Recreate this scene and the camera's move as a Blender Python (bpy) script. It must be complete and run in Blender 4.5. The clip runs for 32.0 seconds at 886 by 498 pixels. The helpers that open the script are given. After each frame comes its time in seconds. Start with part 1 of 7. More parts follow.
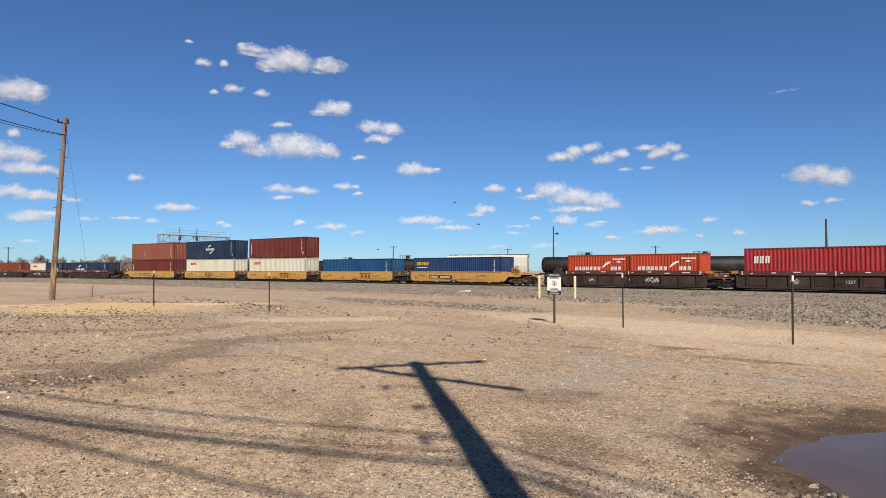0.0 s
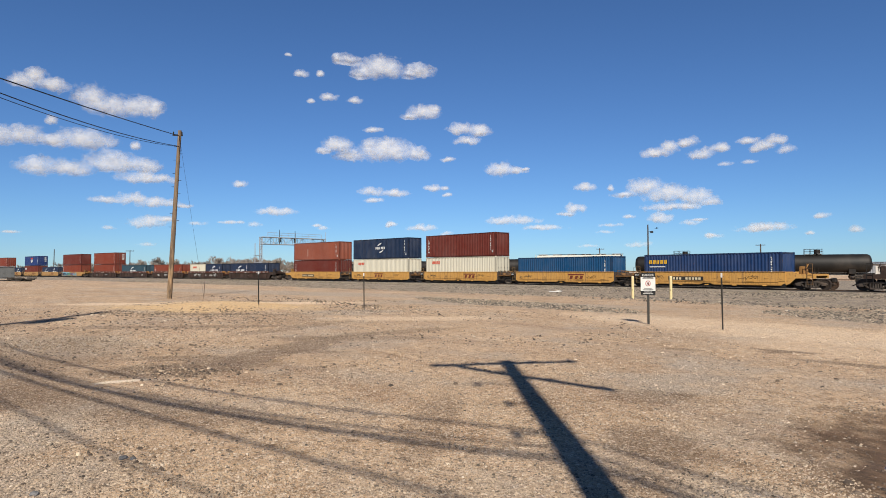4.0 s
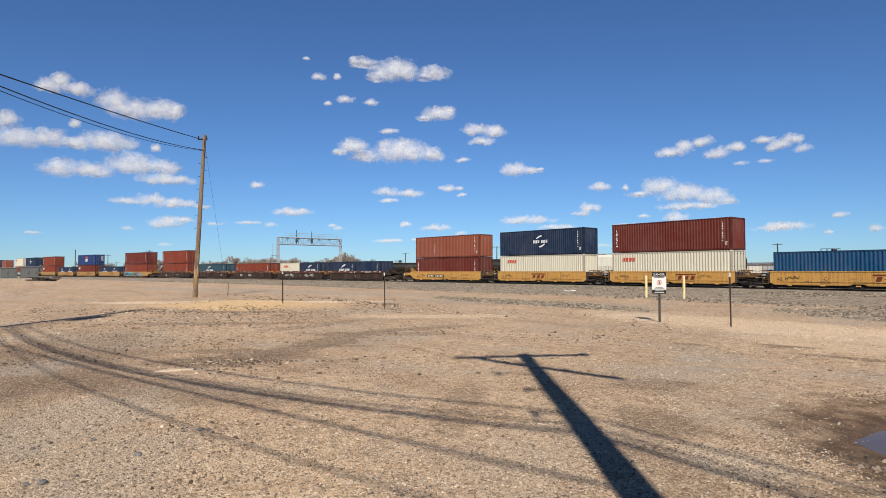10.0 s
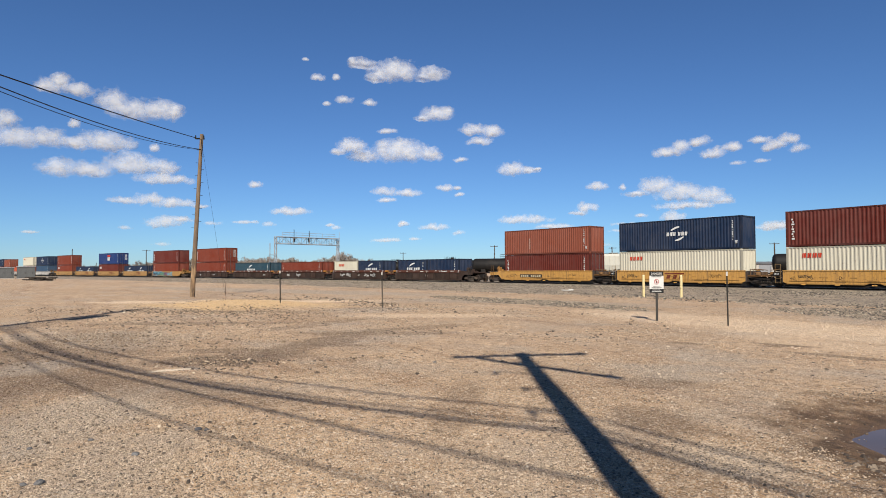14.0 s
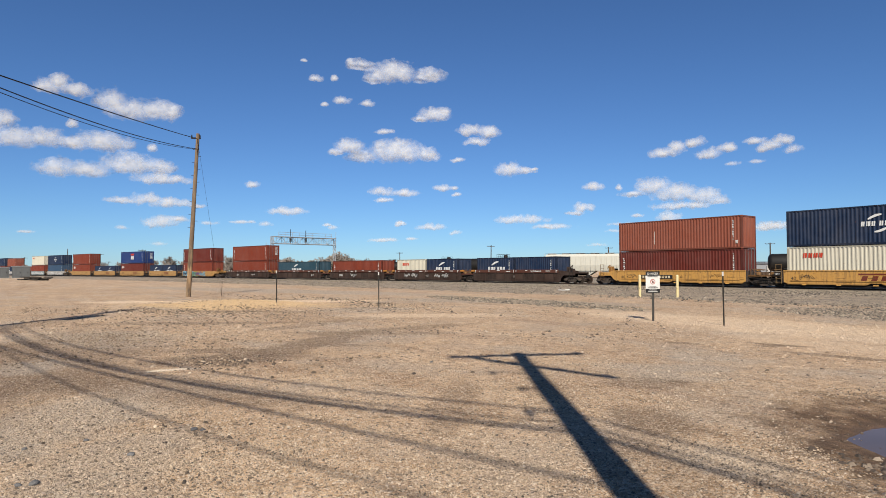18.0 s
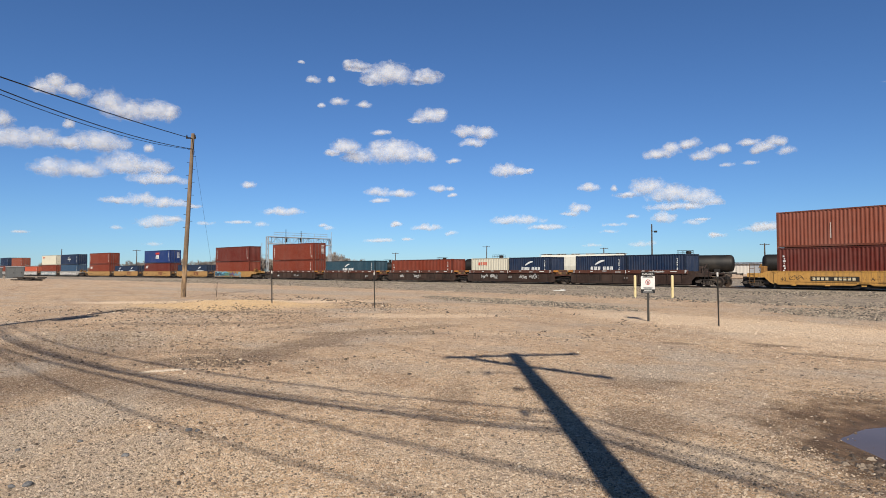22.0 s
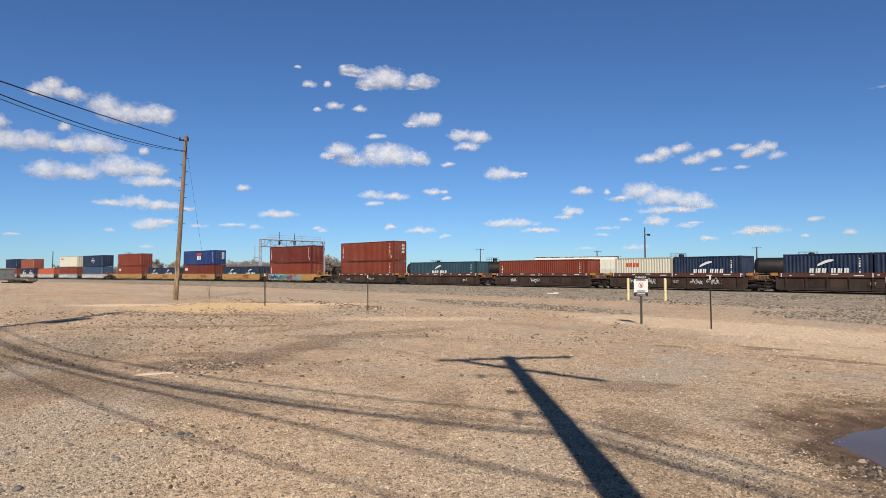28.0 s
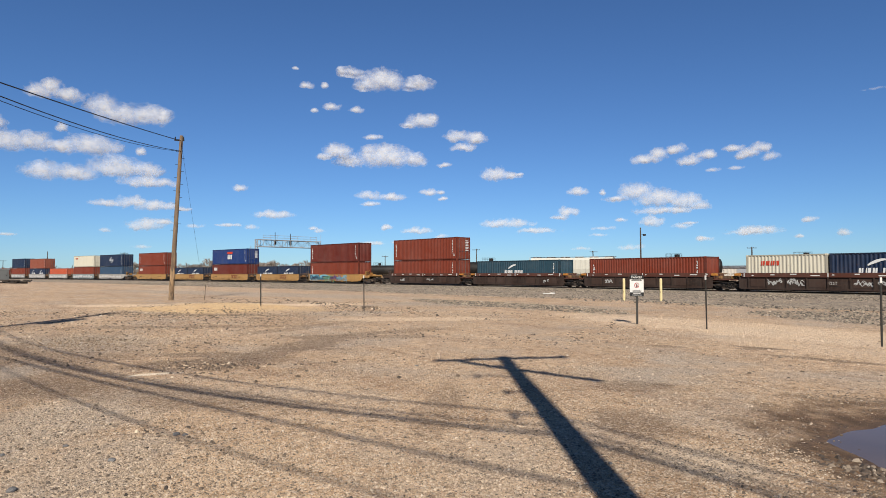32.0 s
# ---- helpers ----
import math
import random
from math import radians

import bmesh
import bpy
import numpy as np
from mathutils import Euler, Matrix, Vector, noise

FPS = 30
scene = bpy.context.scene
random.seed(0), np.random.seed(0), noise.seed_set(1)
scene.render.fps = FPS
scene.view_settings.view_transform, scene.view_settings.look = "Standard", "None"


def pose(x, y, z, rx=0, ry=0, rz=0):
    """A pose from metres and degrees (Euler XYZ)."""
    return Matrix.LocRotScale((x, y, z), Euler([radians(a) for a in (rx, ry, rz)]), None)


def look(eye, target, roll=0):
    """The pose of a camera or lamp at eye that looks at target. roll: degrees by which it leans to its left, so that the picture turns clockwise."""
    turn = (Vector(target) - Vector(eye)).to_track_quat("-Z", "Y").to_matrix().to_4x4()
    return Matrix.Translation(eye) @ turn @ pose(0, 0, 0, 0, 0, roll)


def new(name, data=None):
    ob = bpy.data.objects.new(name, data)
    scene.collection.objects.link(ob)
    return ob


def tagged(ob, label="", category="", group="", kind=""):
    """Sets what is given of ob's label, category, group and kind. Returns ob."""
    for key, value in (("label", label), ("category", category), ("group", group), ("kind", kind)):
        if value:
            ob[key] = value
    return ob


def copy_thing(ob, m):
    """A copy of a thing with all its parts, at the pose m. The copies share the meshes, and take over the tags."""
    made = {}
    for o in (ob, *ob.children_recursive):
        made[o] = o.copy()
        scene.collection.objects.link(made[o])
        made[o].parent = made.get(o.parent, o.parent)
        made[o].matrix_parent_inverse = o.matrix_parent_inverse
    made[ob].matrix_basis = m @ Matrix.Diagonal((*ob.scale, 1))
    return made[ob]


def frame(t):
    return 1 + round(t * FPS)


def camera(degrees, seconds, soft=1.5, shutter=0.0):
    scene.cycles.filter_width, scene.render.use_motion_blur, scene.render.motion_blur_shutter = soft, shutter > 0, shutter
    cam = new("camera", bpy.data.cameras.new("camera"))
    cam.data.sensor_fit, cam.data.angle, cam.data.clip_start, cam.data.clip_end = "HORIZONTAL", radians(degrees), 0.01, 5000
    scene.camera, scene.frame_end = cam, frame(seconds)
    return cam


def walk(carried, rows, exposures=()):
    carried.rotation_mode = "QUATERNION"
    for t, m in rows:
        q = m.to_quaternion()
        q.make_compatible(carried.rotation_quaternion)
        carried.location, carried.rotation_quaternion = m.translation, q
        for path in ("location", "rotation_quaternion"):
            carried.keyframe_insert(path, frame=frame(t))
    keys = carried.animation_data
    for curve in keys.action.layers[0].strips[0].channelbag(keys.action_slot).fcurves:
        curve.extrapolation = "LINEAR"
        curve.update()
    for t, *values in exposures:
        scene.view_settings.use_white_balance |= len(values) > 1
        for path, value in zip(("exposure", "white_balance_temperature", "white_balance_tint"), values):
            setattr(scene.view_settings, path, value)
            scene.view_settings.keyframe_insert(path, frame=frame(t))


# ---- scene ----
cam = camera(71.14, 32.0, soft=0.9)
CAMERA_ROWS = [
    # seconds, heading, pitch, roll (degrees), place (metres)
    (0, -48.558, 1.993, 0.050, -0.83, 0.77, 1.60),
    (0.5, -48.541, 2.000, 0.050, -0.83, 0.77, 1.60),
    (1, -48.500, 2.001, 0.050, -0.83, 0.77, 1.60),
    (1.5, -48.440, 1.996, 0.050, -0.83, 0.77, 1.60),
    (2, -48.430, 1.994, 0.050, -0.83, 0.77, 1.60),
    (2.5, -49.353, 2.026, -0.050, -0.83, 0.77, 1.60),
    (3, -51.481, 2.034, -0.050, -0.83, 0.77, 1.60),
    (3.5, -54.434, 2.046, -0.050, -0.83, 0.77, 1.60),
    (4, -56.780, 2.020, -0.090, -0.66, 0.61, 1.60),
    (4.5, -58.030, 1.980, -0.110, -0.38, 0.35, 1.60),
    (5, -58.470, 1.945, -0.116, -0.12, 0.11, 1.60),
    (5.5, -58.556, 1.932, -0.116, 0.00, 0.00, 1.60),
    (6, -58.484, 1.929, -0.120, 0.00, 0.00, 1.60),
    (7, -58.390, 1.933, -0.119, 0.00, 0.00, 1.60),
    (8, -58.286, 1.943, -0.128, 0.00, 0.00, 1.60),
    (9, -58.193, 1.999, -0.134, 0.00, 0.00, 1.60),
    (10, -58.087, 1.998, -0.117, 0.00, 0.00, 1.60),
    (11, -58.002, 1.993, -0.144, 0.00, 0.00, 1.60),
    (12, -57.935, 1.993, -0.108, 0.00, 0.00, 1.60),
    (13, -57.924, 1.966, -0.169, 0.00, 0.00, 1.60),
    (14, -57.867, 1.937, -0.158, 0.00, 0.00, 1.60),
    (14.5, -57.833, 1.938, -0.142, 0.00, 0.00, 1.60),
    (16.5, -57.715, 1.931, -0.113, 0.00, 0.00, 1.60),
    (17, -57.671, 1.939, -0.124, 0.00, 0.00, 1.60),
    (18, -57.557, 1.926, -0.135, 0.00, 0.00, 1.60),
    (19, -57.484, 1.914, -0.099, 0.00, 0.00, 1.60),
    (20, -57.355, 1.932, -0.102, 0.00, 0.00, 1.60),
    (21, -57.267, 1.957, -0.073, 0.00, 0.00, 1.60),
    (22, -57.155, 1.963, -0.106, 0.00, 0.00, 1.60),
    (23, -57.065, 1.968, -0.094, 0.00, 0.00, 1.60),
    (23.5, -57.020, 1.970, -0.076, 0.00, 0.00, 1.60),
    (24, -56.989, 2.009, -0.064, 0.00, 0.00, 1.60),
    (24.5, -56.920, 2.093, -0.077, 0.00, 0.00, 1.60),
    (25, -56.889, 2.166, -0.057, 0.00, 0.00, 1.60),
    (25.5, -56.838, 2.170, -0.056, 0.00, 0.00, 1.60),
    (27.5, -56.617, 2.230, -0.042, 0.00, 0.00, 1.60),
    (28, -56.572, 2.230, -0.048, 0.00, 0.00, 1.60),
    (29, -56.481, 2.215, -0.099, 0.00, 0.00, 1.60),
    (30, -56.394, 2.232, -0.073, 0.00, 0.00, 1.60),
    (31, -56.300, 2.224, -0.035, 0.00, 0.00, 1.60),
    (32, -56.215, 2.244, -0.067, 0.00, 0.00, 1.60),
]


def eye_pose(heading, pitch, roll, x, y, z):
    return pose(x, y, z, 90 + pitch, 0, -heading) @ pose(0, 0, 0, 0, 0, roll)


walk(cam, [(r[0], eye_pose(*r[1:])) for r in CAMERA_ROWS])

# ---- light: clear sky with fair-weather clouds, afternoon sun behind the camera ----
SUN_ELEVATION = 36.0
SUN_TOWARDS = Vector((0.839 * math.cos(radians(SUN_ELEVATION)), -0.545 * math.cos(radians(SUN_ELEVATION)), math.sin(radians(SUN_ELEVATION))))
world = bpy.data.worlds.new("world")
scene.world = world
world.use_nodes = True
wn = world.node_tree.nodes
wl = world.node_tree.links
sky = wn.new("ShaderNodeTexSky")
sky.sky_type = "NISHITA"
sky.sun_disc = False
sky.sun_elevation = radians(SUN_ELEVATION)
sky.sun_rotation = radians(123.0)
sky.altitude = 1500
sky.air_density, sky.dust_density, sky.ozone_density = 1.0, 0.4, 3.0
hue = wn.new("ShaderNodeMix")
hue.data_type, hue.blend_type = "RGBA", "MULTIPLY"
hue.inputs[0].default_value = 1.0
hue.inputs[7].default_value = (0.66, 0.945, 1.28, 1)
wl.new(sky.outputs[0], hue.inputs[6])
wl.new(hue.outputs[2], wn["Background"].inputs[0])
wn["Background"].inputs[1].default_value = 0.0455
sun = new("sun", bpy.data.lights.new("sun", "SUN"))
sun.data.energy, sun.data.angle, sun.data.color = 5.0, radians(0.53), (1.0, 0.925, 0.805)
sun.matrix_world = look(SUN_TOWARDS * 100, (0, 0, 0))
scene.view_settings.exposure = 0.72


# ---- materials ----
def nodes_of(name):
    m = bpy.data.materials.new(name)
    m.use_nodes = True
    t = m.node_tree
    return m, t, t.nodes, t.links, t.nodes["Principled BSDF"]


def noise_node(t, scale, detail=4.0, rough=0.6, coords="Object", stretch=None, seed=0.0):
    co = t.nodes.new("ShaderNodeTexCoord")
    n = t.nodes.new("ShaderNodeTexNoise")
    n.inputs["Scale"].default_value, n.inputs["Detail"].default_value, n.inputs["Roughness"].default_value = scale, detail, rough
    out = co.outputs[coords]
    if stretch or seed:
        mp = t.nodes.new("ShaderNodeMapping")
        mp.inputs["Scale"].default_value = stretch or (1, 1, 1)
        mp.inputs["Location"].default_value = (seed, seed * 1.7, seed * 0.6)
        t.links.new(out, mp.inputs[0])
        out = mp.outputs[0]
    t.links.new(out, n.inputs["Vector"])
    return n.outputs["Fac"]


def ramp(t, fac, stops):
    r = t.nodes.new("ShaderNodeValToRGB")
    e = r.color_ramp.elements
    for i, (at, c) in enumerate(stops):
        if i < 2:
            e[i].position = at
        else:
            e.new(at)
        e[i].color = (*c, 1) if len(c) == 3 else c
    t.links.new(fac, r.inputs[0])
    return r.outputs[0]


def mix(t, fac, a, b, blend="MIX"):
    n = t.nodes.new("ShaderNodeMix")
    n.data_type, n.blend_type = "RGBA", blend
    for sock, v in ((n.inputs[0], fac), (n.inputs[6], a), (n.inputs[7], b)):
        if hasattr(v, "default_value") or hasattr(v, "is_linked"):
            t.links.new(v, sock)
        elif isinstance(v, (int, float)):
            sock.default_value = v
        else:
            sock.default_value = (*v, 1)
    return n.outputs[2]


def math_node(t, op, a, b=0.0, clamp=False):
    n = t.nodes.new("ShaderNodeMath")
    n.operation, n.use_clamp = op, clamp
    for sock, v in ((n.inputs[0], a), (n.inputs[1], b)):
        if isinstance(v, (int, float)):
            sock.default_value = v
        else:
            t.links.new(v, sock)
    return n.outputs[0]


def bump(t, height, bsdf, strength=0.4, distance=0.02):
    b = t.nodes.new("ShaderNodeBump")
    b.inputs["Strength"].default_value, b.inputs["Distance"].default_value = strength, distance
    t.links.new(height, b.inputs["Height"])
    t.links.new(b.outputs[0], bsdf.inputs["Normal"])


def plain(name, colour, rough=0.6, metal=0.0, vary=0.25, scale=6.0, relief=0.0, dirt=None):
    """A surface of one colour with mottling at two scales and, where given, dirt."""
    m, t, n, l, b = nodes_of(name)
    colour = tuple(c * 0.62 for c in colour)
    lo = tuple(c * (1 - vary) for c in colour)
    hi = tuple(min(1, c * (1 + vary)) for c in colour)
    col = ramp(t, noise_node(t, scale), [(0.3, lo), (0.7, hi)])
    col = mix(t, 0.5, col, ramp(t, noise_node(t, scale * 9, seed=3.1), [(0.35, lo), (0.65, hi)]))
    if dirt:
        col = mix(t, ramp(t, noise_node(t, scale * 0.35, 6, seed=8.0), [(0.5, (0, 0, 0)), (0.72, (0.75, 0.75, 0.75))]), col, dirt)
    l.new(col, b.inputs["Base Color"])
    b.inputs["Roughness"].default_value, b.inputs["Metallic"].default_value = rough, metal
    b.inputs["Specular IOR Level"].default_value = 0.25
    if relief:
        bump(t, noise_node(t, scale * 6), b, relief, 0.01)
    return m


def painted(name, rough=0.5, rust=(0.12, 0.05, 0.025), rust_from=0.62, streak=0.35):
    """Weathered paint in the object's own colour: faded patches, rain streaks, rust and scuffs."""
    m, t, n, l, b = nodes_of(name)
    info = n.new("ShaderNodeObjectInfo")
    col = mix(t, 1.0, info.outputs["Color"], (0.62, 0.62, 0.62), "MULTIPLY")
    faded = mix(t, 0.06, col, (0.5, 0.46, 0.42))
    col = mix(t, ramp(t, noise_node(t, 0.7, 5, seed=2.0), [(0.35, (0, 0, 0)), (0.75, (0.7, 0.7, 0.7))]), col, faded)
    dark = mix(t, 0.45, col, (0.06, 0.045, 0.035))
    run = noise_node(t, 1.0, 5, 0.65, stretch=(7.0, 7.0, 0.35), seed=5.0)
    col = mix(t, ramp(t, run, [(0.5, (0, 0, 0)), (0.8, (streak * 2, streak * 2, streak * 2))]), col, dark)
    spots = noise_node(t, 5.0, 8, 0.75, seed=11.0)
    col = mix(t, ramp(t, spots, [(rust_from, (0, 0, 0)), (rust_from + 0.09, (0.85, 0.85, 0.85))]), col, rust)
    l.new(col, b.inputs["Base Color"])
    b.inputs["Roughness"].default_value = rough
    b.inputs["Specular IOR Level"].default_value = 0.2
    bump(t, noise_node(t, 14.0, 4), b, 0.12, 0.01)
    return m


PAINT = painted("container_paint")
YELLOW = painted("car_paint", rough=0.6, rust=(0.09, 0.05, 0.03), rust_from=0.55, streak=0.8)
RUSTED = painted("rusted_steel", rough=0.8, rust=(0.05, 0.028, 0.02), rust_from=0.52, streak=0.5)
BLACK = plain("black_grime", (0.014, 0.012, 0.011), 0.8, vary=0.4, scale=3, dirt=(0.04, 0.028, 0.02))
STEEL = plain("worn_steel", (0.3, 0.28, 0.26), 0.4, metal=0.9, vary=0.2, scale=2)
RAIL_SIDE = plain("rusty_rail", (0.1, 0.06, 0.04), 0.8, vary=0.35, scale=2)
WHITE = plain("white_marking", (0.72, 0.71, 0.68), 0.6, vary=0.1, scale=2, dirt=(0.42, 0.38, 0.33))
MARK = painted("marking_paint", rough=0.6, rust_from=0.7, streak=0.15)
GALV = plain("galvanised_steel", (0.46, 0.47, 0.48), 0.55, metal=0.1, vary=0.15, scale=1.5)
WIRE = plain("cable_black", (0.015, 0.015, 0.016), 0.6, vary=0.2)


# ---- building blocks ----
def as_mesh(name, bm):
    me = bpy.data.meshes.new(name)
    bm.to_mesh(me)
    bm.free()
    return me


def link_part(name, me, parent=None, label="", colour=None, mat=None):
    ob = new(name, me)
    if mat is not None and not me.materials:
        me.materials.append(mat)
    if parent is not None:
        ob.parent = parent
    if colour:
        ob.color = (*colour, 1)
    if label:
        ob["label"] = label
    return ob


def part(name, bm, mat, parent=None, label="", colour=None):
    me = as_mesh(name, bm)
    me.materials.append(mat)
    return link_part(name, me, parent, label, colour)


def box(bm, x0, x1, y0, y1, z0, z1, bevel=0.0):
    r = bmesh.ops.create_cube(bm, size=1.0, matrix=Matrix.LocRotScale(((x0 + x1) / 2, (y0 + y1) / 2, (z0 + z1) / 2), None, (abs(x1 - x0), abs(y1 - y0), abs(z1 - z0))))
    if bevel:
        edges = {e for v in r["verts"] for e in v.link_edges}
        bmesh.ops.bevel(bm, geom=list(edges), offset=bevel, segments=1, affect="EDGES", profile=0.5)
    return bm


def boxed(*args, bevel=0.0):
    return box(bmesh.new(), *args, bevel=bevel)


def rod(bm, a, b, r0, r1=None, sides=8):
    """A round bar from a to b."""
    a, b = Vector(a), Vector(b)
    d = b - a
    m = Matrix.Translation((a + b) / 2) @ d.to_track_quat("Z", "Y").to_matrix().to_4x4()
    bmesh.ops.create_cone(bm, cap_ends=True, segments=sides, radius1=r0, radius2=r0 if r1 is None else r1, depth=d.length, matrix=m)
    return bm


def prism(bm, outline, y0, y1):
    """A plate with an outline in x and z, from y0 to y1."""
    a = [bm.verts.new((x, y0, z)) for x, z in outline]
    b = [bm.verts.new((x, y1, z)) for x, z in outline]
    n = len(outline)
    fa, fb = bm.faces.new(a), bm.faces.new(b[::-1])
    sides = [bm.faces.new((a[i], b[i], b[(i + 1) % n], a[(i + 1) % n])) for i in range(n)]
    bmesh.ops.recalc_face_normals(bm, faces=[fa, fb, *sides])
    return bm


def empty(name, label="", category="", group=""):
    return tagged(new(name), label, category, group)


# ---- the curved main track ----
ARC = np.arange(-420.0, 121.0, 1.0)


def _track_table():
    u = np.clip(ARC, -300, 25) / 100
    th = -0.32985 * u - 0.16241 * u * u / 2 + 0.02098 * u ** 3 / 6
    c, s = np.cos(th), np.sin(th)
    x = np.concatenate([[0], np.cumsum((c[1:] + c[:-1]) / 2)])
    y = np.concatenate([[0], np.cumsum((s[1:] + s[:-1]) / 2)])
    i = int(np.argmin(abs(ARC)))
    return x - x[i], y - y[i] + 50.28, th


ARC_X, ARC_Y, ARC_H = _track_table()
HALF = 1.22


def track(s, side=HALF):
    """Place and heading of the track at the arc length s; side: metres beyond the near faces of the wagons."""
    h = float(np.interp(s, ARC, ARC_H))
    return float(np.interp(s, ARC, ARC_X)) - math.sin(h) * side, float(np.interp(s, ARC, ARC_Y)) + math.cos(h) * side, h


RAIL_TOP = 0.12


# ---- ground ----
PUDDLE = (-0.6, 7.4, 2.42, 1.85)


def puddle_reach(x, y):
    a = math.atan2(y - PUDDLE[1], x - PUDDLE[0])
    wob = 0.03 * math.sin(3 * a + 2.5) + 0.02 * math.sin(7 * a + 2.0) + 0.05 * noise.noise((x * 1.3, y * 1.3, 0.3))
    return math.hypot((x - PUDDLE[0]) / PUDDLE[2], (y - PUDDLE[1]) / PUDDLE[3]) - wob


def ground_height(x, y):
    d = math.hypot(x, y)
    z = 0.03 * noise.noise((x * 0.16, y * 0.16, 0)) + 0.012 * noise.noise((x * 0.9, y * 0.9, 4)) if d < 60 else 0.0
    if d < 14:
        z += 0.006 * noise.noise((x * 4.0, y * 4.0, 9))
    k = puddle_reach(x, y) if d < 16 else 9.0
    if k < 1.9:
        f = max(0.0, min(1.0, (1.9 - k) / 0.6))
        rim = -0.085 if k < 0.8 else min(0.0, -0.085 + 0.085 * (k - 0.8) / 0.6) + 0.012 * noise.noise((x * 3, y * 3, 2)) * min(1.0, max(0.0, k - 0.8) * 2)
        z = z * (1 - f) + f * rim
    r = math.hypot((x + 31) / 6.0, (y - 7.8) / 3.2)
    if r < 1:
        z += 0.10 * (1 - r * r)
    return z


def polar_sheet():
    radii = [0.0]
    step = 0.12
    while radii[-1] < 4200:
        radii.append(radii[-1] + step)
        if radii[-1] > 10.5:
            step *= 1.025
    na = 360
    verts, faces = [(0.0, 0.0, 0.0)], []
    for r in radii[1:]:
        for k in range(na):
            # two thirds of the spokes stand in the quarter that the camera faces
            f = k / na
            a = radians(60 + 150 * f / 0.7) if f < 0.7 else radians(210 + 210 * (f - 0.7) / 0.3)
            x, y = r * math.cos(a), r * math.sin(a)
            verts.append((x, y, ground_height(x, y)))
    for k in range(na):
        faces.append((0, 1 + k, 1 + (k + 1) % na))
    for i in range(len(radii) - 2):
        o = 1 + i * na
        for k in range(na):
            k2 = (k + 1) % na
            faces.append((o + k, o + na + k, o + na + k2, o + k2))
    me = bpy.data.meshes.new("ground")
    me.from_pydata(verts, [], faces)
    me.polygons.foreach_set("use_smooth", [True] * len(faces))
    return me


def zone(t, cx, cy, rx, ry, turn=0.0, edge=0.35, ragged=0.5, grain=0.8):
    """1 inside an oval patch of the plan with a ragged edge, 0 outside."""
    co = t.nodes.new("ShaderNodeTexCoord")
    mp = t.nodes.new("ShaderNodeMapping")
    mp.vector_type = "TEXTURE"
    mp.inputs["Location"].default_value = (cx, cy, 0)
    mp.inputs["Rotation"].default_value = (0, 0, radians(turn))
    mp.inputs["Scale"].default_value = (rx, ry, 1e4)
    t.links.new(co.outputs["Object"], mp.inputs[0])
    ln = t.nodes.new("ShaderNodeVectorMath")
    ln.operation = "LENGTH"
    t.links.new(mp.outputs[0], ln.inputs[0])
    wob = math_node(t, "MULTIPLY", math_node(t, "SUBTRACT", noise_node(t, grain, 6, 0.65), 0.5), ragged * 2)
    d = math_node(t, "ADD", ln.outputs["Value"], wob)
    return math_node(t, "DIVIDE", math_node(t, "SUBTRACT", 1.0, d), edge, True)


def pebbles(t, scale, seed=0.0):
    co = t.nodes.new("ShaderNodeTexCoord")
    mp = t.nodes.new("ShaderNodeMapping")
    mp.inputs["Location"].default_value = (seed, seed, 0)
    v = t.nodes.new("ShaderNodeTexVoronoi")
    v.inputs["Scale"].default_value = scale
    t.links.new(co.outputs["Object"], mp.inputs[0])
    t.links.new(mp.outputs[0], v.inputs["Vector"])
    sep = t.nodes.new("ShaderNodeSeparateColor")
    t.links.new(v.outputs["Color"], sep.inputs[0])
    return v.outputs["Distance"], sep.outputs[0], sep.outputs[1]


def spots_of_earth(t, col, share=1.0):
    """Sand spilled round the pole, pale strips, dark brown patches and streaks: the same on the dirt and on the stones
    that lie on it.
    """
    sand = mix(t, noise_node(t, 2.5, 6, 0.7), (0.52, 0.33, 0.14), (0.84, 0.58, 0.29))
    pale = mix(t, noise_node(t, 3.0, 6, 0.75, seed=5.0), (0.62, 0.45, 0.29), (0.88, 0.67, 0.46))
    sepia = mix(t, noise_node(t, 3.0, 6, 0.7), (0.07, 0.04, 0.023), (0.21, 0.13, 0.072))
    for c, rows in ((sand, SAND_SPOTS), (pale, PALE_SPOTS), (sepia, SEPIA_SPOTS)):
        for cx, cy, rx, ry, turn, k in rows:
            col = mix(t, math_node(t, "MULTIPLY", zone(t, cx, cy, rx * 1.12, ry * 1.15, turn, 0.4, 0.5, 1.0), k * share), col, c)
    return mix(t, math_node(t, "MULTIPLY", zone(t, -10.72, 1.7, 0.45, 0.14, 85, 0.4, 0.4, 2.0), 0.95), col, (0.8, 0.67, 0.5))


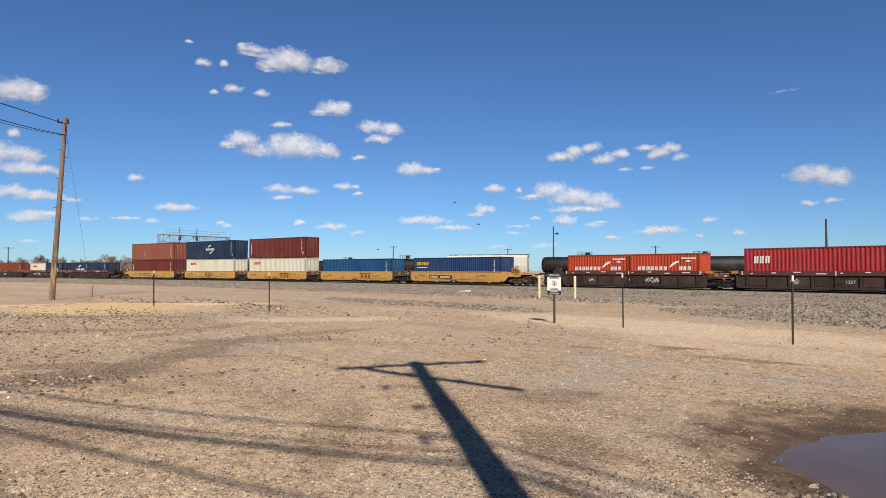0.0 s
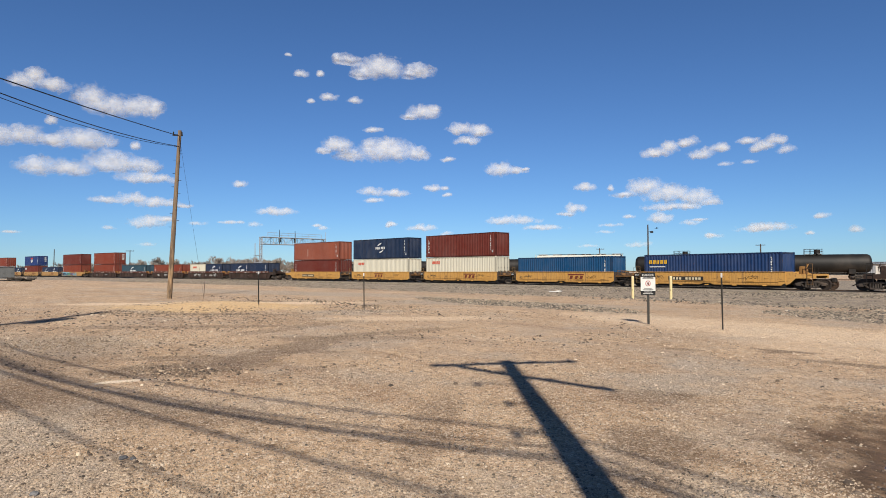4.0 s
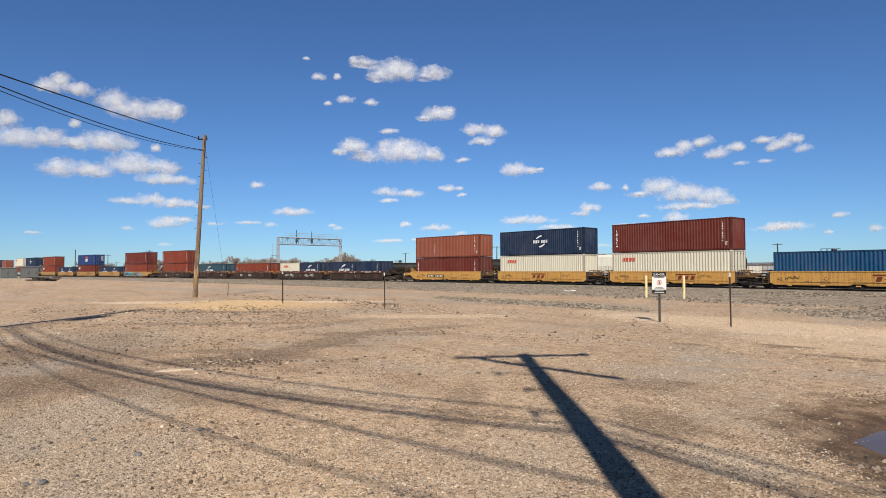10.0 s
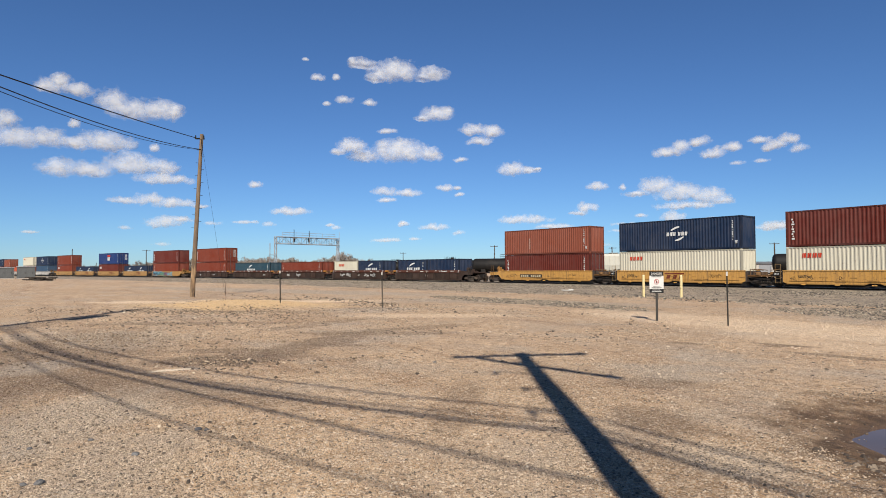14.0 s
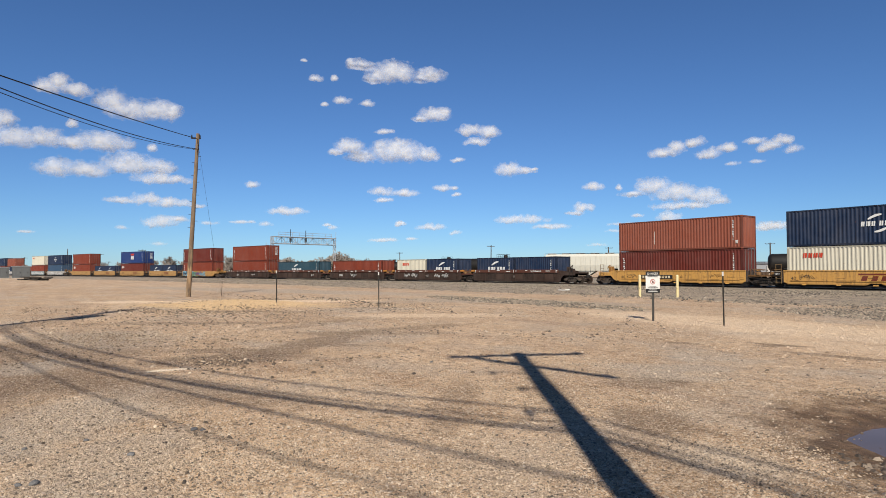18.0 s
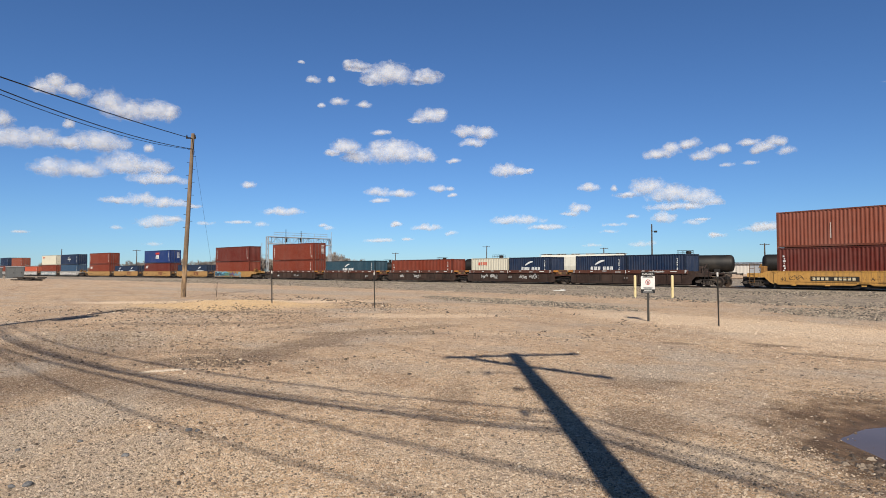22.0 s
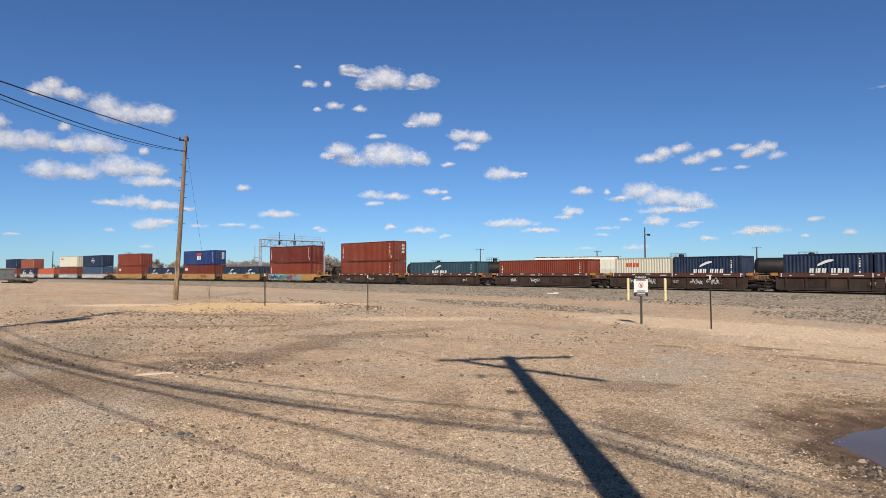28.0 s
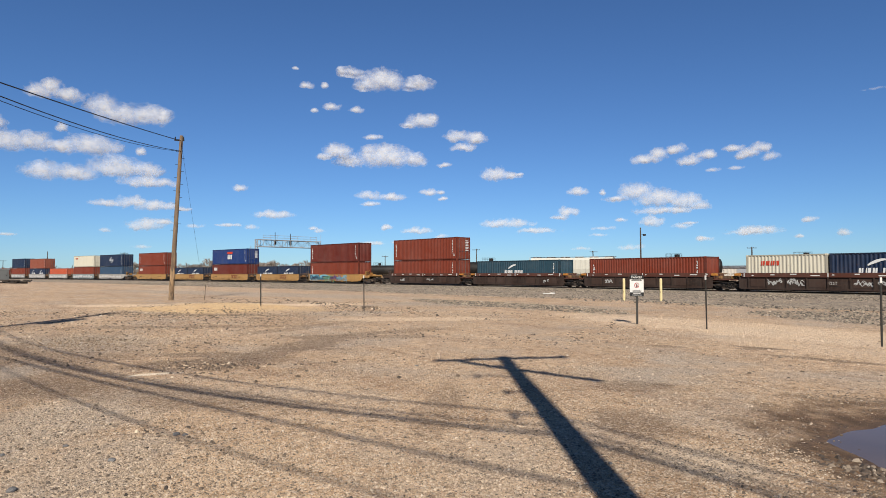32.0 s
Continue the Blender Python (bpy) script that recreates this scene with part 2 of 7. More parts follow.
SAND_SPOTS = ((-30.2, 7.2, 5.8, 3.1, 42, 0.95), (-27.4, 6.6, 2.6, 1.7, 50, 0.85))
PALE_SPOTS = ((-30.4, 12.0, 3.2, 1.4, 68, 0.9), (-34.5, 4.2, 3.6, 1.3, 60, 0.85), (-18.8, 11.2, 3.4, 1.0, 55, 0.6), (-10.0, 17.0, 8.5, 2.2, -6, 0.65), (-6.0, 13.8, 4.0, 1.0, -8, 0.4))
# dark brown ovals on the ground, some drawn out into narrow streaks
SEPIA_SPOTS = ((-11.5, 2.65, 1.5, 0.85, 76, 0.95), (-13.0, 4.9, 3.0, 0.65, 130, 0.75), (-14.9, 8.2, 2.6, 0.5, 95, 0.6), (-13.6, -0.2, 6.0, 2.0, 165, 0.75), (-9.0, 1.3, 2.6, 0.7, 35, 0.6), (-5.9, 7.1, 0.7, 0.5, 56, 0.55), (-7.3, 13.0, 0.7, 0.2, 15, 0.8), (-5.7, 12.2, 1.2, 0.22, 8, 0.8), (-8.6, 11.6, 0.5, 0.2, 20, 0.7), (-24.5, 6.5, 3.4, 0.5, 50, 0.55), (-20.0, 3.6, 3.4, 0.6, 62, 0.6), (-17.5, 6.6, 3.0, 0.5, 120, 0.5), (-22.0, -0.5, 4.0, 0.6, 150, 0.5), (-12.71, 3.04, 1.3, 0.45, 57, 0.75), (-14.3, 6.86, 2.4, 0.55, 56, 0.6), (-12.5, 5.0, 0.95, 0.3, 57, 0.7), (-10.3, 0.3, 1.2, 1.2, 57, 0.5), (-5.65, 7.57, 0.2, 0.14, 57, 0.9), (-4.4, 5.35, 0.45, 0.8, 57, 0.65), (-7.27, 12.8, 0.45, 0.22, 57, 0.75), (-2.9, 4.0, 1.6, 0.3, 150, 0.4), (-6.2, 4.1, 1.6, 0.3, 140, 0.45))


def ground_material():
    m, t, n, l, b = nodes_of("dirt_and_gravel")
    sand = ramp(t, noise_node(t, 0.2, 6, 0.6), [(0.3, (0.51, 0.35, 0.21)), (0.72, (0.76, 0.55, 0.36))])
    mottle = ramp(t, noise_node(t, 0.9, 9, 0.74, seed=14.0), [(0.36, (0.55, 0.47, 0.38)), (0.48, (0.95, 0.93, 0.9)), (0.6, (1.0, 1.0, 1.0))])
    col = mix(t, 0.75, sand, mottle, "MULTIPLY")
    fine = ramp(t, noise_node(t, 5.0, 9, 0.82, seed=4.0), [(0.4, (0.22, 0.18, 0.14)), (0.47, (0.62, 0.58, 0.52)), (0.53, (0.86, 0.84, 0.82)), (0.6, (1.0, 1.0, 1.0))])
    col = mix(t, 0.85, col, fine, "MULTIPLY")
    # grey gravel worn in
    grit = mix(t, ramp(t, noise_node(t, 30, 5, 0.85), [(0.35, (0, 0, 0)), (0.65, (1, 1, 1))]), (0.1, 0.088, 0.074), (0.62, 0.54, 0.44))
    col = mix(t, ramp(t, noise_node(t, 0.33, 7, 0.65, seed=20.0), [(0.48, (0, 0, 0)), (0.64, (0.7, 0.7, 0.7))]), col, grit)
    # damp wheel tracks
    for turn, seed, lo in ((20, 1.0, 0.55), (-38, 31.0, 0.58), (48, 57.0, 0.58)):
        co = n.new("ShaderNodeTexCoord")
        mp = n.new("ShaderNodeMapping")
        mp.inputs["Rotation"].default_value = (0, 0, radians(turn))
        mp.inputs["Scale"].default_value = (0.08, 0.8, 1)
        mp.inputs["Location"].default_value = (seed, seed, 0)
        l.new(co.outputs["Object"], mp.inputs[0])
        w = n.new("ShaderNodeTexNoise")
        w.inputs["Scale"].default_value, w.inputs["Detail"].default_value, w.inputs["Distortion"].default_value = 1.0, 7.0, 0.8
        l.new(mp.outputs[0], w.inputs["Vector"])
        col = mix(t, ramp(t, w.outputs["Fac"], [(lo, (0, 0, 0)), (lo + 0.12, (0.55, 0.55, 0.55))]), col, (0.27, 0.155, 0.083))
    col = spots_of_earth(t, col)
    for cx, cy, rx, ry, turn, k in ((-7.7, 0.1, 0.95, 2.0, 57, 0.75), (-6.0, 0.5, 0.9, 1.3, 57, 0.6), (-5.0, 0.2, 0.7, 0.7, 57, 0.55), (-12.3, -0.3, 0.8, 1.1, 57, 0.6), (-17.2, 1.2, 1.6, 1.6, 56, 0.75), (-3.1, 4.8, 0.55, 0.6, 57, 0.75), (-6.6, 8.6, 1.3, 0.6, 57, 0.5), (-15.6, 1.2, 2.2, 1.2, 20, 0.4)):
        col = mix(t, math_node(t, "MULTIPLY", zone(t, cx, cy, rx, ry, turn, 0.5, 0.7, 1.2), k), col, grit)
    # grey gravel spread out from the line
    for cx, cy, rx, ry, turn in ((-5.0, 24.5, 11.0, 4.6, -6), (-24.0, 19.5, 9.0, 2.2, 25), (-23.2, 11.3, 1.9, 1.2, 55), (-50.0, 14.0, 22.0, 3.5, 22)):
        col = mix(t, math_node(t, "MULTIPLY", zone(t, cx, cy, rx, ry, turn, 0.3, 0.35, 0.7), 0.8), col, mix(t, noise_node(t, 6, 9, 0.85, seed=2.0), (0.06, 0.05, 0.04), (0.62, 0.51, 0.39)))
    # loose pebbles
    d1, r1, q1 = pebbles(t, 24)
    light = math_node(t, "MULTIPLY", math_node(t, "GREATER_THAN", r1, 0.68), math_node(t, "LESS_THAN", d1, 0.42))
    col = mix(t, math_node(t, "MULTIPLY", light, 0.5), col, mix(t, q1, (0.6, 0.47, 0.34), (0.9, 0.8, 0.66)))
    dark = math_node(t, "MULTIPLY", math_node(t, "LESS_THAN", r1, 0.2), math_node(t, "LESS_THAN", d1, 0.42))
    col = mix(t, math_node(t, "MULTIPLY", dark, 0.8), col, (0.1, 0.08, 0.062))
    d2, r2, q2 = pebbles(t, 75, 7.0)
    col = mix(t, math_node(t, "MULTIPLY", math_node(t, "GREATER_THAN", r2, 0.6), 0.5), col, mix(t, q2, (0.2, 0.15, 0.11), (0.82, 0.66, 0.5)))
    # mud round the puddle
    mud = zone(t, -0.6, 7.5, 3.85, 3.05, 0, 0.24, 0.4, 1.6)
    col = mix(t, math_node(t, "MULTIPLY", mud, 0.93), col, mix(t, ramp(t, noise_node(t, 4.0, 9, 0.78), [(0.35, (0, 0, 0)), (0.68, (1, 1, 1))]), (0.04, 0.025, 0.016), (0.2, 0.12, 0.068)))
    soaked = zone(t, -0.6, 7.4, 2.85, 2.15, 0, 0.14, 0.2, 2.0)
    col = mix(t, math_node(t, "MULTIPLY", soaked, 0.8), col, mix(t, noise_node(t, 5.0, 7, 0.7), (0.05, 0.032, 0.021), (0.13, 0.082, 0.05)))
    col = mix(t, 1.0, col, (0.845, 0.83, 0.822), "MULTIPLY")
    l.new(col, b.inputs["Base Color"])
    wet = zone(t, -0.6, 7.4, 2.85, 2.15, 0, 0.3, 0.3, 1.5)
    rough = math_node(t, "SUBTRACT", 0.95, math_node(t, "MULTIPLY", wet, 0.5))
    l.new(rough, b.inputs["Roughness"])
    b.inputs["Specular IOR Level"].default_value = 0.2
    h = math_node(t, "ADD", math_node(t, "MULTIPLY", noise_node(t, 9, 9, 0.78), 1.2), math_node(t, "ADD", math_node(t, "MULTIPLY", math_node(t, "SUBTRACT", 0.5, d1), 0.35), math_node(t, "MULTIPLY", math_node(t, "SUBTRACT", 0.5, d2), 0.25)))
    bump(t, h, b, 0.85, 0.04)
    return m


def ballast_material(name, lo, hi, dust):
    m, t, n, l, b = nodes_of(name)
    d1, r1, q1 = pebbles(t, 7)
    d2, r2, q2 = pebbles(t, 17, 3.0)
    col = mix(t, r1, lo, hi)
    col = mix(t, math_node(t, "MULTIPLY", math_node(t, "GREATER_THAN", r2, 0.5), 0.6), col, mix(t, q2, lo, hi))
    col = mix(t, ramp(t, noise_node(t, 0.3, 8, 0.72), [(0.42, (0, 0, 0)), (0.64, (0.75, 0.75, 0.75))]), col, dust)
    col = mix(t, 0.7, col, ramp(t, noise_node(t, 1.2, 9, 0.8, seed=6.0), [(0.36, (0.35, 0.33, 0.3)), (0.55, (1, 1, 1))]), "MULTIPLY")
    col = mix(t, 1.0, col, (0.78, 0.78, 0.78), "MULTIPLY")
    l.new(col, b.inputs["Base Color"])
    b.inputs["Roughness"].default_value = 0.95
    bump(t, math_node(t, "SUBTRACT", 1.0, math_node(t, "ADD", d1, math_node(t, "MULTIPLY", d2, 0.4))), b, 1.0, 0.1)
    return m


GROUND = ground_material()
BALLAST = ballast_material("grey_ballast", (0.035, 0.028, 0.021), (0.62, 0.51, 0.385), (0.32, 0.24, 0.16))
APRON = ballast_material("dusty_gravel", (0.06, 0.046, 0.034), (0.6, 0.48, 0.35), (0.42, 0.315, 0.21))

me = polar_sheet()
me.materials.append(GROUND)
ground = tagged(new("ground", me), "bare sandy lot strewn with gravel and damp wheel tracks", "ground", kind="structure")


def strip(name, sides, heights, mat, s0=-415, s1=118, step=3.0, wob=0.0):
    """A band along the main track, with a cross section given by sides and heights."""
    verts, faces = [], []
    ss = np.arange(s0, s1, step)
    for s in ss:
        for k, (a, z) in enumerate(zip(sides, heights)):
            w = wob * noise.noise((s * 0.12, k * 5.0, 1.0)) if k in (0, len(sides) - 1) else 0
            x, y, h = track(s, a + w)
            verts.append((x, y, z + (0.02 * noise.noise((s * 0.4, a, 0)) if 0 < k < len(sides) - 1 else 0)))
    k = len(sides)
    for i in range(len(ss) - 1):
        for j in range(k - 1):
            o = i * k + j
            faces.append((o, o + k, o + k + 1, o + 1))
    me = bpy.data.meshes.new(name)
    me.from_pydata(verts, [], faces)
    me.materials.append(mat)
    bm = bmesh.new()
    bm.from_mesh(me)
    bmesh.ops.recalc_face_normals(bm, faces=bm.faces)
    if bm.faces[0].normal.z < 0:
        bmesh.ops.reverse_faces(bm, faces=bm.faces)
    bm.to_mesh(me)
    bm.free()
    return new(name, me)


tagged(strip("gravel_apron", (-24, -20, -12, -5), (-0.06, 0.03, 0.034, 0.03), APRON, wob=5.0), "dusty grey gravel spread beside the railway", "gravel", kind="structure")
tagged(strip("ballast", (-7, -4.5, -1.3, HALF, 3.6, 8, 55), (-0.05, 0.045, 0.05, 0.05, 0.05, 0.045, 0.04), BALLAST, wob=1.2), "grey crushed stone ballast under the tracks", "ballast", kind="structure")


# Dark ballast, blackened further to paint in the shade under the wagons.
TRACKBED = ballast_material("shaded_ballast", (0.012, 0.01, 0.008), (0.08, 0.064, 0.05), (0.035, 0.027, 0.02))
tagged(strip("trackbed", (-0.9, -0.3, HALF, 2.7, 3.3), (0.045, 0.062, 0.062, 0.062, 0.045), TRACKBED, wob=0.3), "dark ballast between the rails with the shade under the train painted in", "trackbed", kind="structure")


def rail_along(name, side_of, s0, s1, step=4.0):
    """One rail: head, web and foot swept along the track."""
    profile = [(-0.07, -0.16), (0.07, -0.16), (0.07, -0.145), (0.012, -0.125), (0.012, -0.04), (0.036, -0.03), (0.036, 0.0), (-0.036, 0.0), (-0.036, -0.03), (-0.012, -0.04), (-0.012, -0.125), (-0.07, -0.145)]
    verts, faces = [], []
    ss = np.arange(s0, s1, step)
    k = len(profile)
    for s in ss:
        for a, z in profile:
            x, y, h = track(s, side_of + a)
            verts.append((x, y, RAIL_TOP + z))
    for i in range(len(ss) - 1):
        for j in range(k):
            o, q = i * k + j, i * k + (j + 1) % k
            faces.append((o, q, q + k, o + k))
    me = bpy.data.meshes.new(name)
    me.from_pydata(verts, [], faces)
    me.materials.append(RAIL_SIDE)
    me.materials.append(STEEL)
    for i, f in enumerate(me.polygons):
        f.material_index = 1 if i % k == 6 else 0
    return new(name, me)


for off in (-0.7175, 0.7175):
    tagged(rail_along("rail", HALF + off, -410, 116), "steel rail with a polished head and rusty sides", "rail", "main track rails", "structure")

# water lying in the hollow
bm = bmesh.new()
ring = []
for i in range(96):
    a = math.tau * i / 96
    ring.append(bm.verts.new((PUDDLE[0] + 3.3 * math.cos(a), PUDDLE[1] + 2.5 * math.sin(a), -0.052)))
bm.faces.new(ring)
m, t, n, l, b = nodes_of("muddy_water")
l.new(ramp(t, noise_node(t, 0.8, 3), [(0.3, (0.07, 0.048, 0.034)), (0.7, (0.1, 0.07, 0.05))]), b.inputs["Base Color"])
b.inputs["Roughness"].default_value, b.inputs["IOR"].default_value = 0.05, 1.2
bump(t, noise_node(t, 7.0, 2), b, 0.03, 0.01)
tagged(part("puddle", bm, m), "shallow puddle of muddy brown rain water", "puddle", kind="structure")


# ---- train: containers ----
CORR = 0.278


def corrugated(bm, length, z0, z1, y, out, depth=0.036, x0=0.0, axis="x", pitch=CORR):
    """A pressed steel wall of trapezoid waves from z0 to z1; out: which way it faces."""
    n = max(1, round(length / pitch))
    p = length / n
    xs = []
    for i in range(n):
        for f, d in ((0.0, 0), (0.25, 0), (0.5, 1), (0.75, 1)):
            xs.append((x0 + (i + f) * p, d))
    xs.append((x0 + length, 0))
    lo, hi = [], []
    for x, d in xs:
        yy = y - out * depth * d
        lo.append(bm.verts.new((x, yy, z0) if axis == "x" else (yy, x, z0)))
        hi.append(bm.verts.new((x, yy, z1) if axis == "x" else (yy, x, z1)))
    for i in range(len(xs) - 1):
        q = (lo[i], lo[i + 1], hi[i + 1], hi[i])
        flip = (out > 0) == (axis == "x")
        bm.faces.new(q[::-1] if flip else q)
    return bm


KITS = {}


def container_kit(length, height):
    """The meshes that containers of one size share; the base's centre is the origin."""
    key = (length, height)
    if key in KITS:
        return KITS[key]
    hl, hw = length / 2, 1.219
    kit = []

    def add(name, bm, mat=PAINT, label=""):
        me = as_mesh(name, bm)
        me.materials.append(mat)
        kit.append((name, me, label))

    add("side_wall", corrugated(bmesh.new(), length - 0.32, 0.15, height - 0.1, -hw + 0.012, -1, x0=-hl + 0.16))
    add("side_wall", corrugated(bmesh.new(), length - 0.32, 0.15, height - 0.1, hw - 0.012, 1, x0=-hl + 0.16))
    add("end_wall", corrugated(bmesh.new(), 2.1, 0.15, height - 0.12, -hl + 0.02, -1, x0=-1.05, axis="y"))
    add("roof", boxed(-hl + 0.1, hl - 0.1, -hw + 0.05, hw - 0.05, height - 0.07, height - 0.025))
    add("floor", boxed(-hl + 0.1, hl - 0.1, -hw + 0.06, hw - 0.06, 0.08, 0.16), BLACK)
    for sx in (-1, 1):
        for sy in (-1, 1):
            bm = bmesh.new()
            xa, xb = (hl - 0.16, hl - 0.004) if sx > 0 else (-hl + 0.004, -hl + 0.16)
            ya, yb = (hw - 0.12, hw - 0.004) if sy > 0 else (-hw + 0.004, -hw + 0.12)
            box(bm, xa, xb, ya, yb, 0.1, height - 0.1)
            add("corner_post", bm)
    for sy in (-1, 1):
        ya, yb = (hw - 0.07, hw - 0.008) if sy > 0 else (-hw + 0.008, -hw + 0.07)
        add("top_rail", boxed(-hl + 0.16, hl - 0.16, ya, yb, height - 0.11, height - 0.012))
        add("bottom_rail", boxed(-hl + 0.16, hl - 0.16, ya, yb, 0.02, 0.16))
    for sx in (-1, 1):
        xa, xb = (hl - 0.12, hl - 0.008) if sx > 0 else (-hl + 0.008, -hl + 0.12)
        add("header", boxed(xa, xb, -hw + 0.1, hw - 0.1, height - 0.13, height - 0.012))
        add("sill", boxed(xa, xb, -hw + 0.1, hw - 0.1, 0.02, 0.16))
        for sy in (-1, 1):
            for z in (0, height - 0.118):
                ya, yb = (hw - 0.162, hw) if sy > 0 else (-hw, -hw + 0.162)
                x1, x2 = (hl - 0.178, hl) if sx > 0 else (-hl, -hl + 0.178)
                add("corner_casting", boxed(x1, x2, ya, yb, z, z + 0.118, bevel=0.012))
    KITS[key] = kit
    return kit


def door_meshes(length, height):
    key = ("doors", length, height)
    if key not in KITS:
        hl = length / 2
        leaves = [boxed(hl - 0.06, hl - 0.02, a, b, 0.17, height - 0.14, bevel=0.008) for a, b in ((-1.1, -0.01), (0.01, 1.1))]
        bars = []
        for y in (-0.82, -0.3, 0.3, 0.82):
            bm = rod(bmesh.new(), (hl + 0.012, y, 0.1), (hl + 0.012, y, height - 0.06), 0.022, sides=6)
            box(bm, hl, hl + 0.03, y - 0.02, y + 0.24, 1.0, 1.05)
            for z in (0.3, height * 0.5, height - 0.35):
                box(bm, hl - 0.02, hl + 0.03, y - 0.05, y + 0.05, z, z + 0.08)
            bars.append(bm)
        ms = []
        for nm, group, mat in (("door", leaves, PAINT), ("locking_bar", bars, STEEL)):
            for bm in group:
                me = as_mesh(nm, bm)
                me.materials.append(mat)
                ms.append((nm, me))
        KITS[key] = ms
    return KITS[key]


def blank_end_mesh(length, height):
    key = ("blank", length, height)
    if key not in KITS:
        me = as_mesh("end_wall", corrugated(bmesh.new(), 2.1, 0.15, height - 0.12, length / 2 - 0.02, 1, x0=-1.05, axis="y"))
        me.materials.append(PAINT)
        KITS[key] = me
    return KITS[key]


def container(s, z, length, height, colour, label, doors=False, marks=()):
    """A freight container; s: arc length of its centre in the train."""
    c = empty("shipping_container", label, "container", "containers on the train")
    for name, me, lb in container_kit(length, height):
        edge = name in ("top_rail", "bottom_rail", "header", "sill", "corner_post")
        link_part(name, me, c, lb, tuple(v * 0.62 for v in colour) if edge else colour)
    if doors:
        leaf = None
        for name, me in door_meshes(length, height):
            if name == "door":
                leaf = link_part(name, me, c, "", colour)
            else:
                link_part(name, me, leaf, "galvanised locking bar")
    else:
        link_part("end_wall", blank_end_mesh(length, height), c, "", colour)
    for mk in marks:
        mk(c, length, height)
    RIDERS.append((c, s, z))
    return c


RIDERS = []


def put_mark(c, name, polys, x, z, colour, y=-1.219, mat=None, label=""):
    if name in ("logo", "data_marking", "plate_bar", "logo_stroke"):
        # each piece of the mark is a part of its own
        for poly in polys:
            last = part(name, prism(bmesh.new(), [(x + a, z + b) for a, b in poly], y - 0.005, y + 0.002), mat or MARK, c, label, colour)
        return last
    bm = bmesh.new()
    for poly in polys:
        prism(bm, [(x + a, z + b) for a, b in poly], y - 0.005, y + 0.002)
    return part(name, bm, mat or MARK, c, label, colour)


def rect(x0, x1, z0, z1):
    return [(x0, z0), (x1, z0), (x1, z1), (x0, z1)]


def block_word(n, w, h, gap=0.2, seed=1):
    """A row of n plain slanted blocks in place of a company's name."""
    rng = random.Random(seed)
    polys, cell = [], w / n
    for i in range(n):
        a, b = cell * i, cell * (i + 1 - gap * rng.uniform(0.7, 1.3))
        lean = (b - a) * 0.12
        # two leaning slabs of unlike width
        w2 = (b - a) * rng.uniform(0.2, 0.45)
        polys.append([(a, 0), (a + w2, 0), (a + w2 + lean, h), (a + lean, h)])
        polys.append([(a + w2 + lean, 0), (b - lean, 0), (b, h), (a + w2 + 2 * lean, h)])
    return polys


def swoosh(w, h, flip=False):
    """A tapering curved stroke."""
    top, low = [], []
    for i in range(11):
        u = i / 10
        x = u * w
        mid = h * (1 - (1 - u) ** 1.8)
        th = 0.03 + 0.2 * h * math.sin(math.pi * min(1, 0.15 + u * 0.75))
        top.append((x, mid + th))
        low.append((x, mid - th))
    pts = low + top[::-1]
    if flip:
        pts = [(w - x, h - z) for x, z in pts]
    return [pts]


def bars(w, h, n, seed=0):
    """Small print that cannot be read: plain bars."""
    rng = random.Random(seed)
    return [rect(0, w * rng.uniform(0.6, 1.0), h * i / n, h * (i + 0.55) / n) for i in range(n)]


WHITE_C, RED_C, YEL_C = (0.8, 0.8, 0.78), (0.62, 0.05, 0.02), (0.75, 0.42, 0.03)


def m_code(c, length, height):
    """Owner's code and data: white bars near the end of the side."""
    put_mark(c, "data_marking", [rect(0.05 * (i % 3 == 1), 0.11, 0.2 * i, 0.2 * i + (0.13 if i % 4 else 0.06)) for i in range(9)], length / 2 - 0.85, height - 2.05, WHITE_C)
    put_mark(c, "data_marking", bars(0.3, 0.3, 3, 4), length / 2 - 0.6, 0.45, WHITE_C)


def m_left_code(c, length, height):
    put_mark(c, "data_marking", [rect(0.07 * (i % 2), 0.22 - 0.05 * (i % 3), 0.19 * i, 0.19 * i + 0.12) for i in range(9)], -length / 2 + 0.45, height - 2.25, WHITE_C)


def m_ship(c, length, height, x=-0.9, z=None, scale=1.0, double=True):
    z = height * 0.47 if z is None else z
    k = scale
    put_mark(c, "logo", block_word(3, 1.0 * k, 0.34 * k, seed=2) + [[(x0 + 1.15 * k, z0) for x0, z0 in q] for q in block_word(3, 1.0 * k, 0.34 * k, seed=5)], x, z, WHITE_C, label="white company mark of plain blocks")
    put_mark(c, "logo_stroke", swoosh(0.85 * k, 0.3 * k), x + 0.45 * k, z + 0.5 * k, WHITE_C)
    if double:
        put_mark(c, "logo_stroke", swoosh(0.85 * k, 0.3 * k, True), x + 0.85 * k, z - 0.42 * k, WHITE_C)


def m_ship_low(c, length, height):
    m_ship(c, length, height, x=-1.15 if length < 8 else -1.7, z=1.0, scale=1.3, double=False)


def m_red(c, length, height):
    put_mark(c, "logo", block_word(4, 1.5, 0.36, seed=9), -length / 2 + 1.2, height - 0.85, RED_C, label="red company mark of plain blocks")


def m_yellow(c, length, height):
    put_mark(c, "logo", block_word(5, 1.9, 0.36, seed=3), -length / 2 + 0.5, height - 0.85, YEL_C, label="yellow company mark of plain blocks")
    put_mark(c, "data_marking", [rect(0, 1.6, 0, 0.08)], -length / 2 + 0.55, height - 1.15, WHITE_C)


